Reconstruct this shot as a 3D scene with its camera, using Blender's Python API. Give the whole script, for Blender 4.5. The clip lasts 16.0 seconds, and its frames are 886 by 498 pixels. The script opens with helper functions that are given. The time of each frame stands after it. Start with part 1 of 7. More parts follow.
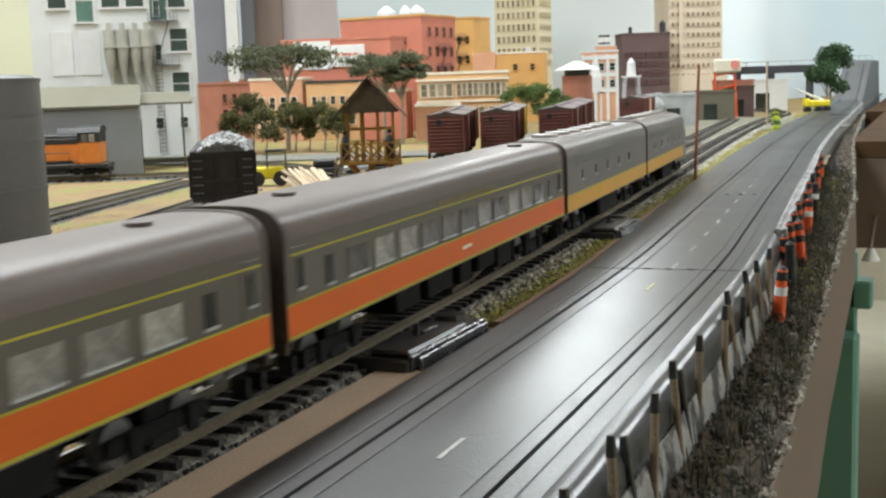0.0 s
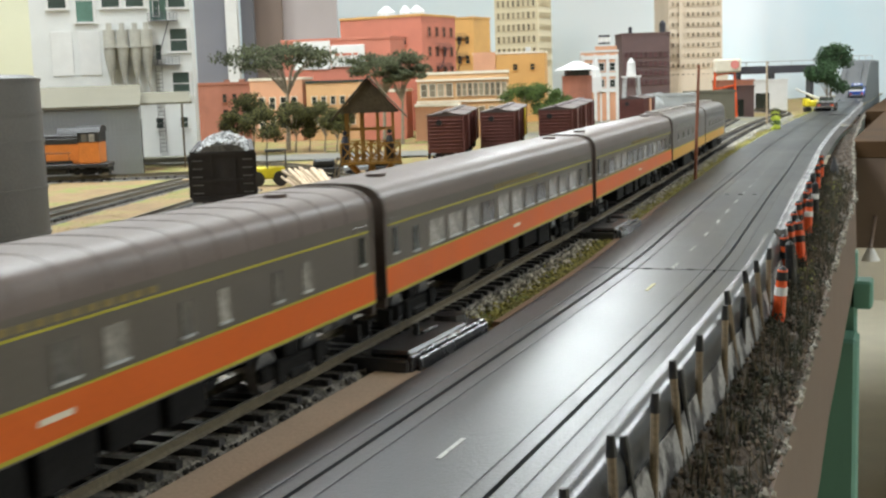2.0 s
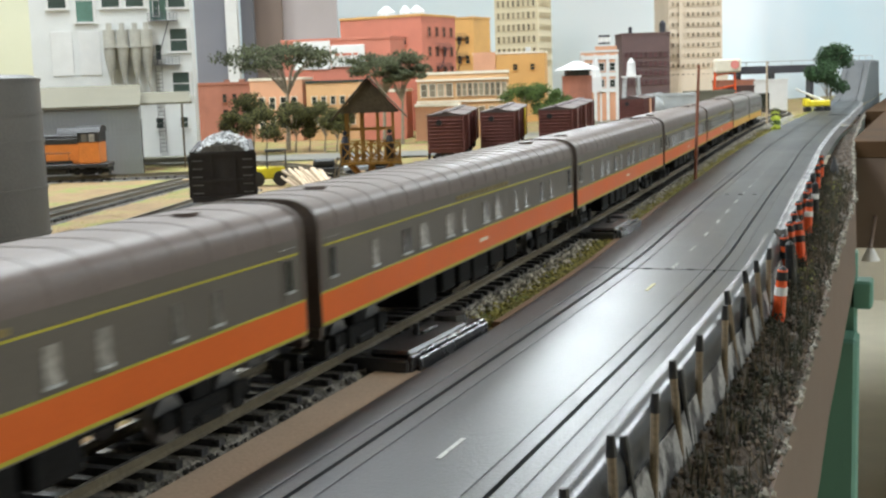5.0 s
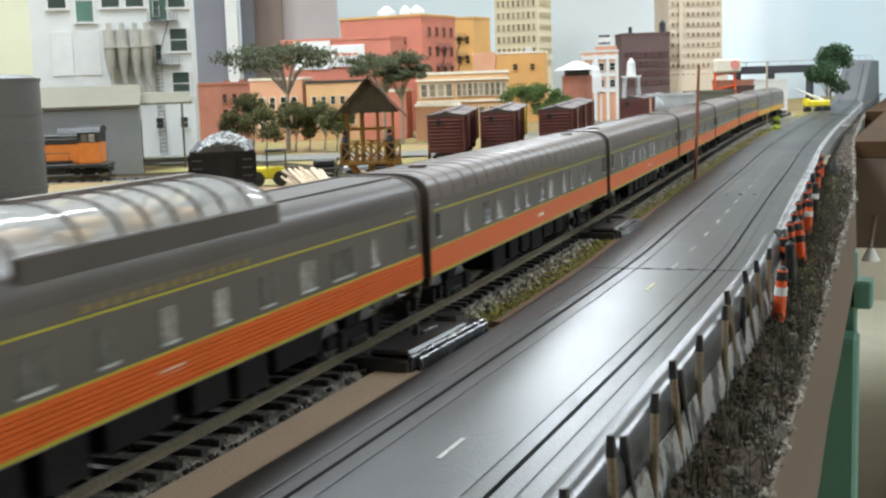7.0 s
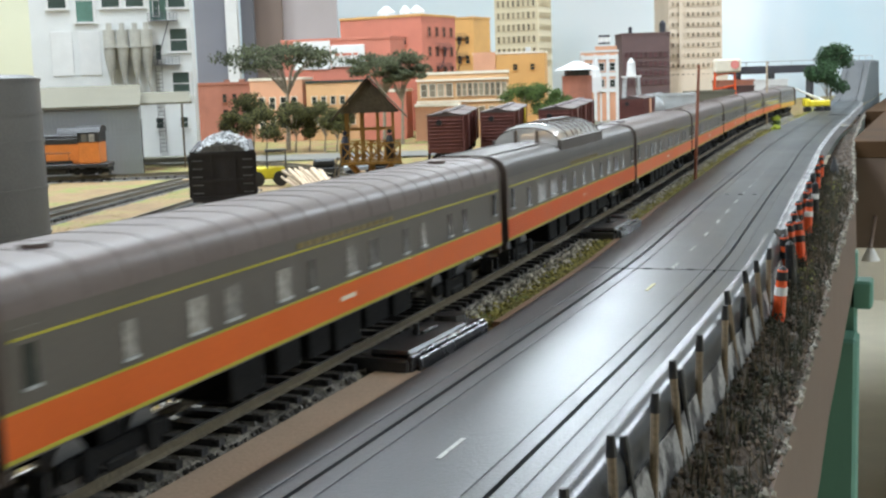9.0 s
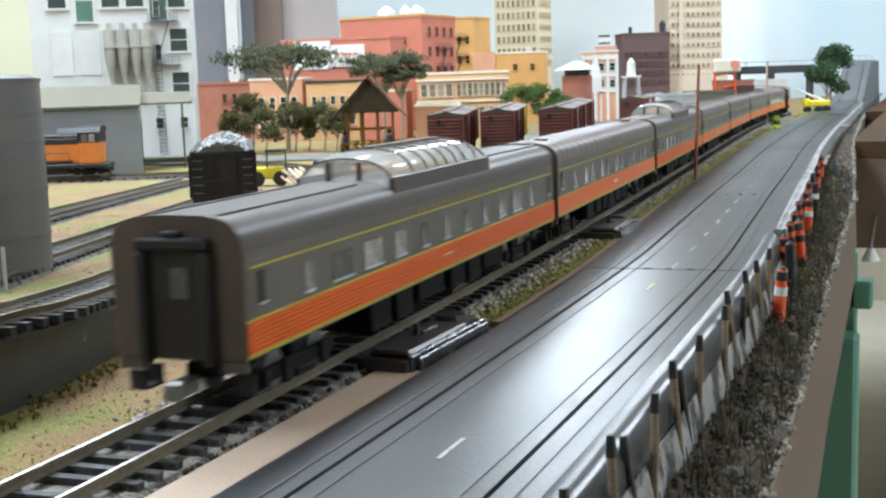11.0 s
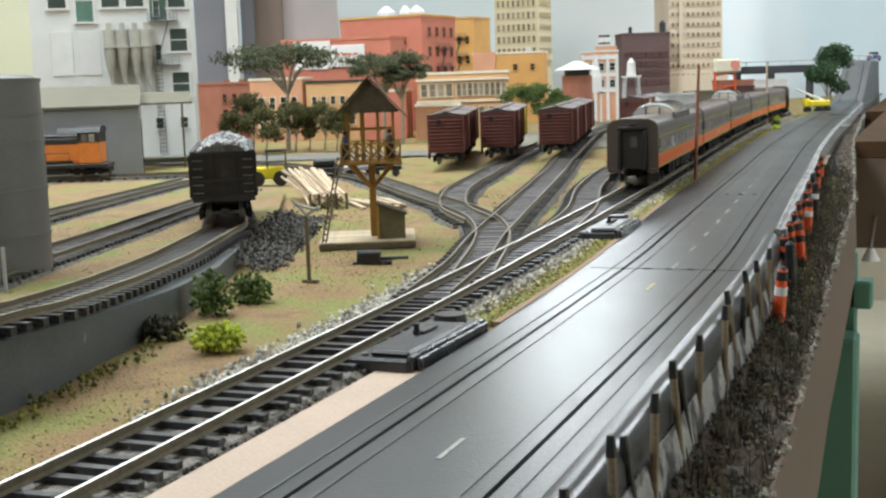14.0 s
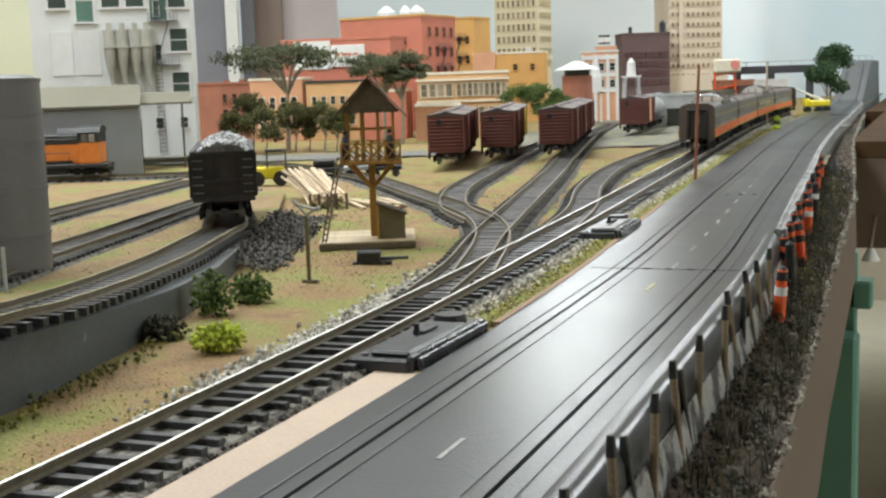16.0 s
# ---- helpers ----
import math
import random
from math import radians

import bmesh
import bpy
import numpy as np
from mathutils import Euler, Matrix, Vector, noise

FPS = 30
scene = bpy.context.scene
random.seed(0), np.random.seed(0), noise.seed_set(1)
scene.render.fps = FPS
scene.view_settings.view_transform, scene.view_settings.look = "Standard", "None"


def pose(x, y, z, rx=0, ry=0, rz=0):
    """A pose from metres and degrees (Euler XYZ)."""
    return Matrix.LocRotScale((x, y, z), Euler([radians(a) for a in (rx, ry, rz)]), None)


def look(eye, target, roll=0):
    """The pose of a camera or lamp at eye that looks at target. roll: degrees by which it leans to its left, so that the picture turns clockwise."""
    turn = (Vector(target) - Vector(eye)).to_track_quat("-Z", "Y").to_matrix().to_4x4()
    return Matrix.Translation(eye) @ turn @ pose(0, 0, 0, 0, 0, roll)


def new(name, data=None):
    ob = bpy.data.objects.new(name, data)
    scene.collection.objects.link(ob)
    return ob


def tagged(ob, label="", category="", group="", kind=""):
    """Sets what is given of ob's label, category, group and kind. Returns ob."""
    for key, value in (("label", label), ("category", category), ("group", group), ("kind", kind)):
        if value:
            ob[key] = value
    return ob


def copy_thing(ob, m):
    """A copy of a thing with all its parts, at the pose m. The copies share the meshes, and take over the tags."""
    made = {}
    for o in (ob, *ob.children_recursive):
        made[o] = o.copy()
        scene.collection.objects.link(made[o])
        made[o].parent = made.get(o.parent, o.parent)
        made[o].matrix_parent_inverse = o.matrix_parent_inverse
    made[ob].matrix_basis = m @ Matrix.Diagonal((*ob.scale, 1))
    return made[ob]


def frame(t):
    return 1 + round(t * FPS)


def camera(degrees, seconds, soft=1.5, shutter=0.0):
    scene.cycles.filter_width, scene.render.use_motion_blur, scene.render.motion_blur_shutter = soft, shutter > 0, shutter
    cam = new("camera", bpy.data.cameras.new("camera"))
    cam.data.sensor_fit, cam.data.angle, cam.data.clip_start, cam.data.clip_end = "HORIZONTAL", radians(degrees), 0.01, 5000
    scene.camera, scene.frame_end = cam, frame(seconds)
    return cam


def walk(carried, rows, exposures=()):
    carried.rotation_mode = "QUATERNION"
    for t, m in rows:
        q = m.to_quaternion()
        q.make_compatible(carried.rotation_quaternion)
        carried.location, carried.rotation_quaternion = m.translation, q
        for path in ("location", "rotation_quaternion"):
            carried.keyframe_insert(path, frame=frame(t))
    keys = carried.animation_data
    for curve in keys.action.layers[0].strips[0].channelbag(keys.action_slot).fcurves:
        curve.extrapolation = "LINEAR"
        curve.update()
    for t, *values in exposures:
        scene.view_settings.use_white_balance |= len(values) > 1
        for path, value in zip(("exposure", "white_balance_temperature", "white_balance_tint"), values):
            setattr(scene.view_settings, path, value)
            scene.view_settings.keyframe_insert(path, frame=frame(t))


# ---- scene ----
# A model railway at true model size (1:87). The rail top of the main line is z = 0.
cam = camera(39.79, 16.0, soft=2.4, shutter=0.5)
EYE = Vector((0.0, 0.0, 0.0769))
AHEAD = Vector((-0.36998, 0.91929, -0.13423))
walk(cam, [(0.0, look(EYE, EYE + AHEAD, -1.9)), (16.0, look(EYE, EYE + AHEAD, -1.9))], exposures=[(0.0, 0.2, 6400, 10), (2.5, 0.28, 6350, 10), (6.5, 0.31, 6100, 10), (9.0, 0.35, 5900, 10), (11.0, 0.44, 5800, 10), (11.6, 0.45, 5800, 10), (12.5, 0.15, 6000, 10), (14.0, 0.09, 6250, 10), (16.0, 0.03, 6450, 10)])
YAW = 21.92

# ---- world and lamps ----
world = bpy.data.worlds.new("room_world")
scene.world = world
world.use_nodes = True
world.node_tree.nodes["Background"].inputs[0].default_value = (0.9, 0.95, 1.0, 1)
world.node_tree.nodes["Background"].inputs[1].default_value = 0.05


def area_lamp(x, y, z, length, width, power, turn=0.0):
    d = bpy.data.lights.new("ceiling_and_fill_light", "AREA")
    d.shape, d.size, d.size_y, d.energy, d.color = "RECTANGLE", width, length, power, (0.94, 0.995, 1.0)
    ob = new("ceiling_and_fill_light", d)
    ob.matrix_world = pose(x, y, z, 0, 0, turn)
    return ob


# unseen lamps; those at x 0.35 and 2.4 are fill for backdrop and train
LAMPS = [(-0.75, 1.3, 1.2, 1.2, 0.2, 21, 0), (-1.3, 4.6, 1.13, 1.5, 0.45, 38, 16), (-1.7, 1.6, 1.2, 1.2, 0.2, 10, 0), (0.35, 3.1, 1.2, 1.2, 0.2, 31, 0), (-0.95, 0.45, 1.2, 1.2, 0.2, 16, 0), (2.4, 1.5, 1.2, 1.2, 0.2, 56, 0), (-1.0, -0.9, 1.2, 1.2, 0.2, 14, 0)]
for lamp in LAMPS:
    area_lamp(*lamp)


# ---- materials ----
def mat(name, color, rough=0.6, metal=0.0, vary=0.18, scale=60.0, fine=900.0, bump=0.15, per=0.0, island=0.0, second=None, blend=(0.45, 0.6), spec=0.5, coat=0.0):
    """A procedural surface: coarse blotches, fine grain, bump. scale and fine count features per metre."""
    m = bpy.data.materials.new(name)
    m.use_nodes = True
    nt = m.node_tree
    n, l = nt.nodes, nt.links
    b = n["Principled BSDF"]
    tc = n.new("ShaderNodeTexCoord")
    def nz(s, detail=4.0, rough_=0.6):
        t = n.new("ShaderNodeTexNoise")
        t.inputs["Scale"].default_value, t.inputs["Detail"].default_value, t.inputs["Roughness"].default_value = s, detail, rough_
        l.new(tc.outputs["Object"], t.inputs["Vector"])
        return t
    a, f = nz(scale), nz(fine, 2.0)
    col = n.new("ShaderNodeRGB")
    col.outputs[0].default_value = (*color, 1)
    out = col.outputs[0]
    if second:
        r = n.new("ShaderNodeMapRange")
        r.inputs[1].default_value, r.inputs[2].default_value = blend
        l.new(a.outputs[0], r.inputs[0])
        mx = n.new("ShaderNodeMix")
        mx.data_type = "RGBA"
        l.new(r.outputs[0], mx.inputs[0])
        l.new(out, mx.inputs[6])
        mx.inputs[7].default_value = (*second, 1)
        out = mx.outputs[2]
    def value(src, amount, before):
        r = n.new("ShaderNodeMapRange")
        r.inputs[1].default_value, r.inputs[2].default_value = 0.25, 0.75
        r.inputs[3].default_value, r.inputs[4].default_value = 1 - amount, 1 + amount
        l.new(src, r.inputs[0])
        h = n.new("ShaderNodeHueSaturation")
        l.new(r.outputs[0], h.inputs["Value"])
        l.new(before, h.inputs["Color"])
        return h.outputs[0]
    out = value(a.outputs[0], vary, out)
    out = value(f.outputs[0], vary * 0.8, out)
    if per:
        oi = n.new("ShaderNodeObjectInfo")
        out = value(oi.outputs["Random"], per, out)
    if island:
        ge = n.new("ShaderNodeNewGeometry")
        out = value(ge.outputs["Random Per Island"], island, out)
    l.new(out, b.inputs["Base Color"])
    rr = n.new("ShaderNodeMapRange")
    rr.inputs[3].default_value, rr.inputs[4].default_value = max(0.02, rough - 0.12), min(1.0, rough + 0.12)
    l.new(a.outputs[0], rr.inputs[0])
    l.new(rr.outputs[0], b.inputs["Roughness"])
    b.inputs["Metallic"].default_value = metal
    b.inputs["Specular IOR Level"].default_value = spec
    b.inputs["Coat Weight"].default_value = coat
    if bump:
        bp_ = n.new("ShaderNodeBump")
        bp_.inputs["Strength"].default_value, bp_.inputs["Distance"].default_value = bump, 0.001
        l.new(f.outputs[0], bp_.inputs["Height"])
        l.new(bp_.outputs[0], b.inputs["Normal"])
    return m


def clear(name, color=(1, 1, 1), rough=0.02):
    m = bpy.data.materials.new(name)
    m.use_nodes = True
    b = m.node_tree.nodes["Principled BSDF"]
    b.inputs["Base Color"].default_value = (*color, 1)
    b.inputs["Alpha"].default_value, b.inputs["Roughness"].default_value = 0.42, rough
    return m


def glow(name, color, strength):
    m = bpy.data.materials.new(name)
    m.use_nodes = True
    b = m.node_tree.nodes["Principled BSDF"]
    b.inputs["Base Color"].default_value = (*color, 1)
    b.inputs["Emission Color"].default_value = (*color, 1)
    b.inputs["Emission Strength"].default_value = strength
    return m


M_EARTH = mat("earth", (0.31, 0.195, 0.088), 0.95, vary=0.5, scale=26, fine=900, bump=1.0, second=(0.18, 0.18, 0.05), blend=(0.44, 0.60))
M_EARTHB = mat("sandy_earth", (0.25, 0.165, 0.078), 0.95, vary=0.45, scale=18, fine=700, bump=0.8, second=(0.15, 0.155, 0.04), blend=(0.50, 0.60))
M_ROAD = mat("slot_road", (0.038, 0.041, 0.046), 0.31, vary=0.22, scale=5, fine=1100, bump=0.12, spec=0.5)
M_SLOT = mat("slot_dark", (0.008, 0.008, 0.009), 0.6)
M_RAILCUT = mat("pickup_rail", (0.10, 0.10, 0.105), 0.35, metal=0.8)
M_PAINTW = mat("lane_paint", (0.34, 0.34, 0.32), 0.6, vary=0.35, scale=300)
M_PAINTY = mat("lane_paint_yellow", (0.42, 0.37, 0.2), 0.6, vary=0.35, scale=300)
M_RAIL = mat("nickel_rail", (0.72, 0.70, 0.67), 0.42, metal=0.9, vary=0.15)
M_RAILDULL = mat("dull_rail", (0.15, 0.125, 0.095), 0.55, metal=0.3, vary=0.3, scale=120)
M_RAILOLIVE = mat("olive_rail", (0.26, 0.23, 0.13), 0.5, metal=0.4, vary=0.3, scale=120)
M_RAILSIDE = mat("weathered_rail", (0.12, 0.10, 0.065), 0.7, metal=0.1, vary=0.25, scale=200)
M_TIE = mat("black_plastic_tie", (0.035, 0.035, 0.037), 0.30, vary=0.3, scale=200, per=0.35, bump=0.3)
M_TIES = mat("black_plastic_ties", (0.045, 0.041, 0.037), 0.7, vary=0.3, scale=200, island=0.5, bump=0.3)
M_BALLAST = mat("pale_ballast", (0.48, 0.455, 0.40), 0.9, island=0.45, scale=300, bump=0.3)
M_CINDER = mat("cinder_ballast", (0.12, 0.113, 0.107), 0.95, island=0.75, scale=300, bump=0.5)
M_CINDERBED = mat("cinder_bed", (0.19, 0.178, 0.155), 0.95, vary=0.4, scale=140, bump=1.0, second=(0.085, 0.078, 0.068), blend=(0.44, 0.56))
M_BOARD = mat("bare_board", (0.52, 0.40, 0.31), 0.75, vary=0.12, scale=20)
M_BOARDEDGE = mat("board_edge", (0.30, 0.19, 0.12), 0.8, vary=0.2, scale=60)
M_INFILL = mat("dusty_infill", (0.22, 0.205, 0.205), 0.9, vary=0.4, scale=160, second=(0.12, 0.11, 0.11), blend=(0.48, 0.6), bump=0.8)
M_GREY = mat("car_grey", (0.108, 0.095, 0.080), 0.42, vary=0.1, scale=30, bump=0.03)
M_ROOF = mat("car_roof", (0.135, 0.105, 0.095), 0.44, vary=0.12, scale=30, bump=0.03)
M_ROOFDARK = mat("dome_car_roof", (0.075, 0.063, 0.056), 0.45, vary=0.15, scale=30, bump=0.03)
M_ORANGE = mat("car_orange", (0.64, 0.120, 0.007), 0.42, vary=0.08, scale=40, bump=0.03)
M_ORANGEY = mat("loco_yellow", (0.62, 0.33, 0.03), 0.42, vary=0.08, scale=40, bump=0.03)
M_YELLOW = mat("stripe_yellow", (0.42, 0.38, 0.03), 0.5, vary=0.1)
M_PANE = mat("car_window", (0.21, 0.20, 0.185), 0.12, vary=0.35, scale=90, bump=0.0, per=0.5)
M_GOLD = mat("faded_gold", (0.22, 0.17, 0.06), 0.5, vary=0.3, scale=400)
M_PANEDARK = mat("dark_window", (0.03, 0.035, 0.03), 0.15, vary=0.3, per=0.3)
M_BLACK = mat("black_plastic", (0.014, 0.014, 0.015), 0.5, vary=0.3)
M_UNDER = mat("underframe_black", (0.010, 0.010, 0.010), 0.75, vary=0.4, scale=150, spec=0.15)
M_LOCOGREY = mat("loco_grey", (0.15, 0.138, 0.125), 0.42, vary=0.1, scale=30, bump=0.03)
M_RUBBER = mat("diaphragm_rubber", (0.012, 0.010, 0.010), 0.7, vary=0.2)
M_ENDBROWN = mat("car_end_brown", (0.080, 0.058, 0.045), 0.5, vary=0.2)
M_FAN = mat("roof_fan_metal", (0.38, 0.36, 0.34), 0.4, metal=0.5, vary=0.3, scale=300)
M_ENDDOOR = mat("end_door_brown", (0.022, 0.017, 0.014), 0.5, vary=0.2)
M_STEEL = mat("wheel_steel", (0.25, 0.25, 0.25), 0.4, metal=0.8)
# near-white, part-opaque colour stands in for lamp reflection on the glazing
M_GLASS = clear("milky_sheen_styrene", (0.95, 0.97, 0.97), 0.05)
M_CONC = mat("grey_concrete", (0.068, 0.077, 0.080), 0.55, vary=0.25, scale=40, bump=0.07, second=(0.30, 0.31, 0.31), blend=(0.66, 0.72))
M_SILO = mat("painted_silo", (0.12, 0.12, 0.118), 0.45, vary=0.12, scale=20)
M_WOODY = mat("ochre_wood", (0.34, 0.18, 0.035), 0.65, vary=0.2, scale=120)
M_WOODD = mat("dark_shingle", (0.12, 0.095, 0.06), 0.85, vary=0.3, scale=150, bump=0.8, island=0.25)
M_WOODP = mat("pale_deck", (0.45, 0.36, 0.24), 0.8, vary=0.2, scale=150, per=0.15)
M_LOG = mat("cut_log", (0.46, 0.36, 0.25), 0.85, vary=0.25, scale=150, island=0.3, per=0.25)
M_BOX = mat("boxcar_red", (0.13, 0.04, 0.032), 0.65, vary=0.22, scale=60, bump=0.1)
M_BOXROOF = mat("boxcar_roof", (0.095, 0.07, 0.064), 0.6, vary=0.3, scale=60)
M_HOPPER = mat("hopper_black", (0.025, 0.02, 0.02), 0.6, vary=0.3, scale=80)
M_COAL = mat("crushed_load", (0.45, 0.46, 0.47), 0.6, island=0.6, scale=300, bump=0.5)
M_LOCO = mat("switcher_orange", (0.62, 0.19, 0.03), 0.5, vary=0.15)
M_WHITEB = mat("white_plaster", (0.64, 0.65, 0.64), 0.7, vary=0.1, scale=15)
M_CREAM = mat("cream_card", (0.60, 0.60, 0.45), 0.7, vary=0.05, scale=6)
M_ROOFTAN = mat("tan_roof", (0.135, 0.125, 0.09), 0.8, vary=0.15, scale=30)
M_SHED = mat("shed_grey", (0.27, 0.29, 0.31), 0.55, vary=0.12, scale=30)
M_RED = mat("red_brick_paint", (0.52, 0.18, 0.12), 0.7, vary=0.12, scale=25)
M_REDD = mat("brick_brown", (0.33, 0.13, 0.085), 0.75, vary=0.2, scale=30)
M_OCHRE = mat("ochre_wall", (0.60, 0.34, 0.11), 0.7, vary=0.12, scale=25)
M_PEACH = mat("peach_wall", (0.62, 0.33, 0.2), 0.7, vary=0.12, scale=25)
M_TANB = mat("tan_brick", (0.62, 0.38, 0.19), 0.7, vary=0.12, scale=25)
M_IVORY = mat("ivory_tower", (0.7, 0.62, 0.44), 0.7, vary=0.08, scale=15)
M_PINKT = mat("stone_tower", (0.66, 0.56, 0.44), 0.7, vary=0.08, scale=15)
M_DKBRICK = mat("dark_brick", (0.13, 0.085, 0.085), 0.8, vary=0.15, scale=30)
M_TRIM = mat("pale_trim", (0.74, 0.68, 0.55), 0.7, vary=0.1)
M_WHITE = mat("white_trim", (0.66, 0.66, 0.65), 0.6, vary=0.06)
M_IRON = mat("fire_escape_iron", (0.035, 0.035, 0.045), 0.6)
M_SHUTTER = mat("green_shutter", (0.03, 0.05, 0.04), 0.6, per=0.25)
M_SHUTTERG = mat("faded_green_door", (0.07, 0.14, 0.11), 0.6, per=0.25)
M_DUST = mat("dust_collector_tan", (0.40, 0.39, 0.345), 0.7, vary=0.2)
M_TEAL = mat("teal_paint", (0.09, 0.22, 0.17), 0.6, vary=0.1, scale=12)
M_FASCIA = mat("brown_fascia", (0.12, 0.082, 0.06), 0.65, vary=0.15, scale=12)
M_TABLE = mat("brown_benchtop", (0.060, 0.035, 0.018), 0.9, vary=0.3, scale=10, spec=0.1)
M_WALLP = mat("room_paint", (0.55, 0.5, 0.4), 0.8, vary=0.06, scale=4)
M_FLOOR = mat("room_floor", (0.64, 0.60, 0.48), 0.6, vary=0.1, scale=6)
M_CEIL = mat("ceiling_paint", (0.75, 0.75, 0.73), 0.8, vary=0.04, scale=4)
M_SKY = mat("painted_sky", (0.70, 0.74, 0.77), 0.85, vary=0.03, scale=1.5, bump=0.0, second=(0.60, 0.72, 0.77), blend=(0.35, 0.65))
M_SKYGREY = mat("painted_haze", (0.42, 0.43, 0.45), 0.85, vary=0.06, scale=2, bump=0.0)
M_BARK = mat("bark", (0.27, 0.23, 0.17), 0.9, vary=0.3, scale=200, bump=0.5)
M_LEAFD = mat("deep_green_foliage", (0.035, 0.075, 0.028), 0.9, island=0.5, scale=100)
M_LEAF = mat("sage_foliage", (0.085, 0.096, 0.05), 0.9, island=0.5, scale=100)
M_LEAFG = mat("green_foliage", (0.085, 0.13, 0.03), 0.9, island=0.5, scale=100)
M_LEAFO = mat("olive_foliage", (0.075, 0.075, 0.022), 0.9, island=0.6, scale=100)
M_LIME = mat("lime_foam", (0.36, 0.42, 0.04), 0.9, island=0.35, scale=100)
M_CONE = mat("orange_barrel", (0.75, 0.10, 0.02), 0.5)
M_POLE = mat("brown_pole", (0.26, 0.09, 0.05), 0.6, vary=0.2, scale=100)
M_CARBLUE = mat("blue_car_paint", (0.05, 0.12, 0.46), 0.25, vary=0.05, coat=0.5)
M_CARDARK = mat("dark_car_paint", (0.09, 0.08, 0.085), 0.25, vary=0.05, coat=0.5)
M_CHROME = mat("chrome", (0.7, 0.7, 0.7), 0.15, metal=1.0, vary=0.05)
M_SIGNAL = mat("bright_yellow", (0.75, 0.62, 0.02), 0.5)
M_SILVER = mat("silver_paint", (0.5, 0.52, 0.53), 0.4, metal=0.3)

# paler than the road: light reflected off the ramp, put into the colour
M_RAMP = mat("ramp_sheen", (0.10, 0.104, 0.108), 0.6, vary=0.3, scale=20)
M_NAVY = mat("navy_paint", (0.02, 0.025, 0.05), 0.5)
M_VERGE = mat("verge_grass", (0.31, 0.285, 0.09), 0.95, island=0.55, scale=200)
M_VERGEBED = mat("verge_bed", (0.30, 0.27, 0.10), 0.95, vary=0.4, scale=60, fine=900, bump=1.0, second=(0.16, 0.19, 0.045), blend=(0.42, 0.58))
M_MAINBED = mat("main_bed", (0.27, 0.25, 0.22), 0.9, vary=0.4, scale=150, second=(0.07, 0.065, 0.055), blend=(0.47, 0.58), fine=900, bump=0.9)
M_KERB = mat("kerb_black", (0.05, 0.05, 0.055), 0.38, vary=0.3, scale=60)
# the dark second colour paints shade from the posts on the pale face
M_KERBFACE = mat("kerb_pale_shaded", (0.40, 0.40, 0.40), 0.4, vary=0.4, scale=70, second=(0.05, 0.05, 0.055), blend=(0.47, 0.56))
M_KERBFAR = mat("kerb_grey", (0.30, 0.30, 0.30), 0.5, vary=0.4, scale=60, second=(0.10, 0.10, 0.105), blend=(0.4, 0.6))
M_WEED = mat("olive_weed", (0.17, 0.17, 0.045), 0.9, island=0.5, scale=100)
M_STREET = mat("street_grey", (0.15, 0.145, 0.125), 0.9, vary=0.25, scale=30, bump=0.4)
M_YARDC = mat("yard_cinders", (0.19, 0.18, 0.15), 0.95, vary=0.4, scale=30, fine=500, bump=0.8, second=(0.22, 0.21, 0.09), blend=(0.52, 0.62))
M_ROCK = mat("rocky_bank", (0.085, 0.063, 0.048), 0.95, vary=0.45, scale=90, fine=600, bump=1.0, second=(0.045, 0.042, 0.032), blend=(0.45, 0.6))
M_ROCKS = mat("bank_stones", (0.105, 0.08, 0.06), 0.95, island=0.6, scale=200, bump=0.5)
M_PLASTER = mat("chipped_plaster", (0.25, 0.235, 0.20), 0.9, vary=0.3, scale=200, island=0.4)
M_SCRUB = mat("dark_scrub", (0.045, 0.045, 0.03), 0.95, island=0.5, scale=200)
M_POST = mat("worn_post", (0.17, 0.13, 0.085), 0.8, vary=0.3, scale=200, per=0.25)
M_SWITCH = mat("switch_black", (0.03, 0.031, 0.035), 0.35, vary=0.25, scale=100)
M_SWITCHE = mat("switch_edge", (0.035, 0.036, 0.04), 0.25, vary=0.2, scale=100)
M_STRAW = mat("straw_turf", (0.40, 0.33, 0.15), 0.95, island=0.4, scale=200)
M_TURF = mat("turf", (0.30, 0.29, 0.09), 0.95, island=0.3, scale=200)
M_SHACK = mat("olive_shack", (0.13, 0.11, 0.055), 0.8, vary=0.2, scale=100)
M_WINDG = mat("window_grey", (0.24, 0.20, 0.14), 0.3, per=0.4)
M_DKPANE = mat("maroon_pane", (0.12, 0.05, 0.055), 0.5, per=0.3)
M_PINK = mat("pink_emblem", (0.7, 0.25, 0.22), 0.6)
M_FLATG = mat("flat_grey", (0.22, 0.22, 0.25), 0.8, vary=0.1, scale=5)
M_FLATD = mat("flat_dark", (0.15, 0.15, 0.17), 0.8, vary=0.1, scale=5)
M_FLATB = mat("flat_brown", (0.20, 0.15, 0.125), 0.8, vary=0.1, scale=5)
M_FLATP = mat("flat_mauve", (0.45, 0.40, 0.40), 0.8, vary=0.1, scale=5)


# ---- mesh helpers ----
def mesh_of(name, bm, material, smooth=False):
    me = bpy.data.meshes.new(name)
    if isinstance(bm, Clumps):
        me.from_pydata(bm.vs, [], bm.fs)
    else:
        bm.normal_update()
        bm.to_mesh(me)
        bm.free()
    for m in (material if isinstance(material, (list, tuple)) else [material]):
        me.materials.append(m)
    if smooth:
        me.polygons.foreach_set("use_smooth", [True] * len(me.polygons))
        me.set_sharp_from_angle(angle=radians(40))
    return me


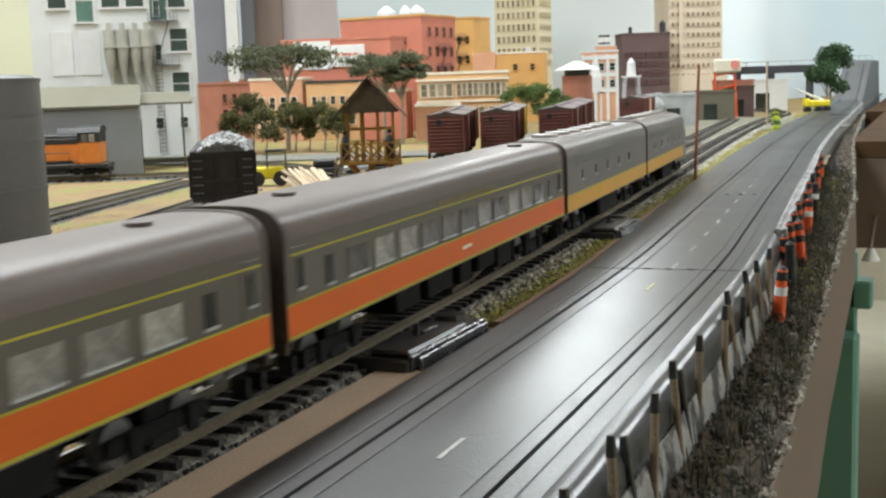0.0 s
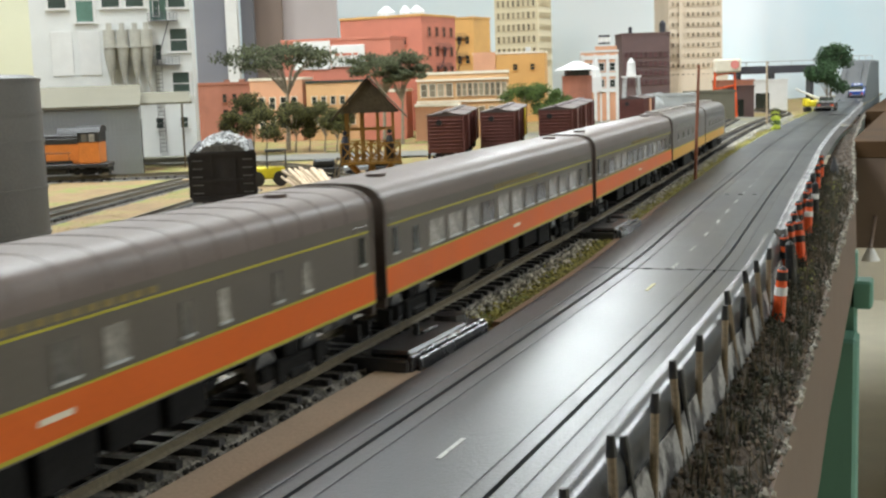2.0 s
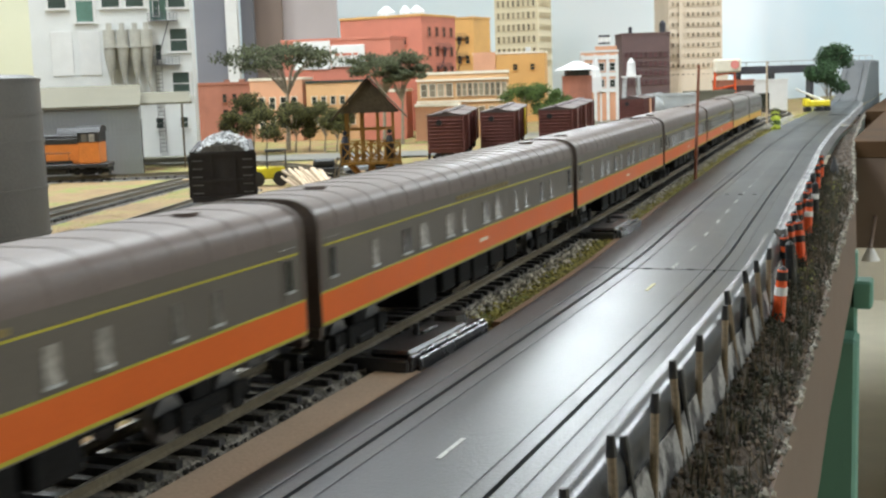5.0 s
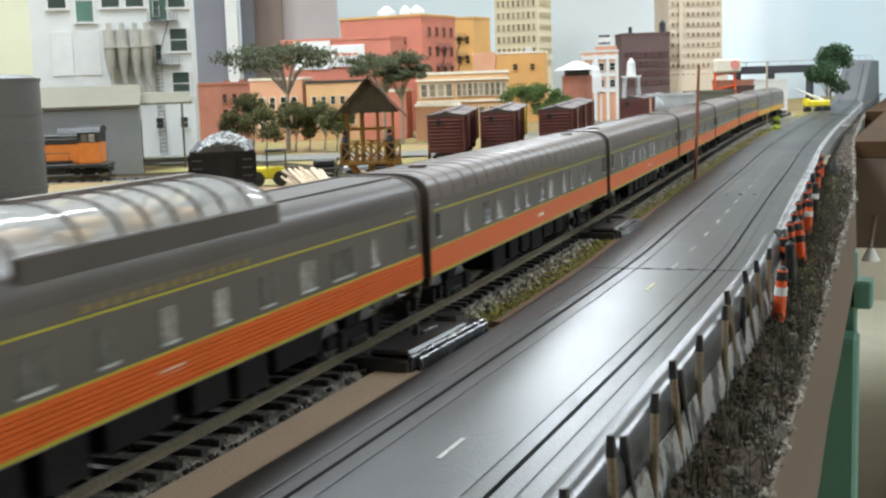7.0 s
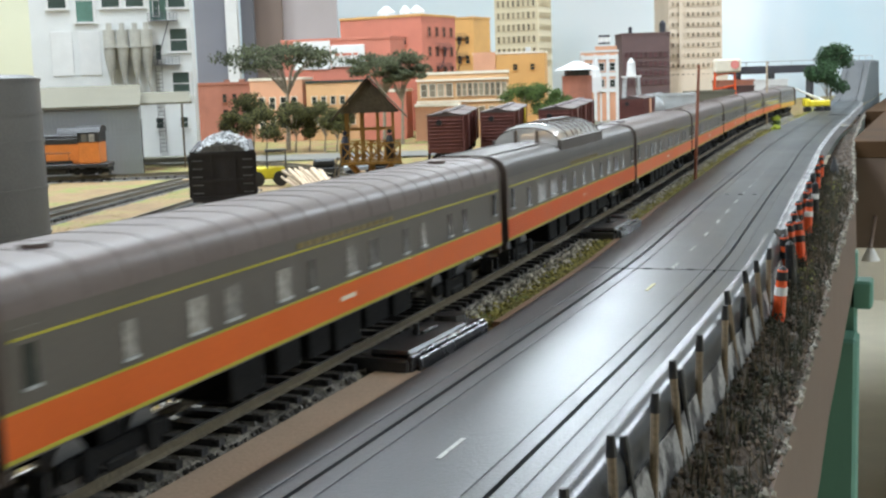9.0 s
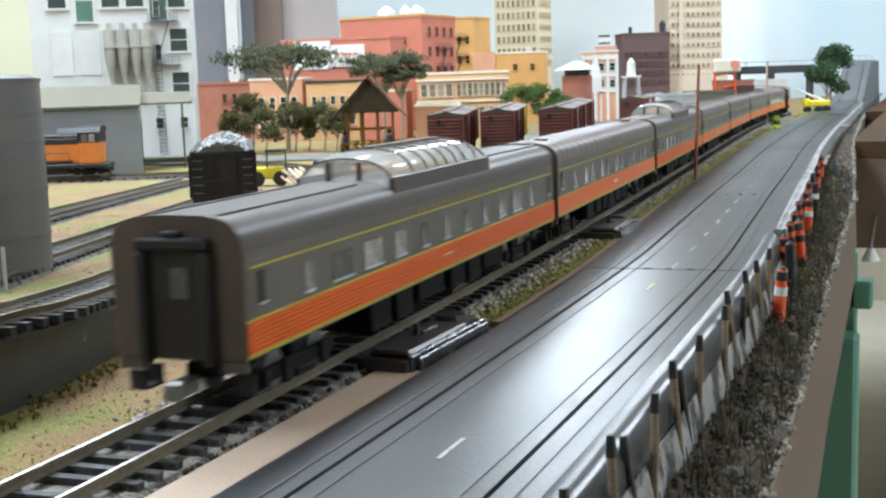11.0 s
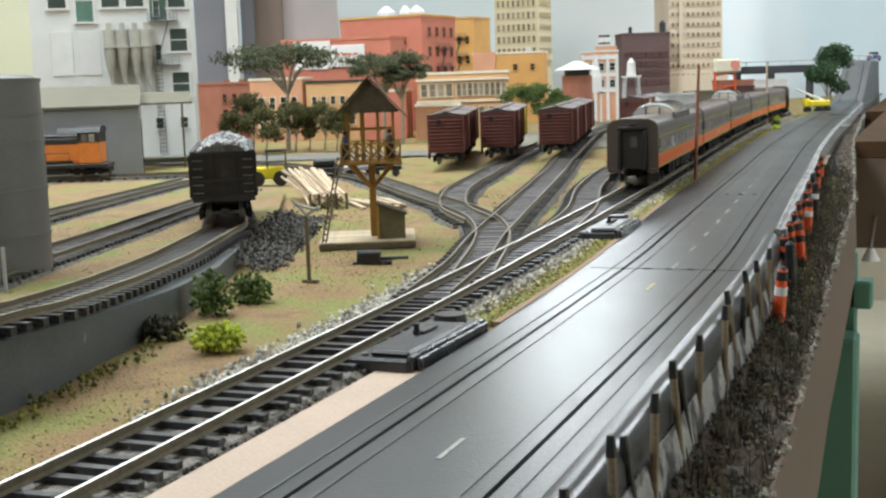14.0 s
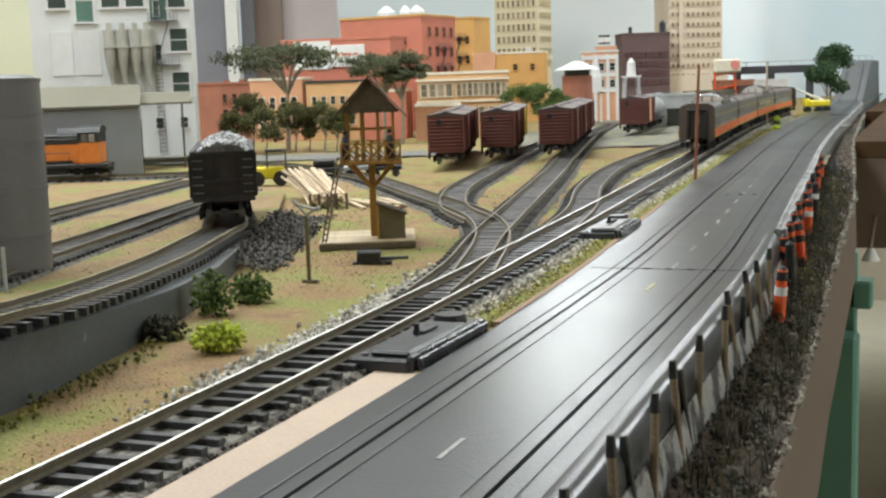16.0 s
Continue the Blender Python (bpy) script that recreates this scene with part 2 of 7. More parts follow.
def part(name, bm, material, parent, label="", smooth=False, m=None):
    ob = new(name, bm if isinstance(bm, bpy.types.Mesh) else mesh_of(name, bm, material, smooth))
    ob.parent = parent
    if m is not None:
        ob.matrix_basis = m
    return tagged(ob, label)


def thing(name, label, category, m=None, group="", kind=""):
    ob = new(name)
    ob.empty_display_size = 0.01
    if m is not None:
        ob.matrix_basis = m
    return tagged(ob, label, category, group, kind)


def solid(name, bm, material, label, category, group="", kind="", smooth=False, m=None):
    ob = new(name, mesh_of(name, bm, material, smooth))
    if m is not None:
        ob.matrix_basis = m
    return tagged(ob, label, category, group, kind)


def box(bm, x0, x1, y0, y1, z0, z1, bevel=0.0, m=None):
    r = bmesh.ops.create_cube(bm, size=1.0, matrix=Matrix.LocRotScale(((x0 + x1) / 2, (y0 + y1) / 2, (z0 + z1) / 2), None, (abs(x1 - x0), abs(y1 - y0), abs(z1 - z0))))
    vs = r["verts"]
    if bevel:
        es = list({e for v in vs for e in v.link_edges})
        vs = bmesh.ops.bevel(bm, geom=es, offset=bevel, segments=1, affect="EDGES", profile=0.7)["verts"]
    if m is not None:
        bmesh.ops.transform(bm, matrix=m, verts=list({v for v in vs}))
    return bm


def boxes(*rows, bevel=0.0):
    bm = bmesh.new()
    for r in rows:
        box(bm, *r, bevel=bevel)
    return bm


def rod(bm, a, b, r, sides=8, r2=None):
    a, b = Vector(a), Vector(b)
    d = b - a
    m = Matrix.Translation((a + b) / 2) @ d.to_track_quat("Z", "Y").to_matrix().to_4x4()
    bmesh.ops.create_cone(bm, cap_ends=True, segments=sides, radius1=r, radius2=r if r2 is None else r2, depth=d.length, matrix=m)
    return bm


def extrude(bm, profile, y0, y1, caps=True):
    """A profile of (x, z) drawn along y."""
    a = [bm.verts.new((x, y0, z)) for x, z in profile]
    b = [bm.verts.new((x, y1, z)) for x, z in profile]
    n = len(profile)
    for i in range(n):
        j = (i + 1) % n
        bm.faces.new((a[i], a[j], b[j], b[i]))
    if caps:
        bm.faces.new(list(reversed(a)))
        bm.faces.new(b)
    bmesh.ops.recalc_face_normals(bm, faces=bm.faces[:])
    return bm


def strip(bm, line, profile, closed=True):
    """A profile of (offset to the right, z) swept along a plan line of (x, y, z)."""
    rings = []
    for i, p in enumerate(line):
        a, b = Vector(line[max(i - 1, 0)]), Vector(line[min(i + 1, len(line) - 1)])
        d = (b - a).normalized()
        s = Vector((d.y, -d.x, 0)).normalized()
        rings.append([bm.verts.new(Vector(p) + s * o + Vector((0, 0, z))) for o, z in profile])
    n = len(profile)
    for r0, r1 in zip(rings, rings[1:]):
        for i in range(n if closed else n - 1):
            j = (i + 1) % n
            bm.faces.new((r0[i], r0[j], r1[j], r1[i]))
    if closed:
        bm.faces.new(list(reversed(rings[0])))
        bm.faces.new(rings[-1])
    bmesh.ops.recalc_face_normals(bm, faces=bm.faces[:])
    return bm


def spline(points, step=0.01):
    """A smooth line through plan points, at even steps."""
    P = [Vector(p) if len(p) == 3 else Vector((*p, 0.0)) for p in points]
    P = [2 * P[0] - P[1]] + P + [2 * P[-1] - P[-2]]
    fine = []
    for i in range(1, len(P) - 2):
        a, b, c, d = P[i - 1:i + 3]
        for k in range(24):
            t = k / 24
            fine.append(0.5 * ((2 * b) + (c - a) * t + (2 * a - 5 * b + 4 * c - d) * t * t + (3 * b - a - 3 * c + d) * t ** 3))
    fine.append(P[-2])
    out, need = [fine[0]], step
    for a, b in zip(fine, fine[1:]):
        seg = (b - a).length
        pos = 0.0
        while seg - pos >= need:
            pos += need
            out.append(a.lerp(b, pos / seg))
            need = step
        need -= seg - pos
    return out


class Clumps:
    """Loose lumps gathered as plain vertex and face lists."""

    def __init__(self):
        self.vs, self.fs = [], []


def lump():
    bm = bmesh.new()
    bmesh.ops.create_icosphere(bm, subdivisions=1, radius=1.0)
    out = [v.co.copy() for v in bm.verts], [tuple(v.index for v in f.verts) for f in bm.faces]
    bm.free()
    return out


LUMP_V, LUMP_F = lump()


def blobs(bm, rng, centre, radius, count, size, squash=1.0, hollow=0.5, sub=1):
    """Many small uneven clumps inside an ellipsoid."""
    c = Vector(centre)
    for _ in range(count):
        d = Vector((rng.gauss(0, 1), rng.gauss(0, 1), rng.gauss(0, 1))).normalized() * rng.uniform(hollow, 1.0)
        p = c + Vector((d.x * radius, d.y * radius, d.z * radius * squash))
        s = size * rng.uniform(0.5, 1.3)
        q = Euler((rng.uniform(0, 6), rng.uniform(0, 6), 0)).to_matrix() @ Matrix.Diagonal((s, s * rng.uniform(0.5, 1), s * rng.uniform(0.4, 0.9)))
        k = len(bm.vs)
        for v in LUMP_V:
            bm.vs.append(p + q @ (v * rng.uniform(0.7, 1.25)))
        bm.fs.extend(tuple(k + i for i in f) for f in LUMP_F)


def pebbles(name, places, size, material, rng, label, category):
    """Loose stones at places, one mesh of uneven lumps."""
    base = [Vector(v) for v in ((1, 0, 0), (-1, 0, 0), (0, 1, 0), (0, -1, 0), (0, 0, 1), (0, 0, -0.6))]
    tri = ((0, 2, 4), (2, 1, 4), (1, 3, 4), (3, 0, 4), (2, 0, 5), (1, 2, 5), (3, 1, 5), (0, 3, 5))
    vs, fs = [], []
    for p in places:
        s = size * rng.uniform(0.5, 1.4)
        q = Euler((rng.uniform(0, 6), rng.uniform(0, 6), rng.uniform(0, 6))).to_matrix()
        k = len(vs)
        for b in base:
            vs.append(Vector(p) + q @ (b * s * rng.uniform(0.7, 1.2)))
        fs += [tuple(k + i for i in t) for t in tri]
    me = bpy.data.meshes.new(name)
    me.from_pydata(vs, [], fs)
    me.materials.append(material)
    return tagged(new(name, me), label, category, kind="stuff")


def at(u, w, z=0.0, turn=0.0):
    """A pose in the town's grid, which lies turned from the main line."""
    a = radians(YAW)
    return pose(u * math.cos(a) - w * math.sin(a), u * math.sin(a) + w * math.cos(a), z, 0, 0, YAW + turn)


GROUND = -0.006


# ---- the lines of the plan ----
def main_x(y):
    return -0.1627 - 0.0579 * y * y + 0.0167 * y ** 3


def main_line():
    pts = [(main_x(-2.6 + 0.02 * i) if -2.6 + 0.02 * i > 0 else -0.1627, -2.6 + 0.02 * i) for i in range(int(5.0 / 0.02))]
    x, y = pts[-1]
    px, py = pts[-2]
    h = math.atan2(y - py, x - px)
    for i in range(120):
        h += 0.02 / 0.75 if i < 58 else 0.0
        x, y = x + 0.02 * math.cos(h), y + 0.02 * math.sin(h)
        pts.append((x, y))
    return pts


MAIN = main_line()
MAIN_S = [0.0]
for (ax, ay), (bx, by) in zip(MAIN, MAIN[1:]):
    MAIN_S.append(MAIN_S[-1] + math.hypot(bx - ax, by - ay))
S0 = MAIN_S[min(range(len(MAIN)), key=lambda i: abs(MAIN[i][1]))]


def on_main(s):
    """The plan point s metres along the main line from beside the camera."""
    s = min(max(s + S0, 0.0), MAIN_S[-1] - 1e-4)
    i = int(np.searchsorted(MAIN_S, s, "right")) - 1
    f = (s - MAIN_S[i]) / (MAIN_S[i + 1] - MAIN_S[i])
    return Vector((MAIN[i][0] + f * (MAIN[i + 1][0] - MAIN[i][0]), MAIN[i][1] + f * (MAIN[i + 1][1] - MAIN[i][1]), 0.0))


ROAD_Z = -0.0034
ROAD_PLAN = [(-0.0995, -0.6, ROAD_Z), (-0.0995, 0.0, ROAD_Z), (-0.0988, 0.25, ROAD_Z), (-0.1015, 0.5, ROAD_Z), (-0.1085, 0.65, ROAD_Z), (-0.1185, 0.83, ROAD_Z), (-0.1296, 1.05, ROAD_Z),
             (-0.147, 1.37, ROAD_Z), (-0.164, 1.85, ROAD_Z), (-0.172, 2.2, ROAD_Z), (-0.1815, 2.6, ROAD_Z), (-0.1895, 2.95, -0.0005), (-0.1915, 3.15, 0.013), (-0.1925, 3.3, 0.044),
             (-0.1935, 3.45, 0.080), (-0.1940, 3.56, 0.098), (-0.1945, 3.66, 0.1015), (-0.196, 3.85, 0.102), (-0.198, 4.2, 0.102)]
ROAD = spline(ROAD_PLAN, 0.02)
ROAD_S = [0.0]
for pa, pb in zip(ROAD, ROAD[1:]):
    ROAD_S.append(ROAD_S[-1] + (pb - pa).length)


def road_at_y(y, off=0.0):
    """A point of the road beside its middle, and its heading and grade in degrees."""
    i = min(max(int(np.searchsorted([p.y for p in ROAD], y, "right")) - 1, 0), len(ROAD) - 2)
    a, b = ROAD[i], ROAD[i + 1]
    p = a.lerp(b, (y - a.y) / (b.y - a.y))
    d = (b - a).normalized()
    s = Vector((d.y, -d.x, 0)).normalized()
    return p + s * off, math.degrees(math.atan2(d.y, d.x)) - 90, math.degrees(math.asin(d.z))


SLOT = 0.01905


def shoulder(y):
    """Half width of the road's inner side, which widens away from the camera."""
    return float(np.interp(y, [0.38, 0.5, 0.66, 1.0, 1.9, 3.0], [0.0350, 0.0372, 0.0415, 0.0465, 0.0475, 0.0450]))


# ---- the room ----
def room():
    solid("floor", boxes((-4.0, 3.0, -3.0, 6.0, -1.06, -1.0)), M_FLOOR, "pale beige floor of the layout room", "floor", kind="structure")
    solid("ceiling", boxes((-4.0, 3.0, -3.0, 6.0, 1.3, 1.36)), M_CEIL, "white ceiling of the layout room", "ceiling", kind="structure")
    solid("wall_south", boxes((-4.0, 3.0, -3.1, -3.0, -1.0, 1.3)), M_WALLP, "beige painted room wall", "wall", kind="structure")
    solid("wall_east", boxes((3.0, 3.1, -3.0, 6.0, -1.0, 1.3)), M_WALLP, "beige painted room wall", "wall", kind="structure")
    solid("wall_west", boxes((-4.1, -4.0, -3.0, 6.0, -1.0, 1.3)), M_WALLP, "beige painted room wall", "wall", kind="structure")
    solid("wall_north", boxes((-4.0, 3.0, 6.0, 6.1, -1.0, 1.3)), M_WALLP, "beige painted room wall", "wall", kind="structure")
    bm = bmesh.new()
    line = [Vector(p) for p in ((-2.75, -0.5, 0), (-2.75, 1.9, 0), (-2.45, 2.5, 0), (-1.6, 3.05, 0), (-1.1, 3.3, 0), (-0.62, 3.42, 0), (-0.48, 3.6, 0), (-0.42, 3.95, 0), (-0.2, 4.4, 0), (0.4, 4.7, 0), (2.4, 4.75, 0))]
    line = spline(line, 0.06)
    strip(bm, line, [(0, -0.2), (-0.004, -0.2), (-0.004, 0.42), (0, 0.42)])
    solid("backdrop", bm, M_SKY, "curved backdrop painted as pale hazy sky", "backdrop", kind="structure", smooth=True)


def layout():
    rng = random.Random(3)
    # turf and earth over the bench, with the raised yard behind the retaining wall
    nx, ny = 130, 170
    X = np.linspace(-2.75, 0.0, nx)
    Y = np.concatenate([np.linspace(-0.6, 1.3, 110), np.linspace(1.33, 4.6, 60)])
    bm = bmesh.new()
    grid = []
    for y in Y:
        row = []
        edge = road_at_y(max(min(y, 4.0), -0.5), 0.036)[0].x
        for i in range(nx):
            x = edge - (i / (nx - 1)) ** 1.6 * (edge + 2.75)
            z = GROUND - 0.0005 + 0.0016 * noise.noise(Vector((x * 30, y * 30, 0))) + 0.0007 * noise.noise(Vector((x * 120, y * 120, 5)))
            d = abs(x - main_x(min(max(y, 0), 2.6)))
            if x > main_x(min(max(y, 0), 2.6)) - 0.03:
                z = min(z, GROUND)
            row.append(bm.verts.new((x, y, z)))
        grid.append(row)
    for a, b in zip(grid, grid[1:]):
        for i in range(nx - 1):
            bm.faces.new((a[i], b[i], b[i + 1], a[i + 1]))
    bmesh.ops.recalc_face_normals(bm, faces=bm.faces[:])
    solid("ground", bm, M_EARTH, "model landscape of tan earth and patchy green turf", "ground", kind="structure", smooth=True)
    bm = bmesh.new()
    grid = []
    for y in np.arange(-0.5, 1.06, 0.012):
        row = []
        wall = WALL_X(min(y, 0.95)) - (0.0135 if y < 0.53 else 0.0048) - max(0.0, y - 0.50) * 0.03
        for i in range(60):
            x = wall - (i / 59) ** 1.5 * (1.5 + wall)
            k = min(1.0, max(0.0, (x + 1.1) / 0.3))
            z = GROUND - 0.002 + (YARD_Z(y) - GROUND - 0.003) * k + 0.0007 * noise.noise(Vector((x * 40, y * 40, 2)))
            if i == 0 and y < 0.53:
                z = min(z, YARD_Z(y) - 0.0075)
            if y < 0.53 and i in (1, 2, 3):
                z = min(z, YARD_Z(y) - 0.0052)
            row.append(bm.verts.new((x, y, z)))
        grid.append(row)
    for a, b in zip(grid, grid[1:]):
        for i in range(59):
            bm.faces.new((a[i], b[i], b[i + 1], a[i + 1]))
    bmesh.ops.recalc_face_normals(bm, faces=bm.faces[:])
    solid("yard_ground", bm, M_EARTHB, "raised yard of sandy tan earth and dry turf", "ground", kind="structure", smooth=True)
    solid("benchwork", boxes((-2.75, -0.17, -0.6, 4.6, -0.05, -0.022)), M_BOARD, "wooden bench top under the model landscape", "bench", kind="structure")


def WALL_X(y):
    """Plan line of the retaining wall's foot; the yard behind it is raised."""
    pts = [(-0.6, -0.212), (0.0, -0.212), (0.245, -0.225), (0.29, -0.235), (0.333, -0.246), (0.381, -0.258), (0.44, -0.2785), (0.50, -0.306), (0.53, -0.3195), (0.60, -0.345), (0.70, -0.385), (0.85, -0.46), (0.95, -0.52)]
    if y > 0.95:
        return None
    return float(np.interp(y, [p[0] for p in pts], [p[1] for p in pts]))


def YARD_Z(y):
    """Height of the rails on the raised spur: it falls away from the camera."""
    return float(np.interp(y, [-0.5, 0.0, 0.263, 0.30, 0.352, 0.426, 0.522, 0.6, 0.8, 1.06], [0.026, 0.026, 0.0195, 0.0165, 0.0135, 0.0105, 0.008, 0.0068, 0.002, -0.004]))


# ---- tracks ----
CINDER_PLACES = []


def rail_profile(off):
    w = 0.0005
    return [(off - 0.0011, -0.0025), (off + 0.0011, -0.0025), (off + 0.0004, -0.0018), (off + 0.0005, 0.0), (off - 0.0005, 0.0), (off - 0.0004, -0.0018)]


def tie_mesh():
    return mesh_of("tie", boxes((-0.0149, 0.0149, -0.0013, 0.0013, -0.0049, -0.0025)), M_TIE)


TIE = tie_mesh()


def track(label, line, z=0.0, single=(0, 0), bed=None, rng=random.Random(5)):
    """A track: two rails, ties as single pieces within a stretch of y and joined beyond it, over a bed."""
    line = [Vector((p[0], p[1], YARD_Z(p[1]) if z is None else z)) for p in line]
    dull = z != 0.0 and not single[1]
    top = M_RAILDULL if dull else (M_RAIL if z == 0.0 else M_RAILOLIVE)
    t = thing("railway_track", label, "railway track", kind="structure")
    for off in (-0.0087, 0.0087):
        bm = strip(bmesh.new(), line, rail_profile(off))
        r = part("rail", bm, [M_RAILSIDE, top], t)
        for f in r.data.polygons:
            if f.normal.z > 0.8:
                f.material_index = 1
    far = bmesh.new()
    acc = 0.0
    for a, b in zip(line, line[1:]):
        acc += (b - a).length
        if acc < 0.0072:
            continue
        acc = 0.0
        h = math.degrees(math.atan2((b - a).y, (b - a).x)) - 90 + rng.uniform(-1.2, 1.2)
        m = pose(a.x, a.y, a.z, 0, 0, h)
        if dull:
            for _ in range(24):
                o = rng.gauss(0, 0.012)
                CINDER_PLACES.append((a.x + o * math.cos(radians(h)), a.y + o * math.sin(radians(h)) + rng.uniform(-0.004, 0.004), a.z - (0.0044 if abs(o) < 0.016 else 0.0064)))
        if single[0] < a.y < single[1]:
            part("tie", TIE, None, t, m=m)
        else:
            bmesh.ops.transform(far, matrix=m, verts=bmesh.ops.create_cube(far, size=1, matrix=Matrix.LocRotScale((0, 0, -0.0037), None, (0.0298, 0.0026, 0.0024)))["verts"])
    if len(far.verts):
        tagged(part("ties", far, M_TIES, t), kind="stuff")
    if z != 0.0:
        part("infill", strip(bmesh.new(), [p for p in line if p.y > 0.1], [(-0.0074, -0.0045), (-0.0072, -0.0028), (0.0072, -0.0028), (0.0074, -0.0045)]), M_INFILL, t, "pale grey dust between the rails")
    if bed:
        part("ballast_bed", strip(bmesh.new(), line, [(-0.019, -0.0075), (-0.0155, -0.0042), (0.0155, -0.0042), (0.019, -0.0075)]), bed, t, "cinder ballast bed")
    return t


def tracks():
    main = [on_main(s) for s in np.arange(0.0, 3.6, 0.0036)]
    track("nickel silver main line track on black plastic ties", main, 0.0, (0.12, 1.3), M_MAINBED)
    yard = "weathered yard track laid in dark cinders"
    track(yard, spline([(-0.176, 0.47), (-0.2, 0.56), (-0.225, 0.63), (-0.262, 0.70), (-0.335, 0.80), (-0.43, 0.93), (-0.49, 1.0), (-0.60, 1.10), (-0.75, 1.2)], 0.0036), -0.0004, bed=M_CINDERBED)
    track(yard, spline([(-0.24, 0.655), (-0.285, 0.73), (-0.328, 0.85), (-0.365, 1.02), (-0.41, 1.24), (-0.46, 1.5)], 0.0036), -0.0006, bed=M_CINDERBED)
    track(yard, spline([(-0.1755, 0.42), (-0.19, 0.50), (-0.212, 0.59), (-0.244, 0.74), (-0.297, 0.99), (-0.36, 1.27), (-0.45, 1.7), (-0.52, 2.1)], 0.0036), -0.0002, bed=M_CINDERBED)
    track(yard, spline([(-0.18, 0.60), (-0.198, 0.72), (-0.232, 0.87), (-0.26, 1.06), (-0.27, 1.25), (-0.275, 1.45), (-0.3, 1.8), (-0.33, 2.2)], 0.0036), -0.0003, bed=M_CINDERBED)
    track("raised spur track with heavy rails on black ties", spline([(-0.22, -0.1), (-0.228, 0.1), (-0.238, 0.255), (-0.2495, 0.30), (-0.267, 0.352), (-0.294, 0.426), (-0.333, 0.522), (-0.346, 0.556), (-0.379, 0.611), (-0.425, 0.68), (-0.485, 0.75)], 0.0036), None, (0.2, 0.62), bed=None)
    track(yard, spline([(-0.31, 0.31), (-0.3625, 0.438), (-0.405, 0.555), (-0.4525, 0.6875), (-0.52, 0.86)], 0.0036), None, bed=M_CINDERBED)
    track(yard, spline([(-0.45, 0.46), (-0.508, 0.615), (-0.57, 0.78), (-0.6385, 0.968)], 0.0036), None, bed=M_CINDERBED)
    track(yard, spline([(-0.98, 0.868), (-0.788, 0.962), (-0.66, 1.03), (-0.5, 1.14)], 0.0036), -0.001, bed=M_CINDERBED)


# ---- the slot road ----
def road():
    t = thing("road", "black plastic two-lane slot racing road", "road", kind="structure")
    line = [p for p in ROAD]
    part("road_deck", strip(bmesh.new(), line, [(-0.0335, -0.004), (-0.0335, 0), (-0.0197, 0), (-0.0197, -0.002), (-0.0184, -0.002), (-0.0184, 0), (0.0184, 0), (0.0184, -0.002), (0.0197, -0.002), (0.0197, 0), (0.0335, 0), (0.0335, -0.004)]), M_ROAD, t)
    for s in (-SLOT, SLOT):
        part("slot", strip(bmesh.new(), [p + Vector((0, 0, -0.0019)) for p in line], [(s - 0.00064, -0.0003), (s - 0.00064, 0), (s + 0.00064, 0), (s + 0.00064, -0.0003)]), M_SLOT, t)
        for o in (-0.0052, 0.0052):
            part("pickup_rail", strip(bmesh.new(), line, [(s + o - 0.0004, -0.001), (s + o - 0.0004, 0.00025), (s + o + 0.0004, 0.00025), (s + o + 0.0004, -0.001)]), M_RAILCUT, t)
    # lane dashes
    y = 0.236
    while y < 1.9:
        if 0.26 < y < 0.41:
            y += 0.054
            continue
        pts = [road_at_y(y + k * 0.004, 0.001)[0] for k in range(5)]
        part("lane_dash", strip(bmesh.new(), pts, [(-0.0006, -0.001), (-0.0006, 0.0002), (0.0006, 0.0002), (0.0006, -0.001)]), M_PAINTY if 0.40 < y < 0.5 else M_PAINTW, t)
        y += 0.054 if y < 0.9 else 0.062
    # raised kerb wall along the outer edge
    part("kerb", strip(bmesh.new(), [p for p in line if p.y < 0.62], [(0.0296, -0.010), (0.0296, 0.0002), (0.0318, 0.0007), (0.0338, 0.0007), (0.0356, 0.0001), (0.0370, -0.0012), (0.0379, -0.0034), (0.0384, -0.0085), (0.0384, -0.014)]), M_ROAD, t, "rounded black outer edge", smooth=True)
    part("kerb_face", strip(bmesh.new(), [p for p in line if p.y < 0.66], [(0.0384, -0.030), (0.0385, -0.0082), (0.0391, -0.0080), (0.0428, -0.026), (0.0428, -0.030)]), M_KERBFACE, t, "pale kerb face with post shade painted as dark blotches")
    part("kerb", strip(bmesh.new(), [p for p in line if 0.62 <= p.y < 3.0], [(0.0337, -0.014), (0.0337, 0.0004), (0.0352, 0.0009), (0.0360, 0.0002), (0.0376, 0.0002), (0.0384, 0.0007), (0.0392, 0.0002), (0.0396, -0.014)]), M_KERBFAR, t, "worn pale grey double kerb")
    sh = bmesh.new()
    rings = []
    for y in np.arange(0.386, 3.02, 0.02):
        a, b = road_at_y(y, -shoulder(y))[0], road_at_y(y, -0.0337)[0]
        rings.append([sh.verts.new((q.x, q.y, q.z + dz)) for q, dz in ((a, -0.004), (a, -0.0006), (b, -0.0003), (b, -0.004))])
    for r0, r1 in zip(rings, rings[1:]):
        for i in range(3):
            sh.faces.new((r0[i], r0[i + 1], r1[i + 1], r1[i]))
    bmesh.ops.recalc_face_normals(sh, faces=sh.faces[:])
    part("shoulder", sh, M_ROAD, t, "dusty black road shoulder")
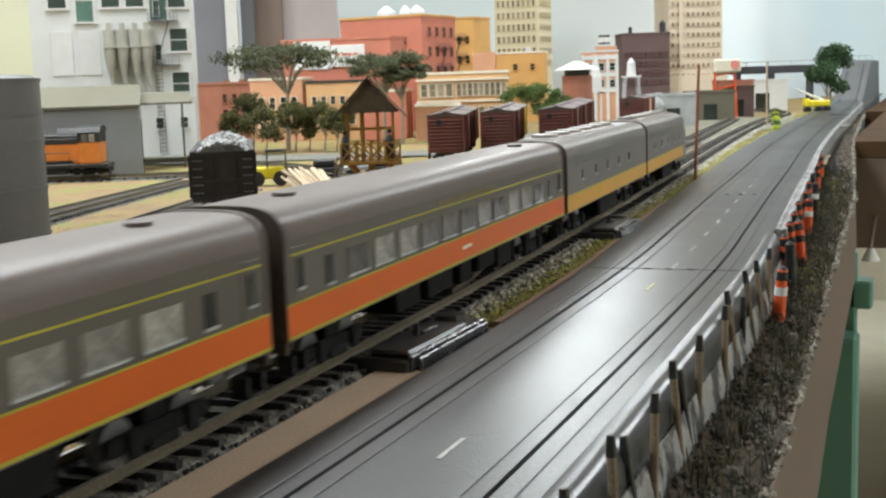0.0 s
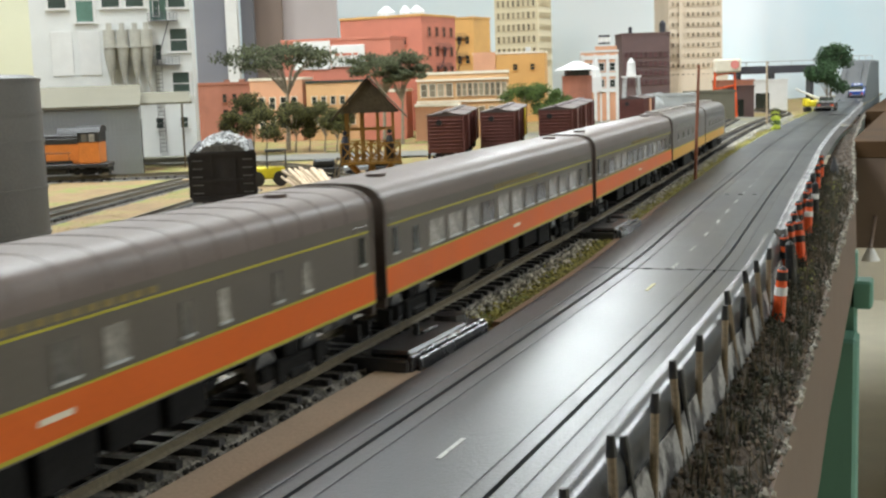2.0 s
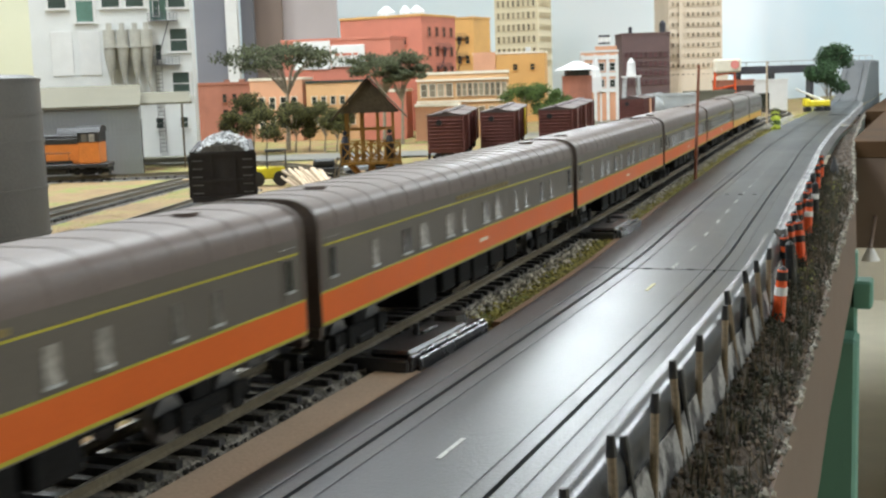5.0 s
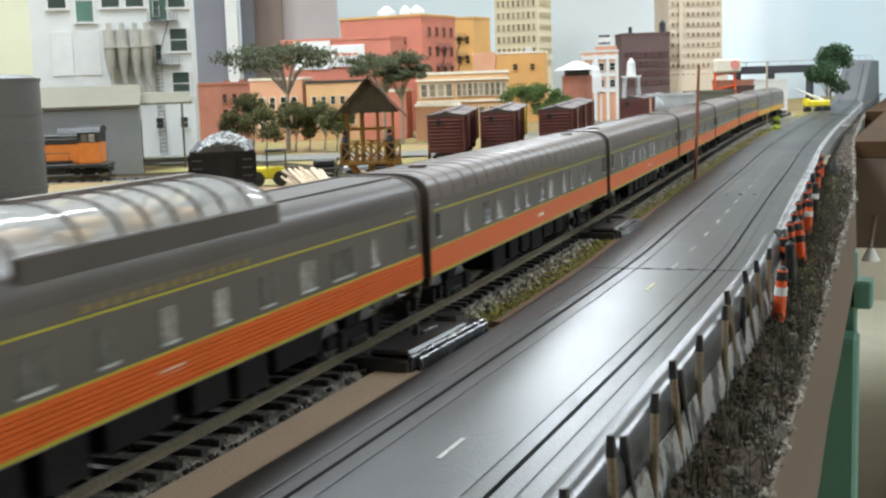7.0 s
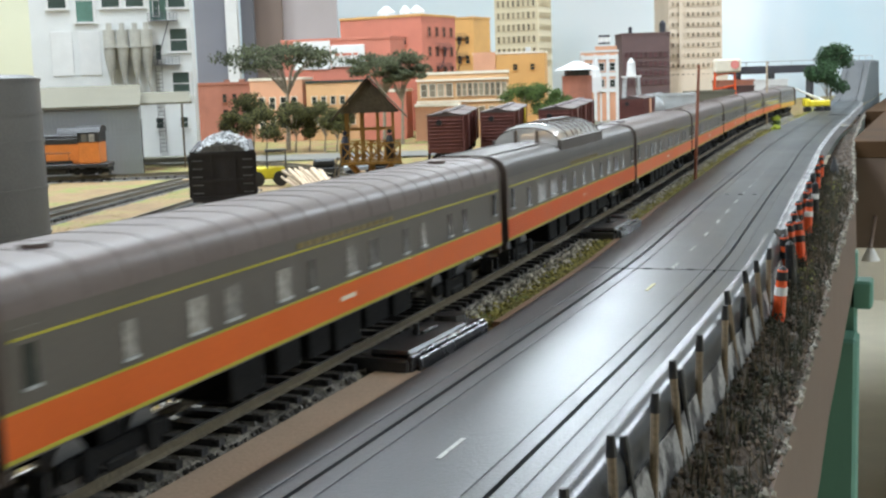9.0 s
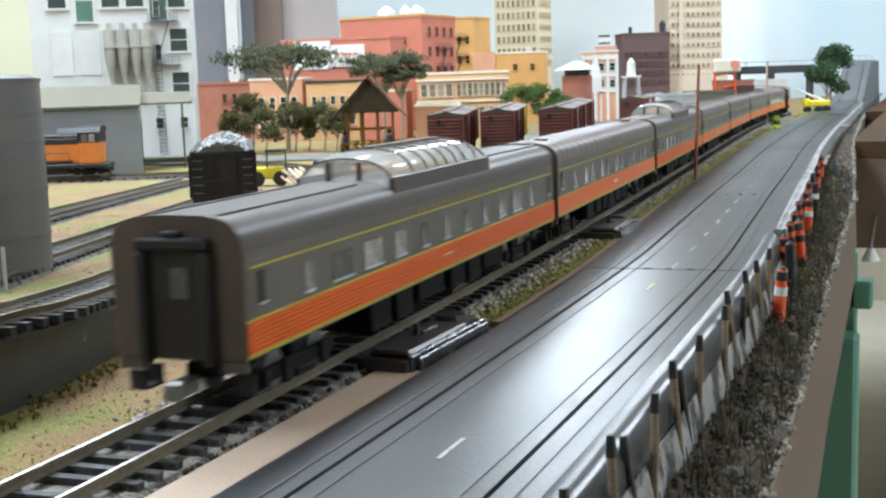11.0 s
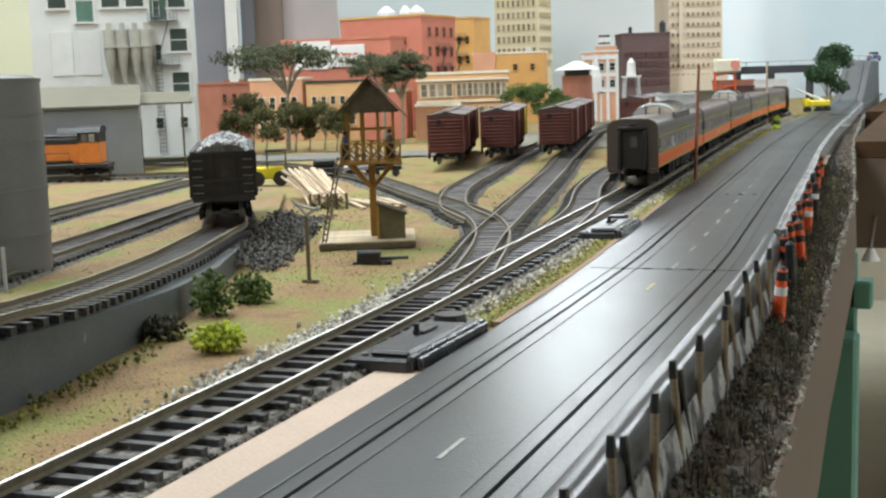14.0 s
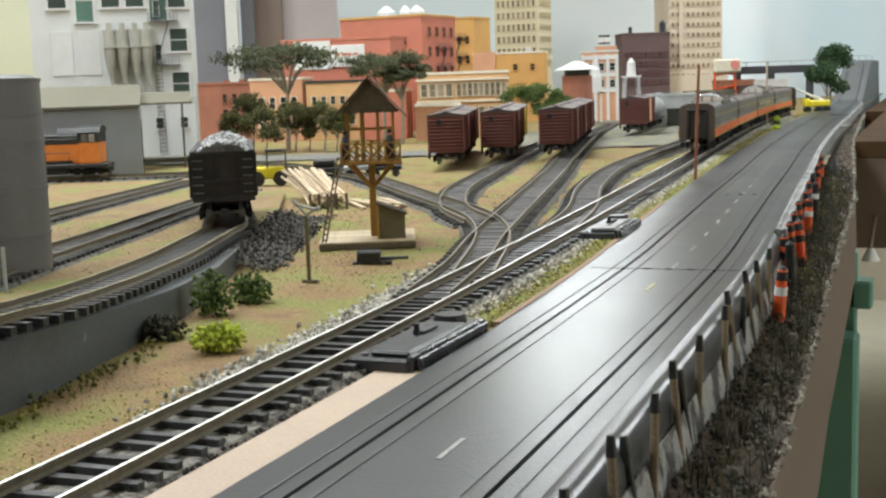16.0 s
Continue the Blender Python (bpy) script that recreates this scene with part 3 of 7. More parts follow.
    # added strips over the ramp deck, their paler grey painting its sheen
    for o0, o1 in ((-0.0333, -0.0202), (-0.0179, -0.0122), (-0.0115, 0.0115), (0.0122, 0.0179), (0.0202, 0.0333)):
        part("ramp_plate", strip(bmesh.new(), [p for p in line if p.y > 3.05], [(o0, -0.001), (o0, 0.0003), (o1, 0.0003), (o1, -0.001)]), M_RAMP, t, "grey ramp surface with reflected light in its colour")
    # earth bank under the far ramp, and the rail at its crest
    bank = bmesh.new()
    rings = [[bank.verts.new((p.x + o, p.y, z)) for o, z in ((-0.032, p.z - 0.004), (0.032, p.z - 0.004), (0.036, -0.03), (-0.036, -0.03))] for p in line if p.y > 2.95]
    for a, b in zip(rings, rings[1:]):
        for i in range(4):
            bank.faces.new((a[i], a[(i + 1) % 4], b[(i + 1) % 4], b[i]))
    bank.faces.new(rings[0])
    bmesh.ops.recalc_face_normals(bank, faces=bank.faces[:])
    part("ramp_bank", bank, M_CONC, t)
    p, h, _ = road_at_y(3.62)
    rail = part("crest_rail", boxes((-0.036, 0.036, -0.0012, 0.0012, 0.012, 0.0145)), M_SILVER, t, m=pose(p.x, p.y, p.z, 0, 0, h))
    for x in (-0.034, -0.017, 0.0, 0.017, 0.034):
        part("crest_post", boxes((x - 0.001, x + 0.001, -0.001, 0.001, -0.001, 0.0122)), M_SILVER, rail)
    # joint between two lengths of the road
    p, h, _ = road_at_y(0.505)
    part("joint", boxes((-0.033, 0.033, -0.0004, 0.0004, -0.001, 0.00012)), M_SLOT, t, m=pose(p.x, p.y, p.z, 0, 0, h))
    for y in (0.505, 0.83):
        for o in (-0.009, 0.0, 0.009):
            p, h, _ = road_at_y(y, o)
            part("joint_clip", boxes((-0.0014, 0.0014, -0.0012, 0.0012, -0.001, 0.0003)), M_SLOT, t, m=pose(p.x, p.y, p.z, 0, 0, h))


# ---- rolling stock ----
def car_profile(wide=0.0176, low=0.0137, shoulder=0.0432, top=0.0480, n=8):
    pts = [(-wide, low), (wide, low), (wide, shoulder - 0.004)]
    for i in range(n * 2 + 1):
        a = math.pi * i / (n * 2)
        c, s = math.cos(a), math.sin(a)
        pts.append((wide * abs(c) ** 0.55 * (1 if c >= 0 else -1), shoulder - 0.004 + (top - shoulder + 0.004) * s ** 0.75))
    pts.append((-wide, shoulder - 0.004))
    out = []
    for p in pts:
        if not out or (Vector(p) - Vector(out[-1])).length > 1e-5:
            out.append(p)
    return out


def side_split(profile, z):
    body = [p for p in profile if p[1] <= z]
    roof = [p for p in profile if p[1] > z]
    return body, roof


def truck(parent, y, wheels=2, label=""):
    t = part("truck", boxes((-0.0125, -0.0105, y - 0.019, y + 0.019, 0.0035, 0.0075), (0.0105, 0.0125, y - 0.019, y + 0.019, 0.0035, 0.0075), (-0.011, 0.011, y - 0.004, y + 0.004, 0.004, 0.0139),
                            (0.0120, 0.0138, y - 0.0135, y - 0.0085, 0.002, 0.0085), (0.0120, 0.0138, y + 0.0085, y + 0.0135, 0.002, 0.0085), (0.0120, 0.0135, y - 0.006, y + 0.006, 0.0018, 0.0045),
                            (-0.0138, -0.0120, y - 0.0135, y - 0.0085, 0.002, 0.0085), (-0.0138, -0.0120, y + 0.0085, y + 0.0135, 0.002, 0.0085), bevel=0.0006), M_UNDER, parent)
    for k in range(wheels):
        o = -0.0125 + 0.025 * k / (wheels - 1)
        bm = bmesh.new()
        for sx in (-1, 1):
            rod(bm, (sx * 0.0075, y + o, 0.0055), (sx * 0.0098, y + o, 0.0055), 0.0055, 16)
            rod(bm, (sx * 0.0072, y + o, 0.0055), (sx * 0.0078, y + o, 0.0055), 0.0062, 16)
        rod(bm, (-0.0115, y + o, 0.0055), (0.0115, y + o, 0.0055), 0.001, 6)
        part("wheelset", bm, M_STEEL, t)
    return t


def line_strip(parent, name, z0, z1, half, material, wide=0.0176, out=0.00025, label=""):
    for sx in (-1, 1):
        part(name, boxes((sx * (wide - 0.001), sx * (wide + out), -half, half, z0, z1)), material, parent, label)


PANES, SILLS = {}, {}


def pane(parent, y, z, w, h, material, wide=0.0176, sides=(-1, 1), out=0.0002, frame_mat=None):
    """A window: a thin pane set in the side, in a slightly proud frame."""
    key = (round(w, 5), round(h, 5), material.name, out)
    if key not in PANES:
        PANES[key] = mesh_of("window", boxes((-0.0006, out, -w / 2, w / 2, -h / 2, h / 2)), material)
        SILLS[key] = mesh_of("window_sill", boxes((-0.0006, out + 0.0004, -w / 2 - 0.0003, w / 2 + 0.0003, -h / 2 - 0.0006, -h / 2)), M_SILVER)
    for sx in sides:
        win = part("window", PANES[key], None, parent, m=pose(sx * wide, y, z, 0, 0, 0 if sx > 0 else 180))
        part("window_sill", SILLS[key], None, win)


def passenger_car(kind, length=0.2945):
    label = {"coach": "brown and orange streamlined coach with wide picture windows", "sleeper": "brown and orange streamlined sleeper with small paired windows",
             "dome": "brown and orange dome car with glazed roof bubble"}[kind]
    t = thing("passenger_car", label, "railway car", group="cars of the passenger train")
    half = length / 2 - 0.0045
    prof = car_profile()
    body = [(-0.0176, 0.0137), (0.0176, 0.0137), (0.0176, 0.0392), (-0.0176, 0.0392)]
    part("body", extrude(bmesh.new(), body, -half, half), M_GREY, t)
    roof = bmesh.new()
    roofp = [(x, z) for x, z in prof if z > 0.0391]
    extrude(roof, roofp, -half, half)
    ribs = []
    if kind == "sleeper":
        k = -half + 0.012
        while k < half - 0.01:
            rp = [(x * 1.005, z + 0.00014) for x, z in roofp]
            ribs.append((rp, k))
            k += 0.0135
    part("roof", roof, M_ROOFDARK if kind == "dome" else M_ROOF, t, smooth=True)
    if ribs:
        rib = mesh_of("roof_rib", extrude(bmesh.new(), ribs[0][0], 0, 0.0012), M_ROOF, True)
        for _, k in ribs:
            part("roof_rib", rib, None, t, m=pose(0, k, 0))
    if kind == "dome":
        flute = mesh_of("flute", boxes(*[(sx * 0.0170, sx * 0.01845, -half, half, 0, 0.0005) for sx in (-1, 1)]), M_ORANGE)
        for k in range(7):
            part("flute", flute, None, t, m=pose(0, 0, 0.0154 + k * 0.0011))
    line_strip(t, "orange_band", 0.0150, 0.0228, half, M_ORANGE, label="orange side band")
    line_strip(t, "yellow_line", 0.0142, 0.0150, half, M_YELLOW, out=0.0003, label="thin yellow line")
    line_strip(t, "yellow_line", 0.0228, 0.0233, half, M_YELLOW, out=0.0003, label="thin yellow line")
    line_strip(t, "yellow_line", 0.0352, 0.0357, half - 0.003, M_YELLOW, out=0.0003, label="thin yellow line")
    if kind == "coach":
        for i in range(11):
            pane(t, -half + 0.045 + i * 0.0196, 0.0288, 0.0142, 0.0076, M_PANE)
        for s in (-1, 1):
            pane(t, s * (half - 0.026), 0.0288, 0.005, 0.0076, M_PANEDARK)
    elif kind == "sleeper":
        for i, w in enumerate((0.0045, 0.0075, 0.0075, 0.0075, 0.0045, 0.0075, 0.0075, 0.0045, 0.0045, 0.0045, 0.0045)):
            pane(t, -half + 0.04 + i * 0.0205 + (0.003 if i % 2 else -0.002), 0.0288, w, 0.0074, M_PANE)
    else:
        for i, w in enumerate((0.005, 0.0135, 0.0135, 0.009, 0.006, 0.006, 0.006, 0.006, 0.009, 0.0135, 0.005)):
            pane(t, -half + 0.034 + i * 0.0215, 0.0288, w, 0.0074, M_PANE)
    # doors at both ends, steps, marks
    for s in (-1, 1):
        for sx in (-1, 1):
            part("door", boxes((sx * 0.0170, sx * 0.01772, s * (half - 0.008) - 0.0045, s * (half - 0.008) + 0.0045, 0.0139, 0.0375), bevel=0.0003), M_GREY, t)
        pane(t, s * (half - 0.008), 0.0305, 0.0036, 0.0076, M_PANEDARK, out=0.0004)
    bar = mesh_of("lettering_bar", boxes((0.0170, 0.01785, 0, 0.0032, 0.0363, 0.0377)), M_GOLD)
    for i in range(13):
        part("lettering_bar", bar, None, t, m=pose(0, -0.03 + i * 0.005, 0))
    part("number_bar", boxes((0.0170, 0.01795, -0.006, 0.004, 0.0184, 0.0196)), M_TRIM, t, "small pale number mark")
    # ends: buffer plate, diaphragm, coupler
    for s in (-1, 1):
        e = s * half
        for x0, x1, z0, z1 in ((-0.0100, -0.0072, 0.0125, 0.0398), (0.0072, 0.0100, 0.0125, 0.0398), (-0.0100, 0.0100, 0.040, 0.0432)):
            dia = bmesh.new()
            box(dia, x0, x1, e, e + s * 0.0034, z0, z1, bevel=0.0008)
            part("diaphragm", dia, M_RUBBER, t, "dark rubber end diaphragm", smooth=True)
        rim = [(x * 1.012, z + 0.0003) for x, z in prof]
        part("end_sheet", extrude(bmesh.new(), rim, e - s * 0.0015, e + s * 0.0006), M_ENDBROWN, t)
        part("end_door", boxes((-0.0068, 0.0068, e + s * 0.0006, e + s * 0.0011, 0.0137, 0.040)), M_ENDDOOR, t)
        part("end_window", boxes((-0.0012, 0.0034, e + s * 0.0011, e + s * 0.0014, 0.0285, 0.036)), M_PANE, t)
        for sx in (-1, 1):
            part("end_skirt", boxes((sx * 0.0102, sx * 0.0172, e - s * 0.0012, e + s * 0.0005, 0.0108, 0.0136)), M_ENDBROWN, t)
        part("arch", boxes((-0.0024, 0.0024, e + s * 0.0006, e + s * 0.0030, 0.0432, 0.0448), bevel=0.0004), M_RUBBER, t)
        cp = bmesh.new()
        box(cp, -0.0022, 0.0022, e - s * 0.004, e + s * 0.0038, 0.005, 0.0088, bevel=0.0005)
        box(cp, -0.0035, 0.0012, e + s * 0.0015, e + s * 0.0040, 0.004, 0.0085, bevel=0.0005)
        part("coupler", cp, M_STEEL, t, "dull steel coupler")
        for sx in (-1, 1):
            part("step", boxes((sx * 0.0125, sx * 0.0172, e - s * 0.011, e - s * 0.003, 0.0045, 0.0052), (sx * 0.0125, sx * 0.0172, e - s * 0.011, e - s * 0.010, 0.0045, 0.0096), (sx * 0.0125, sx * 0.0172, e - s * 0.004, e - s * 0.003, 0.0045, 0.0096)), M_BLACK, t)
        if kind != "dome":
            vent = bmesh.new()
            rod(vent, (0.003, s * (half - 0.03), 0.0465), (0.003, s * (half - 0.03), 0.0489), 0.0028, 10, 0.0033)
            part("roof_vent", vent, M_ROOF, t)
        else:
            y0, y1 = sorted((s * (half - 0.004), s * 0.058))
            for x in (-0.0095, 0.0095):
                part("roof_ridge", boxes((x - 0.0005, x + 0.0005, y0, y1, 0.0465, 0.0481)), M_ROOFDARK, t)
    rng = random.Random(len(kind))
    y = -0.06
    while y < 0.06:
        w = rng.uniform(0.012, 0.026)
        part("underbody_box", boxes((-0.014, 0.014, y, y + w, rng.uniform(0.003, 0.006), 0.0139), bevel=0.0006), M_UNDER, t)
        y += w + rng.uniform(0.003, 0.009)
    part("centre_sill", boxes((-0.003, 0.003, -half + 0.01, half - 0.01, 0.0065, 0.0139)), M_UNDER, t)
    for s in (-1, 1):
        truck(t, s * (length / 2 - 0.044), 2)
    if kind == "dome":
        dome(t)
    return t


def dome(t):
    """A glazed bubble along the middle of the roof: skin with painted milky sheen, ribs, inner seats' deck."""
    y0, y1 = -0.045, 0.052
    h, w, base = 0.0118, 0.0158, 0.0448
    def section(k):
        # slanted at both ends, full in the middle
        return min(1.0, 0.80 + 0.20 * (k - y0) / 0.008, 0.80 + 0.20 * (y1 - k) / 0.008)
    skin = bmesh.new()
    rings = []
    ys = [y0 + (y1 - y0) * i / 28 for i in range(29)]
    for k in ys:
        f = section(k)
        rings.append([skin.verts.new((w * math.cos(math.pi * j / 12), k, base - 0.003 + (0.003 + h * f) * max(0.0, math.sin(math.pi * j / 12)) ** 0.5)) for j in range(13)])
    for a, b in zip(rings, rings[1:]):
        for j in range(12):
            skin.faces.new((a[j], a[j + 1], b[j + 1], b[j]))
    skin.faces.new(rings[0])
    skin.faces.new(list(reversed(rings[-1])))
    for ye in (y0 - 0.0004, y1 + 0.0004):
        for x in (-0.0052, 0.0052):
            part("dome_mullion", boxes((x - 0.0006, x + 0.0006, ye - 0.0005, ye + 0.0005, base - 0.003, base + h * 0.74)), M_ENDBROWN, t)
        part("dome_mullion", boxes((-0.0155, 0.0155, ye - 0.0006, ye + 0.0006, base - 0.0030, base - 0.0016)), M_ENDBROWN, t)
    part("dome_floor", boxes((-0.0148, 0.0148, y0 + 0.001, y1 - 0.001, base - 0.0008, base + 0.0004)), M_TRIM, t)
    d = part("dome_glazing", skin, M_GLASS, t, "curved dome glazing with a milky sheen in its colour", smooth=True)
    d.visible_shadow = False
    for k in (y0 + 0.001, y0 + 0.02, y0 + 0.033, -0.002, 0.008, 0.018, 0.028, 0.040, y1 - 0.001):
        f = section(k)
        rib = bmesh.new()
        pts = [(w * 1.01 * math.cos(math.pi * j / 14), base - 0.003 + (0.0034 + h * f) * max(0.0, math.sin(math.pi * j / 14)) ** 0.5) for j in range(15)]
        inner = [(x * 0.95, z - 0.0006) for x, z in reversed(pts)]
        extrude(rib, pts + inner, k - 0.0005, k + 0.0005)
        part("dome_rib", rib, M_ENDBROWN, t)
    part("dome_spine", boxes((-0.0015, 0.0015, y0 + 0.018, y1 - 0.014, base + h - 0.0002, base + h + 0.0008)), M_ROOF, t)
    for sx in (-1, 1):
        part("dome_sill", boxes((sx * 0.0146, sx * 0.0166, y0, y1, base - 0.0055, base + 0.0042), bevel=0.0004), M_ROOFDARK, t)
    for k in (y0 + 0.026, 0.003, 0.022):
        part("dome_seat", boxes((-0.010, -0.003, k, k + 0.006, base - 0.001, base + 0.0055), (0.003, 0.010, k, k + 0.006, base - 0.001, base + 0.0055), bevel=0.0008), M_OCHRE, t)


def locomotive(nose, length=0.236):
    t = thing("diesel_locomotive", "streamlined diesel locomotive in brown, yellow and orange" if nose else "cabless streamlined diesel booster in brown, yellow and orange", "locomotive", group="locomotives of the passenger train")
    half = length / 2 - 0.003
    prof = car_profile(0.0176, 0.0134, 0.0432, 0.0480)
    body = bmesh.new()
    extrude(body, prof, -half, half - (0.045 if nose else 0))
    part("body", body, M_LOCOGREY, t, smooth=True)
    if nose:
        nb = bmesh.new()
        rings = []
        cut = [(0, 1, 1), (0.012, 0.99, 0.97), (0.016, 0.98, 0.80), (0.028, 0.93, 0.74), (0.038, 0.78, 0.68), (0.044, 0.5, 0.6), (0.0455, 0.2, 0.5)]
        for k, sx, sz in cut:
            rings.append([nb.verts.new((x * sx, half - 0.045 + k, 0.0095 + (z - 0.0095) * sz)) for x, z in prof])
        n = len(prof)
        for a, b in zip(rings, rings[1:]):
            for i in range(n):
                nb.faces.new((a[i], a[(i + 1) % n], b[(i + 1) % n], b[i]))
        nb.faces.new(rings[-1])
        bmesh.ops.recalc_face_normals(nb, faces=nb.faces[:])
        part("nose", nb, M_LOCOGREY, t, smooth=True)
    hs = half - (0.02 if nose else 0)
    for sx in (-1, 1):
        part("yellow_band", boxes((sx * 0.0166, sx * 0.01785, -half, hs - 0.025 * nose, 0.0139, 0.0214)), M_ORANGEY, t, "yellow side band")
        part("orange_line", boxes((sx * 0.0166, sx * 0.0180, -half, hs - 0.025 * nose, 0.0214, 0.0219)), M_YELLOW, t)
        part("grille", boxes(*[(sx * 0.0166, sx * 0.0179, -half + 0.02, half - 0.07, 0.0350 + i * 0.0013, 0.0357 + i * 0.0013) for i in range(4)]), M_STEEL, t, "dull metal air grille")
    for i in range(5):
        pane(t, -half + 0.035 + i * 0.033, 0.0300, 0.0042, 0.0048, M_PANEDARK)
    for i in range(6):
        bm = rod(bmesh.new(), (0, -half + 0.03 + i * 0.028, 0.0470), (0, -half + 0.03 + i * 0.028, 0.0500), 0.0068, 16)
        part("roof_fan", bm, M_FAN, t, "round bright metal roof fan")
    part("roof_hatch", boxes((-0.009, 0.009, -half + 0.012, half - 0.06, 0.0462, 0.0485), bevel=0.0006), M_ROOF, t)
    part("fuel_tank", boxes((-0.015, 0.015, -0.025, 0.025, 0.0025, 0.0136), bevel=0.0012), M_UNDER, t)
    part("end_sheet", extrude(bmesh.new(), [(x * 1.012, z + 0.0003) for x, z in prof], -half - 0.0006, -half + 0.0015), M_ENDBROWN, t)
    for s in (-1, 1):
        truck(t, s * (length / 2 - 0.046), 3)
    return t


L_CAR, L_LOCO = 0.2945, 0.236
CONSIST = [("loco", True), ("loco", False), ("coach", 0), ("coach", 0), ("sleeper", 0), ("coach2", 0), ("sleeper", 0), ("dome", 0), ("sleeper", 0), ("dome", 0)]


def train_place(t):
    """Distance along the line of the joint behind the first coach, at t seconds."""
    return float(np.interp(t, [0.0, 4.2, 6.3, 9.2, 11.3, 16.0], [0.2584, 1.0115, 1.4045, 1.960, 2.356, 3.297]))


def build_train():
    made, firsts = [], {}
    for kind, flag in CONSIST:
        if kind == "loco":
            made.append(locomotive(flag, L_LOCO))
        else:
            k = "sleeper" if kind == "coach2" else kind
            if k not in firsts:
                firsts[k] = passenger_car(k, L_CAR)
                made.append(firsts[k])
            else:
                made.append(copy_thing(firsts[k], Matrix.Identity(4)))
    return made


def train_rows(index):
    """Rows of poses of one car: its two pivots follow the line."""
    front = 2 * L_LOCO + L_CAR
    for i in range(index):
        front -= L_LOCO if i < 2 else L_CAR
    length = L_LOCO if index < 2 else L_CAR
    pivot = length / 2 - 0.044
    rows = []
    for k in range(33):
        t = k * 0.5
        mid = train_place(t) + front - length / 2
        a, b = on_main(mid - pivot), on_main(mid + pivot)
        c = (a + b) / 2
        h = math.degrees(math.atan2((b - a).y, (b - a).x)) - 90
        rows.append((t, pose(c.x, c.y, 0.0, 0, 0, h)))
    return rows


# ---- beside the road: kerb slope, posts, barrels, fascia ----
def fascia_x(y):
    """Plan line of the layout's front board."""
    return float(np.interp(y, [-0.6, 0.2, 0.31, 0.38, 0.5, 0.6, 0.7, 0.82, 1.08, 1.3, 1.65, 2.4, 3.0], [-0.036, -0.037, -0.0376, -0.0394, -0.043, -0.047, -0.0497, -0.0533, -0.0605, -0.074, -0.0945, -0.122, -0.140]))


def fascia_z(y):
    return float(np.interp(y, [0.0, 1.1, 1.6, 3.0], [-0.030, -0.030, -0.0145, -0.0135]))


def bank_point(y, f):
    """A point of the bank at y, f from the kerb (0) to the front board (1)."""
    a = road_at_y(y, 0.0420)[0]
    return Vector((a.x + f * (fascia_x(y) - a.x), y, -0.0215 + f * (fascia_z(y) + 0.0215)))


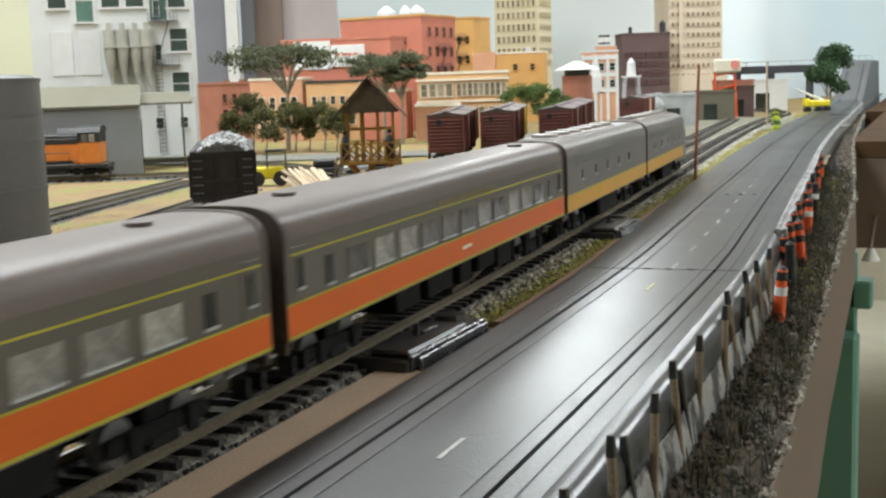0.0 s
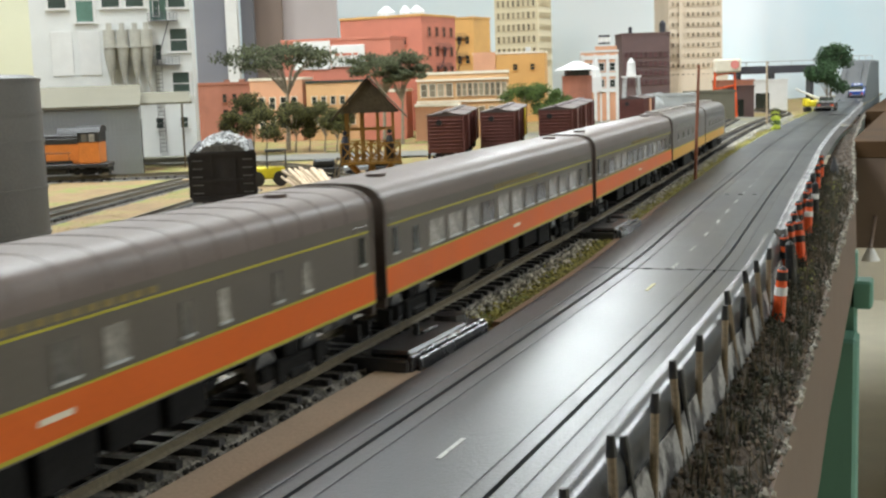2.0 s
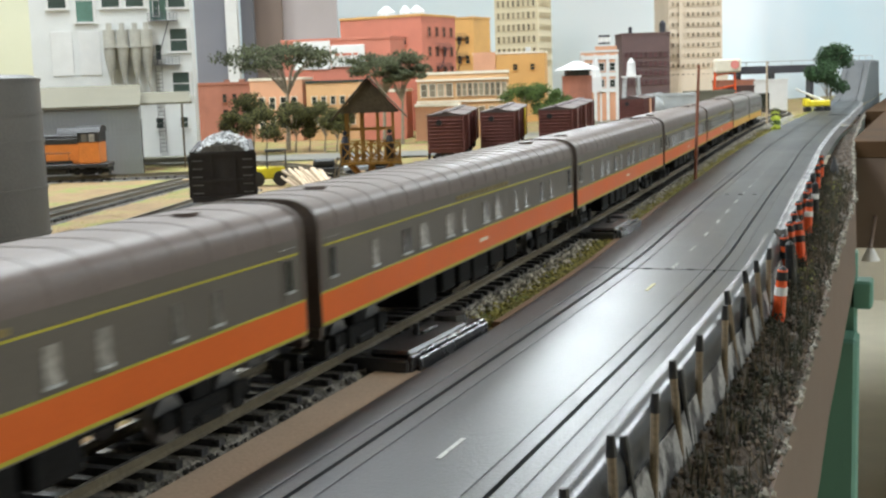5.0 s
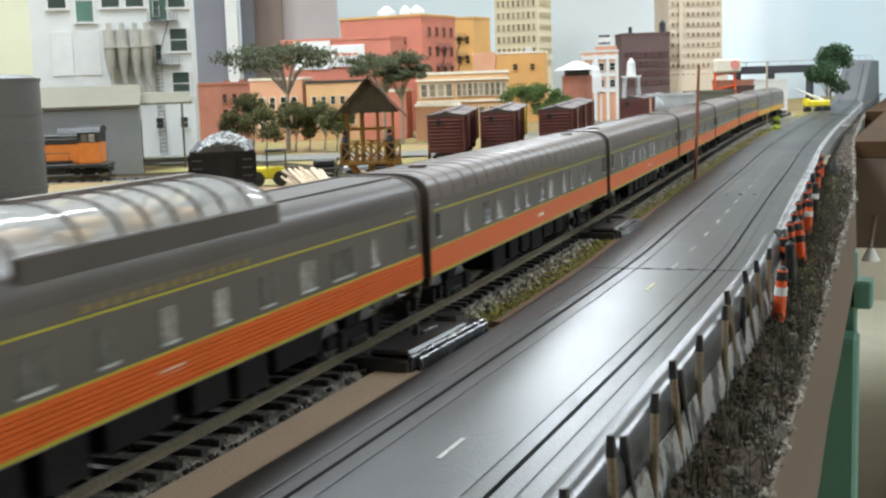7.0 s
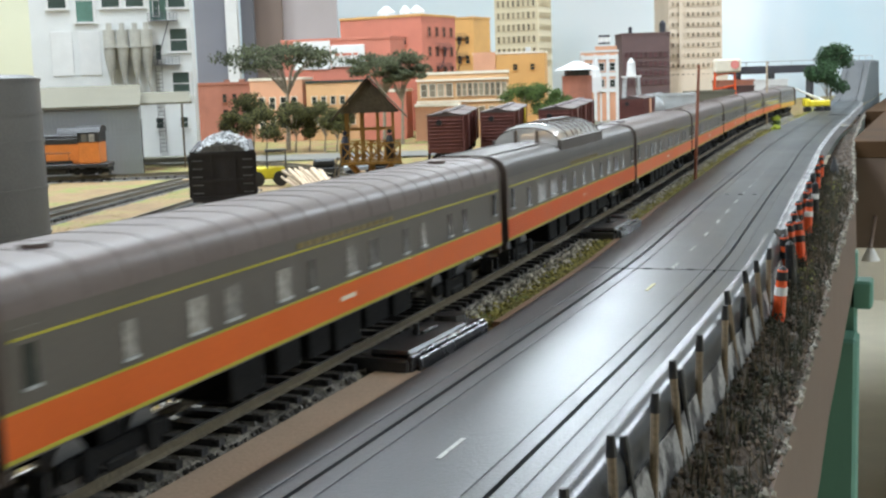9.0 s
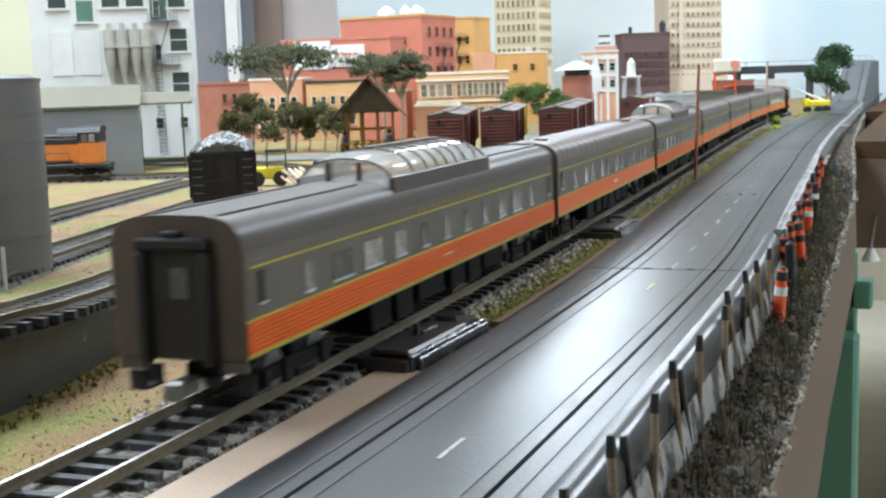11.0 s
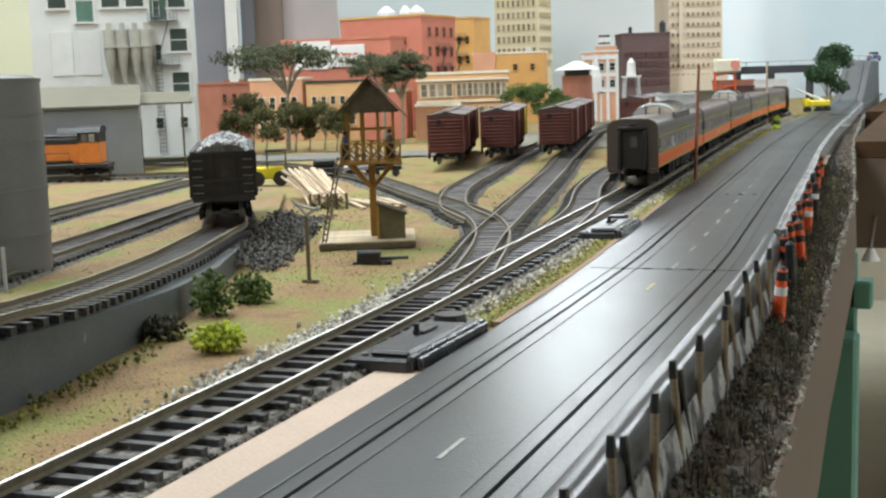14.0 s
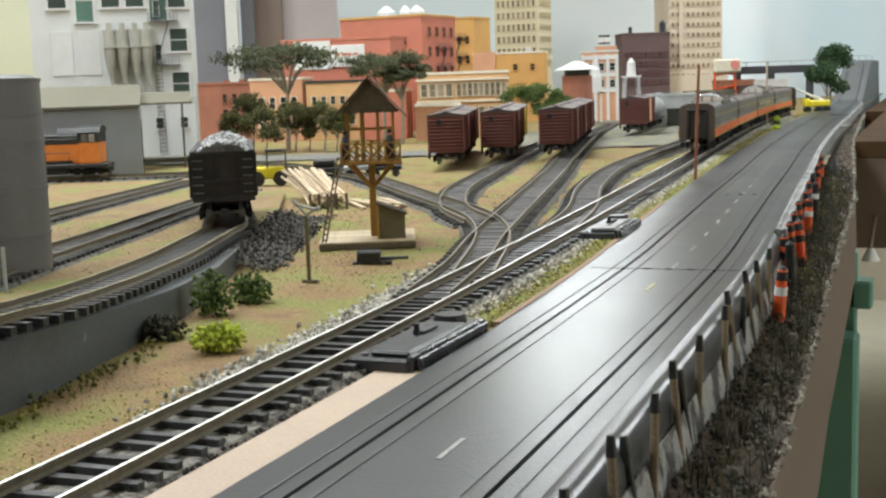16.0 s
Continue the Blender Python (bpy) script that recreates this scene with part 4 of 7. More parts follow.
def slope_edge():
    rng = random.Random(11)
    bm = bmesh.new()
    rows = []
    for y in np.arange(-0.3, 2.95, 0.006):
        row = []
        for k in range(10):
            f = k / 9
            v = bank_point(y, f)
            lump_ = min(1.0, 4 * f) * min(1.0, 6 * (1 - f) + 0.15)
            v.z += lump_ * (0.0045 * noise.noise(Vector((v.x * 160, v.y * 90, 3))) + 0.003 * noise.noise(Vector((v.x * 420, v.y * 420, 9))))
            row.append(bm.verts.new(v))
        rows.append(row)
    for a, b in zip(rows, rows[1:]):
        for i in range(9):
            bm.faces.new((a[i], a[i + 1], b[i + 1], b[i]))
    bmesh.ops.recalc_face_normals(bm, faces=bm.faces[:])
    solid("embankment", bm, M_ROCK, "rough brown rocky bank below the road edge", "embankment", kind="structure")
    line = [Vector((fascia_x(y), y, fascia_z(y) + 0.030)) for y in np.arange(-0.3, 1.63, 0.02)]
    fs = strip(bmesh.new(), line, [(-0.0005, -0.089), (-0.0005, -0.0305), (0.0003, -0.0297), (0.0010, -0.0302), (0.0030, -0.089)])
    solid("fascia", fs, M_FASCIA, "brown painted fascia board along the layout edge", "fascia", kind="structure")
    crust = []
    for _ in range(2200):
        y = rng.uniform(0.12, 2.6)
        if noise.noise(Vector((3, y * 45, 7))) > -0.12:
            crust.append((fascia_x(y) + rng.gauss(0.0002, 0.0009), y, fascia_z(y) + rng.uniform(-0.0012, 0.0008)))
    pebbles("plaster_edge", crust, 0.0013, M_PLASTER, rng, "chipped white plaster crust along the fascia top", "plaster")
    places = []
    for _ in range(5200):
        p = bank_point(rng.uniform(0.15, 1.9), rng.random())
        places.append((p.x, p.y, p.z + 0.0004))
    pebbles("bank_rubble", places, 0.0011, M_ROCKS, rng, "loose brown and grey rubble on the bank", "rubble")
    scrub, green = Clumps(), Clumps()
    for _ in range(230):
        p = bank_point(rng.uniform(0.2, 1.3), rng.uniform(0.05, 0.8))
        blobs(scrub, rng, (p.x, p.y, p.z + 0.001), 0.0042, 22, 0.0009, 0.9)
    for _ in range(46):
        p = bank_point(rng.uniform(0.55, 1.25), rng.uniform(0.15, 0.6))
        blobs(green, rng, (p.x, p.y, p.z + 0.001), 0.004, 22, 0.0008, 0.7)
    solid("bank_scrub", scrub, M_SCRUB, "dark dry scrub clumps on the bank", "scrub", kind="stuff")
    solid("bank_moss", green, M_WEED, "dull olive moss clumps on the bank", "moss", kind="stuff")
    for count, material, lb, seed in ((620, M_POST, "dry brown stalks and roots on the bank", 0), (900, M_SCRUB, "blackened hanging roots on the bank", 1)):
        roots = Clumps()
        for _ in range(count):
            p = bank_point(rng.uniform(0.16, 1.25), rng.uniform(0.1, 0.95))
            q = p + Vector((rng.gauss(0, 0.0016), rng.gauss(0, 0.0016), rng.uniform(0.003, 0.010)))
            r = rng.uniform(0.0002, 0.0005)
            k = len(roots.vs)
            for c, rr in ((p + Vector((0, 0, -0.003)), r), (q, r * 0.4)):
                roots.vs.extend(c + Vector((rr * math.cos(a), rr * math.sin(a), 0)) for a in (0.0, 2.1, 4.2))
            roots.fs.extend((k + i, k + (i + 1) % 3, k + 3 + (i + 1) % 3, k + 3 + i) for i in range(3))
        solid("dry_stalks" if not seed else "hanging_roots", roots, material, lb, "stalks", kind="stuff")
    # guard posts: tall worn ones and shorter black ones between
    for y, tall in ((0.176, 1), (0.2, 1), (0.236, 1), (0.254, 0), (0.271, 1), (0.305, 1), (0.318, 0), (0.337, 1), (0.381, 1), (0.408, 1), (0.43, 0), (0.452, 1), (0.478, 1), (0.51, 1)):
        p, h, _ = road_at_y(y, (0.0398 if tall else 0.0392) + rng.uniform(-0.0004, 0.0006))
        t = thing("guard_post", "leaning weathered wooden guard post with blackened top" if tall else "short black guard post against the kerb", "post", pose(p.x, p.y, -0.017, rng.uniform(-6, 6), rng.uniform(-9, 2), h), group="guard posts along the kerb")
        top = 0.0222 if tall else 0.0165
        bm = bmesh.new()
        rod(bm, (0, 0, -0.009), (0, 0, top - 0.0044), 0.0011, 8, 0.0010)
        part("shaft", bm, M_POST if tall else M_BLACK, t, "worn wood shaft" if tall else "")
        part("cap", rod(bmesh.new(), (0, 0, top - 0.0046), (0, 0, top), 0.00125, 8, 0.0009), M_BLACK, t, "blackened post top")
    # orange barrels in two rows
    for y, off in ((0.60, 0.0415), (0.655, 0.041), (0.70, 0.0415), (0.76, 0.041), (0.83, 0.0415), (0.90, 0.041), (0.97, 0.0415), (1.07, 0.041), (1.18, 0.0415), (0.50, 0.0452), (0.575, 0.045), (0.66, 0.0455), (0.78, 0.045), (0.89, 0.0455)):
        p, h, _ = road_at_y(y, off)
        t = thing("traffic_barrel", "orange traffic barrel with dark bands beside the road", "barrel", pose(p.x, p.y, -0.017, rng.uniform(-6, 6), rng.uniform(-6, 6), 0), group="barrels along the kerb")
        part("drum", rod(bmesh.new(), (0, 0, -0.008), (0, 0, 0.0155), 0.0028, 12, 0.0021), M_CONE if rng.random() < 0.9 else M_BLACK, t)
        part("band", rod(bmesh.new(), (0, 0, 0.0050), (0, 0, 0.0085), 0.00265, 12, 0.0025), M_WHITE if rng.random() < 0.2 else M_BLACK, t)
        part("band", rod(bmesh.new(), (0, 0, 0.0112), (0, 0, 0.0148), 0.0024, 12, 0.0022), M_BLACK, t)
        part("lid", rod(bmesh.new(), (0, 0, 0.0155), (0, 0, 0.0168), 0.0019, 12, 0.0008), M_BLACK, t)
    p = Vector((-0.0870, 1.225, 0))
    t = thing("traffic_cone", "small black traffic cone on the bank", "cone", pose(p.x, p.y, -0.0215))
    part("cone", rod(bmesh.new(), (0, 0, 0), (0, 0, 0.0165), 0.005, 12, 0.0008), M_BLACK, t)
    part("base", boxes((-0.0055, 0.0055, -0.0055, 0.0055, -0.004, 0.0004)), M_BLACK, t)


def bench_beyond():
    """The layout's next arm: brown top and dark front, and what stands below it."""
    b = thing("bench_top", "brown wooden bench top of the adjoining layout arm", "bench", kind="structure")
    part("top", boxes((-0.0975, 1.6, 1.64, 2.75, -0.035, -0.0135), bevel=0.001), M_TABLE, b)
    part("apron", boxes((-0.0965, 1.6, 1.641, 1.665, -0.150, -0.0352)), M_FASCIA, b)
    solid("bench_hill", boxes((-0.135, 1.6, 2.752, 4.35, -0.05, -0.012)), M_TABLE, "brown bench surface running on behind", "bench", kind="structure")
    leg = thing("bench_leg", "teal painted wooden leg and bracket under the bench", "bench leg", pose(-0.0525, 1.02, -1.0))
    part("post", boxes((-0.045, 0.0, -0.02, 0.02, 0.0, 0.865), bevel=0.003), M_TEAL, leg)
    part("brace", boxes((-0.02, 0.009, 0.021, 0.05, 0.882, 0.905), (-0.02, -0.003, 0.021, 0.04, 0.80, 0.93), bevel=0.002), M_TEAL, leg)
    leg2 = thing("bench_leg", "teal painted wooden block under the bench", "bench leg", pose(0.012, 1.75, -1.0))
    part("post", boxes((-0.06, 0.012, -0.02, 0.03, 0.0, 0.80), bevel=0.003), M_TEAL, leg2)
    c = bmesh.new()
    rod(c, (-0.06, 2.5, -0.64), (1.2, 2.45, -0.66), 0.004, 8)
    solid("cable", c, M_WOODY, "orange cable strung under the bench", "cable")
    solid("storage_shelf", boxes((-0.06, 1.3, 2.5, 2.9, -1.0, -0.72), (-0.06, 1.3, 2.5, 2.9, -0.62, -0.60), bevel=0.004), M_WALLP, "beige cabinet on the floor beneath the bench", "cabinet")
    solid("under_wall", boxes((-0.1, 2.4, 3.35, 3.4, -1.0, -0.06)), M_WALLP, "pale wall beneath the bench", "wall", kind="structure")
    lamp = thing("work_light", "small white lamp shade under the bench", "lamp", pose(-0.066, 1.52, -0.148))
    part("shade", rod(bmesh.new(), (0, 0, 0), (0, 0, 0.014), 0.011, 16, 0.004), M_WHITE, lamp)
    part("stem", rod(bmesh.new(), (0, 0, 0.014), (0, 0.13, 0.040), 0.002, 8), M_FASCIA, lamp)


# ---- beside the main line ----
def switch_machine(m, label):
    t = thing("switch_machine", label, "switch machine", m)
    part("base", boxes((-0.0085, 0.0105, -0.030, 0.034, -0.003, 0.0015), bevel=0.0006), M_SWITCH, t)
    part("cover", boxes((-0.003, 0.0098, -0.027, 0.018, 0.0015, 0.0034), bevel=0.0008), M_SWITCH, t)
    part("edge_rail", boxes((0.0098, 0.0115, -0.029, 0.030, -0.003, 0.0026), bevel=0.0004), M_SWITCHE, t)
    part("edge_rail", boxes((0.0120, 0.0132, -0.027, 0.028, -0.003, 0.0018), bevel=0.0004), M_SWITCHE, t)
    part("lever", rod(bmesh.new(), (0.002, -0.004, 0.003), (0.002, -0.004, 0.0068), 0.0011, 8, 0.0008), M_BLACK, t)
    part("lever_bar", boxes((0.0, 0.004, -0.003, 0.008, 0.0034, 0.0044), bevel=0.0003), M_BLACK, t)
    bm = bmesh.new()
    rod(bm, (0.001, 0.025, 0.0012), (0.001, 0.025, 0.0045), 0.0058, 16, 0.0052)
    part("motor_cap", bm, M_SWITCH, t)
    for y in (-0.026, 0.03):
        part("screw", rod(bmesh.new(), (-0.005, y, 0.0015), (-0.005, y, 0.0022), 0.0011, 8), M_STEEL, t)
    part("throw_tie", boxes((-0.026, -0.0085, -0.022, -0.0185, -0.0045, -0.0015), (-0.026, -0.0085, -0.014, -0.0105, -0.0045, -0.0015)), M_BLACK, t)
    return t


def flat_patch(name, centre, ru, rw, material, label, cat, seed, z=-0.0046):
    rng = random.Random(seed)
    bm = bmesh.new()
    ring = []
    for i in range(72):
        a = 2 * math.pi * i / 72
        k = 1 + 0.16 * noise.noise(Vector((math.cos(a) * 3, math.sin(a) * 3, seed))) + 0.06 * noise.noise(Vector((math.cos(a) * 11, math.sin(a) * 11, seed)))
        c, s = math.cos(a), math.sin(a)
        ring.append(bm.verts.new((ru * k * abs(c) ** 0.6 * (1 if c > 0 else -1), rw * k * abs(s) ** 0.6 * (1 if s > 0 else -1), 0)))
    bm.faces.new(ring)
    bmesh.ops.triangulate(bm, faces=bm.faces[:])
    solid(name, bm, material, label, cat, kind="structure", m=at(*centre, z))


def lineside():
    rng = random.Random(21)
    flat_patch("street", (-0.16, 1.46), 0.20, 0.06, M_STREET, "grey street surface before the shops", "street", 4)
    flat_patch("yard_cinders", (0.24, 1.72), 0.17, 0.26, M_YARDC, "grey cinder ground among the yard tracks", "ground", 5)
    flat_patch("far_cinders", (0.42, 2.05), 0.20, 0.30, M_YARDC, "grey cinder ground among the yard tracks", "ground", 6, -0.0042)
    switch_machine(pose(-0.1475, 0.342, -0.0025, 0, 0, -1), "black plastic switch machine beside the main line")
    switch_machine(pose(-0.160, 0.632, -0.0025, 0, 0, 2), "black plastic switch machine beside the main line")
    # bare board strip between the road and the ballast
    near = [Vector((p.x, p.y, -0.0052)) for p in ROAD if p.y < 0.32]
    solid("board_strip", strip(bmesh.new(), near, [(-0.0495, -0.003), (-0.0488, 0.0006), (-0.0337, 0.0006), (-0.0337, -0.003)]), M_BOARD, "bare tan board strip beside the slot road", "board")
    far = [road_at_y(y, -shoulder(y))[0] + Vector((0, 0, -0.0018)) for y in np.arange(0.386, 0.80, 0.02)]
    solid("board_edge", strip(bmesh.new(), far, [(-0.0032, -0.003), (-0.0028, 0.0012), (-0.0003, 0.0012), (-0.0003, -0.003)]), M_BOARDEDGE, "thin brown board edge beside the slot road", "board")
    places = []
    for _ in range(9000):
        s = rng.uniform(0.28, 1.6) if rng.random() < 0.8 else rng.uniform(1.6, 2.4)
        p = on_main(s)
        o = (0.0165 + abs(rng.gauss(0, 0.0045))) * rng.choice((1, 1, -1))
        if o < 0 and not 0.20 < s < 0.52:
            continue
        if o > 0 and (0.28 < s < 0.385 or 0.6 < s < 0.67):
            continue
        places.append((p.x + o, p.y, -0.0062 + rng.uniform(0, 0.002)))
    for _ in range(3000):
        s = rng.triangular(0.24, 0.62, 0.44)
        p = on_main(s)
        places.append((p.x - (0.017 + 0.055 * max(0.0, s - 0.40)) - abs(rng.gauss(0, 0.0045)), p.y, -0.0060 + rng.uniform(0, 0.0022)))
    pebbles("pale_ballast", places, 0.0010, M_BALLAST, rng, "pale crushed stone ballast along the main line", "ballast")
    places = []
    for _ in range(5200):
        s = rng.uniform(0.1, 1.3)
        p = on_main(s)
        places.append((p.x + min(0.017, max(-0.017, rng.gauss(0.009, 0.007))), p.y, -0.0052 + rng.uniform(0, 0.0010)))
    places += CINDER_PLACES
    pebbles("cinders", places, 0.0008, M_CINDER, rng, "dark cinders strewn along the tracks", "ballast")
    bank = []
    for _ in range(6500):
        y = rng.uniform(0.495, 0.69)
        x = WALL_X(y)
        f = rng.random()
        bank.append((x - 0.008 + f * 0.030, y + rng.gauss(0, 0.008), max(-0.006, YARD_Z(y) - 0.0045 - 0.011 * f ** 0.6) + rng.uniform(-0.001, 0.001)))
    pebbles("coal_spill", bank, 0.0010, M_CINDER, rng, "dark coal spilled down the bank beside the spur", "coal")
    # turf tufts over the open ground
    tufts, straw = [], []
    for _ in range(24000):
        x, y = rng.uniform(-0.42, -0.17), rng.uniform(0.2, 1.25)
        if noise.noise(Vector((x * 9, y * 9, 1.5))) + rng.uniform(-0.25, 0.25) < -0.03:
            continue
        if abs(x - main_x(y)) < 0.021 or (WALL_X(y) or -9) > x - 0.01:
            continue
        (tufts if rng.random() < 0.6 else straw).append((x, y, -0.0062 + rng.uniform(0, 0.0007)))
    verge = []
    for _ in range(10000):
        y = rng.uniform(0.385, 1.5) if rng.random() < 0.65 else rng.uniform(1.5, 2.9)
        p, _, _ = road_at_y(y, -shoulder(y) - 0.0030 - abs(rng.gauss(0, 0.0055)))
        verge.append((p.x, p.y, -0.0052 + rng.uniform(0, 0.0008)))
    vg = bmesh.new()
    rings = []
    for y in np.arange(0.39, 2.95, 0.02):
        o = shoulder(y) + (0.0034 if y < 0.8 else 0.0002)
        rings.append([vg.verts.new((*road_at_y(y, -o - w)[0].xy, z)) for w, z in ((0.013 + 0.003 * noise.noise(Vector((0, y * 20, 3))), -0.0072), (0.0085, -0.0052), (0.0, -0.0046), (0.0, -0.008))])
    for r0, r1 in zip(rings, rings[1:]):
        for i in range(3):
            vg.faces.new((r0[i], r0[i + 1], r1[i + 1], r1[i]))
    bmesh.ops.recalc_face_normals(vg, faces=vg.faces[:])
    solid("verge", vg, M_VERGEBED, "strip of straw and green grass beside the road", "verge", kind="structure")
    pebbles("verge_grass", verge, 0.0007, M_VERGE, rng, "bright green and straw grass verge beside the road", "grass")
    for _ in range(9000):
        y = rng.uniform(0.3, 0.85)
        x = rng.uniform(-0.62, WALL_X(y) - 0.035)
        if noise.noise(Vector((x * 14, y * 14, 4.5))) + rng.uniform(-0.3, 0.3) > 0.05:
            k = min(1.0, max(0.0, (x + 1.1) / 0.3))
            (tufts if rng.random() < 0.5 else straw).append((x, y, GROUND - 0.002 + (YARD_Z(y) - GROUND - 0.003) * k))
    pebbles("turf", tufts, 0.00038, M_TURF, rng, "fine green turf over the ground", "turf")
    pebbles("straw_turf", straw, 0.00038, M_STRAW, rng, "fine straw coloured turf over the ground", "turf")
    # retaining wall
    line = [Vector((WALL_X(y), y, 0)) for y in np.arange(-0.3, 0.53, 0.02)]
    w = bmesh.new()
    rings = []
    for q in line:
        top = YARD_Z(q.y) - 0.0066
        rings.append([w.verts.new((q.x + o, q.y, z)) for o, z in ((-0.0150, -0.02), (-0.0150, top - 0.0005), (-0.0145, top), (-0.0018, top), (-0.0012, top - 0.0005), (0.0, -0.02))])
    for r0, r1 in zip(rings, rings[1:]):
        for i in range(6):
            w.faces.new((r0[i], r0[(i + 1) % 6], r1[(i + 1) % 6], r1[i]))
    w.faces.new(rings[-1])
    bmesh.ops.recalc_face_normals(w, faces=w.faces[:])
    solid("retaining_wall", w, M_CONC, "grey painted concrete retaining wall below the spur", "retaining wall", kind="structure")
    def bush(x, y, z, r, n, size, material, label, squash=0.7):
        bm = Clumps()
        blobs(bm, rng, (x, y, z + r * squash * 0.75), r, n, size, squash, hollow=0.25, sub=2)
        solid("bush", bm, material, label, "bush")
    bush(-0.2125, 0.332, -0.0065, 0.0092, 420, 0.0011, M_LIME, "bright lime green foam bush on the bank", 0.6)
    bush(-0.2485, 0.385, -0.0065, 0.0085, 420, 0.0010, M_LEAFG, "green leafy bush against the retaining wall", 1.2)
    bush(-0.2425, 0.345, -0.0075, 0.008, 300, 0.0010, M_SCRUB, "dark low bush at the foot of the wall", 0.7)
    bush(-0.248, 0.412, -0.0065, 0.0090, 380, 0.0010, M_LEAFG, "green leafy bush against the retaining wall", 0.8)
    weeds = Clumps()
    for y in np.arange(0.2, 0.36, 0.012):
        blobs(weeds, rng, (WALL_X(y) + rng.uniform(0.003, 0.012), y, -0.0055), 0.0045, 30, 0.0008, 0.6)
    solid("weeds", weeds, M_WEED, "low olive weeds along the wall foot", "weeds", kind="stuff")
    # line pole beside the road, and one further on
    def pole(x, y, h, r, arms, lean, label, material):
        t = thing("line_pole", label, "pole", pose(x, y, GROUND, 0, lean, 0))
        part("shaft", rod(bmesh.new(), (0, 0, -0.002), (0, 0, h), r, 10, r * 0.85), material, t)
        for z in arms:
            part("crossarm", boxes((-0.0035, 0.0035, -0.0006, 0.0006, z, z + 0.0012)), material, t)
    pole(-0.1725, 0.963, 0.0905, 0.0013, (), 2.0, "reddish brown wooden line pole beside the road", M_POLE)
    pole(-0.2455, 2.004, 0.100, 0.0016, (), 0, "pale wooden line pole far along the road", M_LOG)
    # pipe-top sign on a post
    t = thing("sign_post", "ochre post with a small weathered bracket on top", "sign", pose(-0.2485, 0.462, GROUND))
    part("post", rod(bmesh.new(), (0, 0, -0.001), (0, 0, 0.0285), 0.0009, 8), M_SHACK, t)
    for a, b, n in (((-0.0065, 0, 0.0355), (0, 0, 0.029), "bracket"), ((0.0065, 0, 0.0325), (0, 0, 0.029), "bracket"), ((-0.0055, 0, 0.0335), (0.0062, 0, 0.0310), "crossbar")):
        part(n, rod(bmesh.new(), a, b, 0.0007, 6), M_DUST, t)
    part("foot", boxes((-0.003, 0.004, -0.001, 0.001, -0.0005, 0.0008)), M_WOODD, t)
    # ground throw beside the yard lead
    t = thing("switch_stand", "small black switch stand on the ground", "switch stand", at(-0.0335, 0.572, GROUND, 0))
    part("box", boxes((-0.006, 0.004, -0.005, 0.005, 0.0, 0.0058), bevel=0.0006), M_BLACK, t)
    part("drum", rod(bmesh.new(), (-0.007, -0.001, 0.003), (-0.002, -0.001, 0.003), 0.0034, 12), M_BLACK, t)
    part("rod", rod(bmesh.new(), (0.003, 0, 0.002), (0.017, 0, 0.002), 0.0008, 6), M_BLACK, t)
    part("foot", boxes((-0.009, 0.009, -0.0035, 0.0035, -0.0008, 0.0008)), M_BLACK, t)


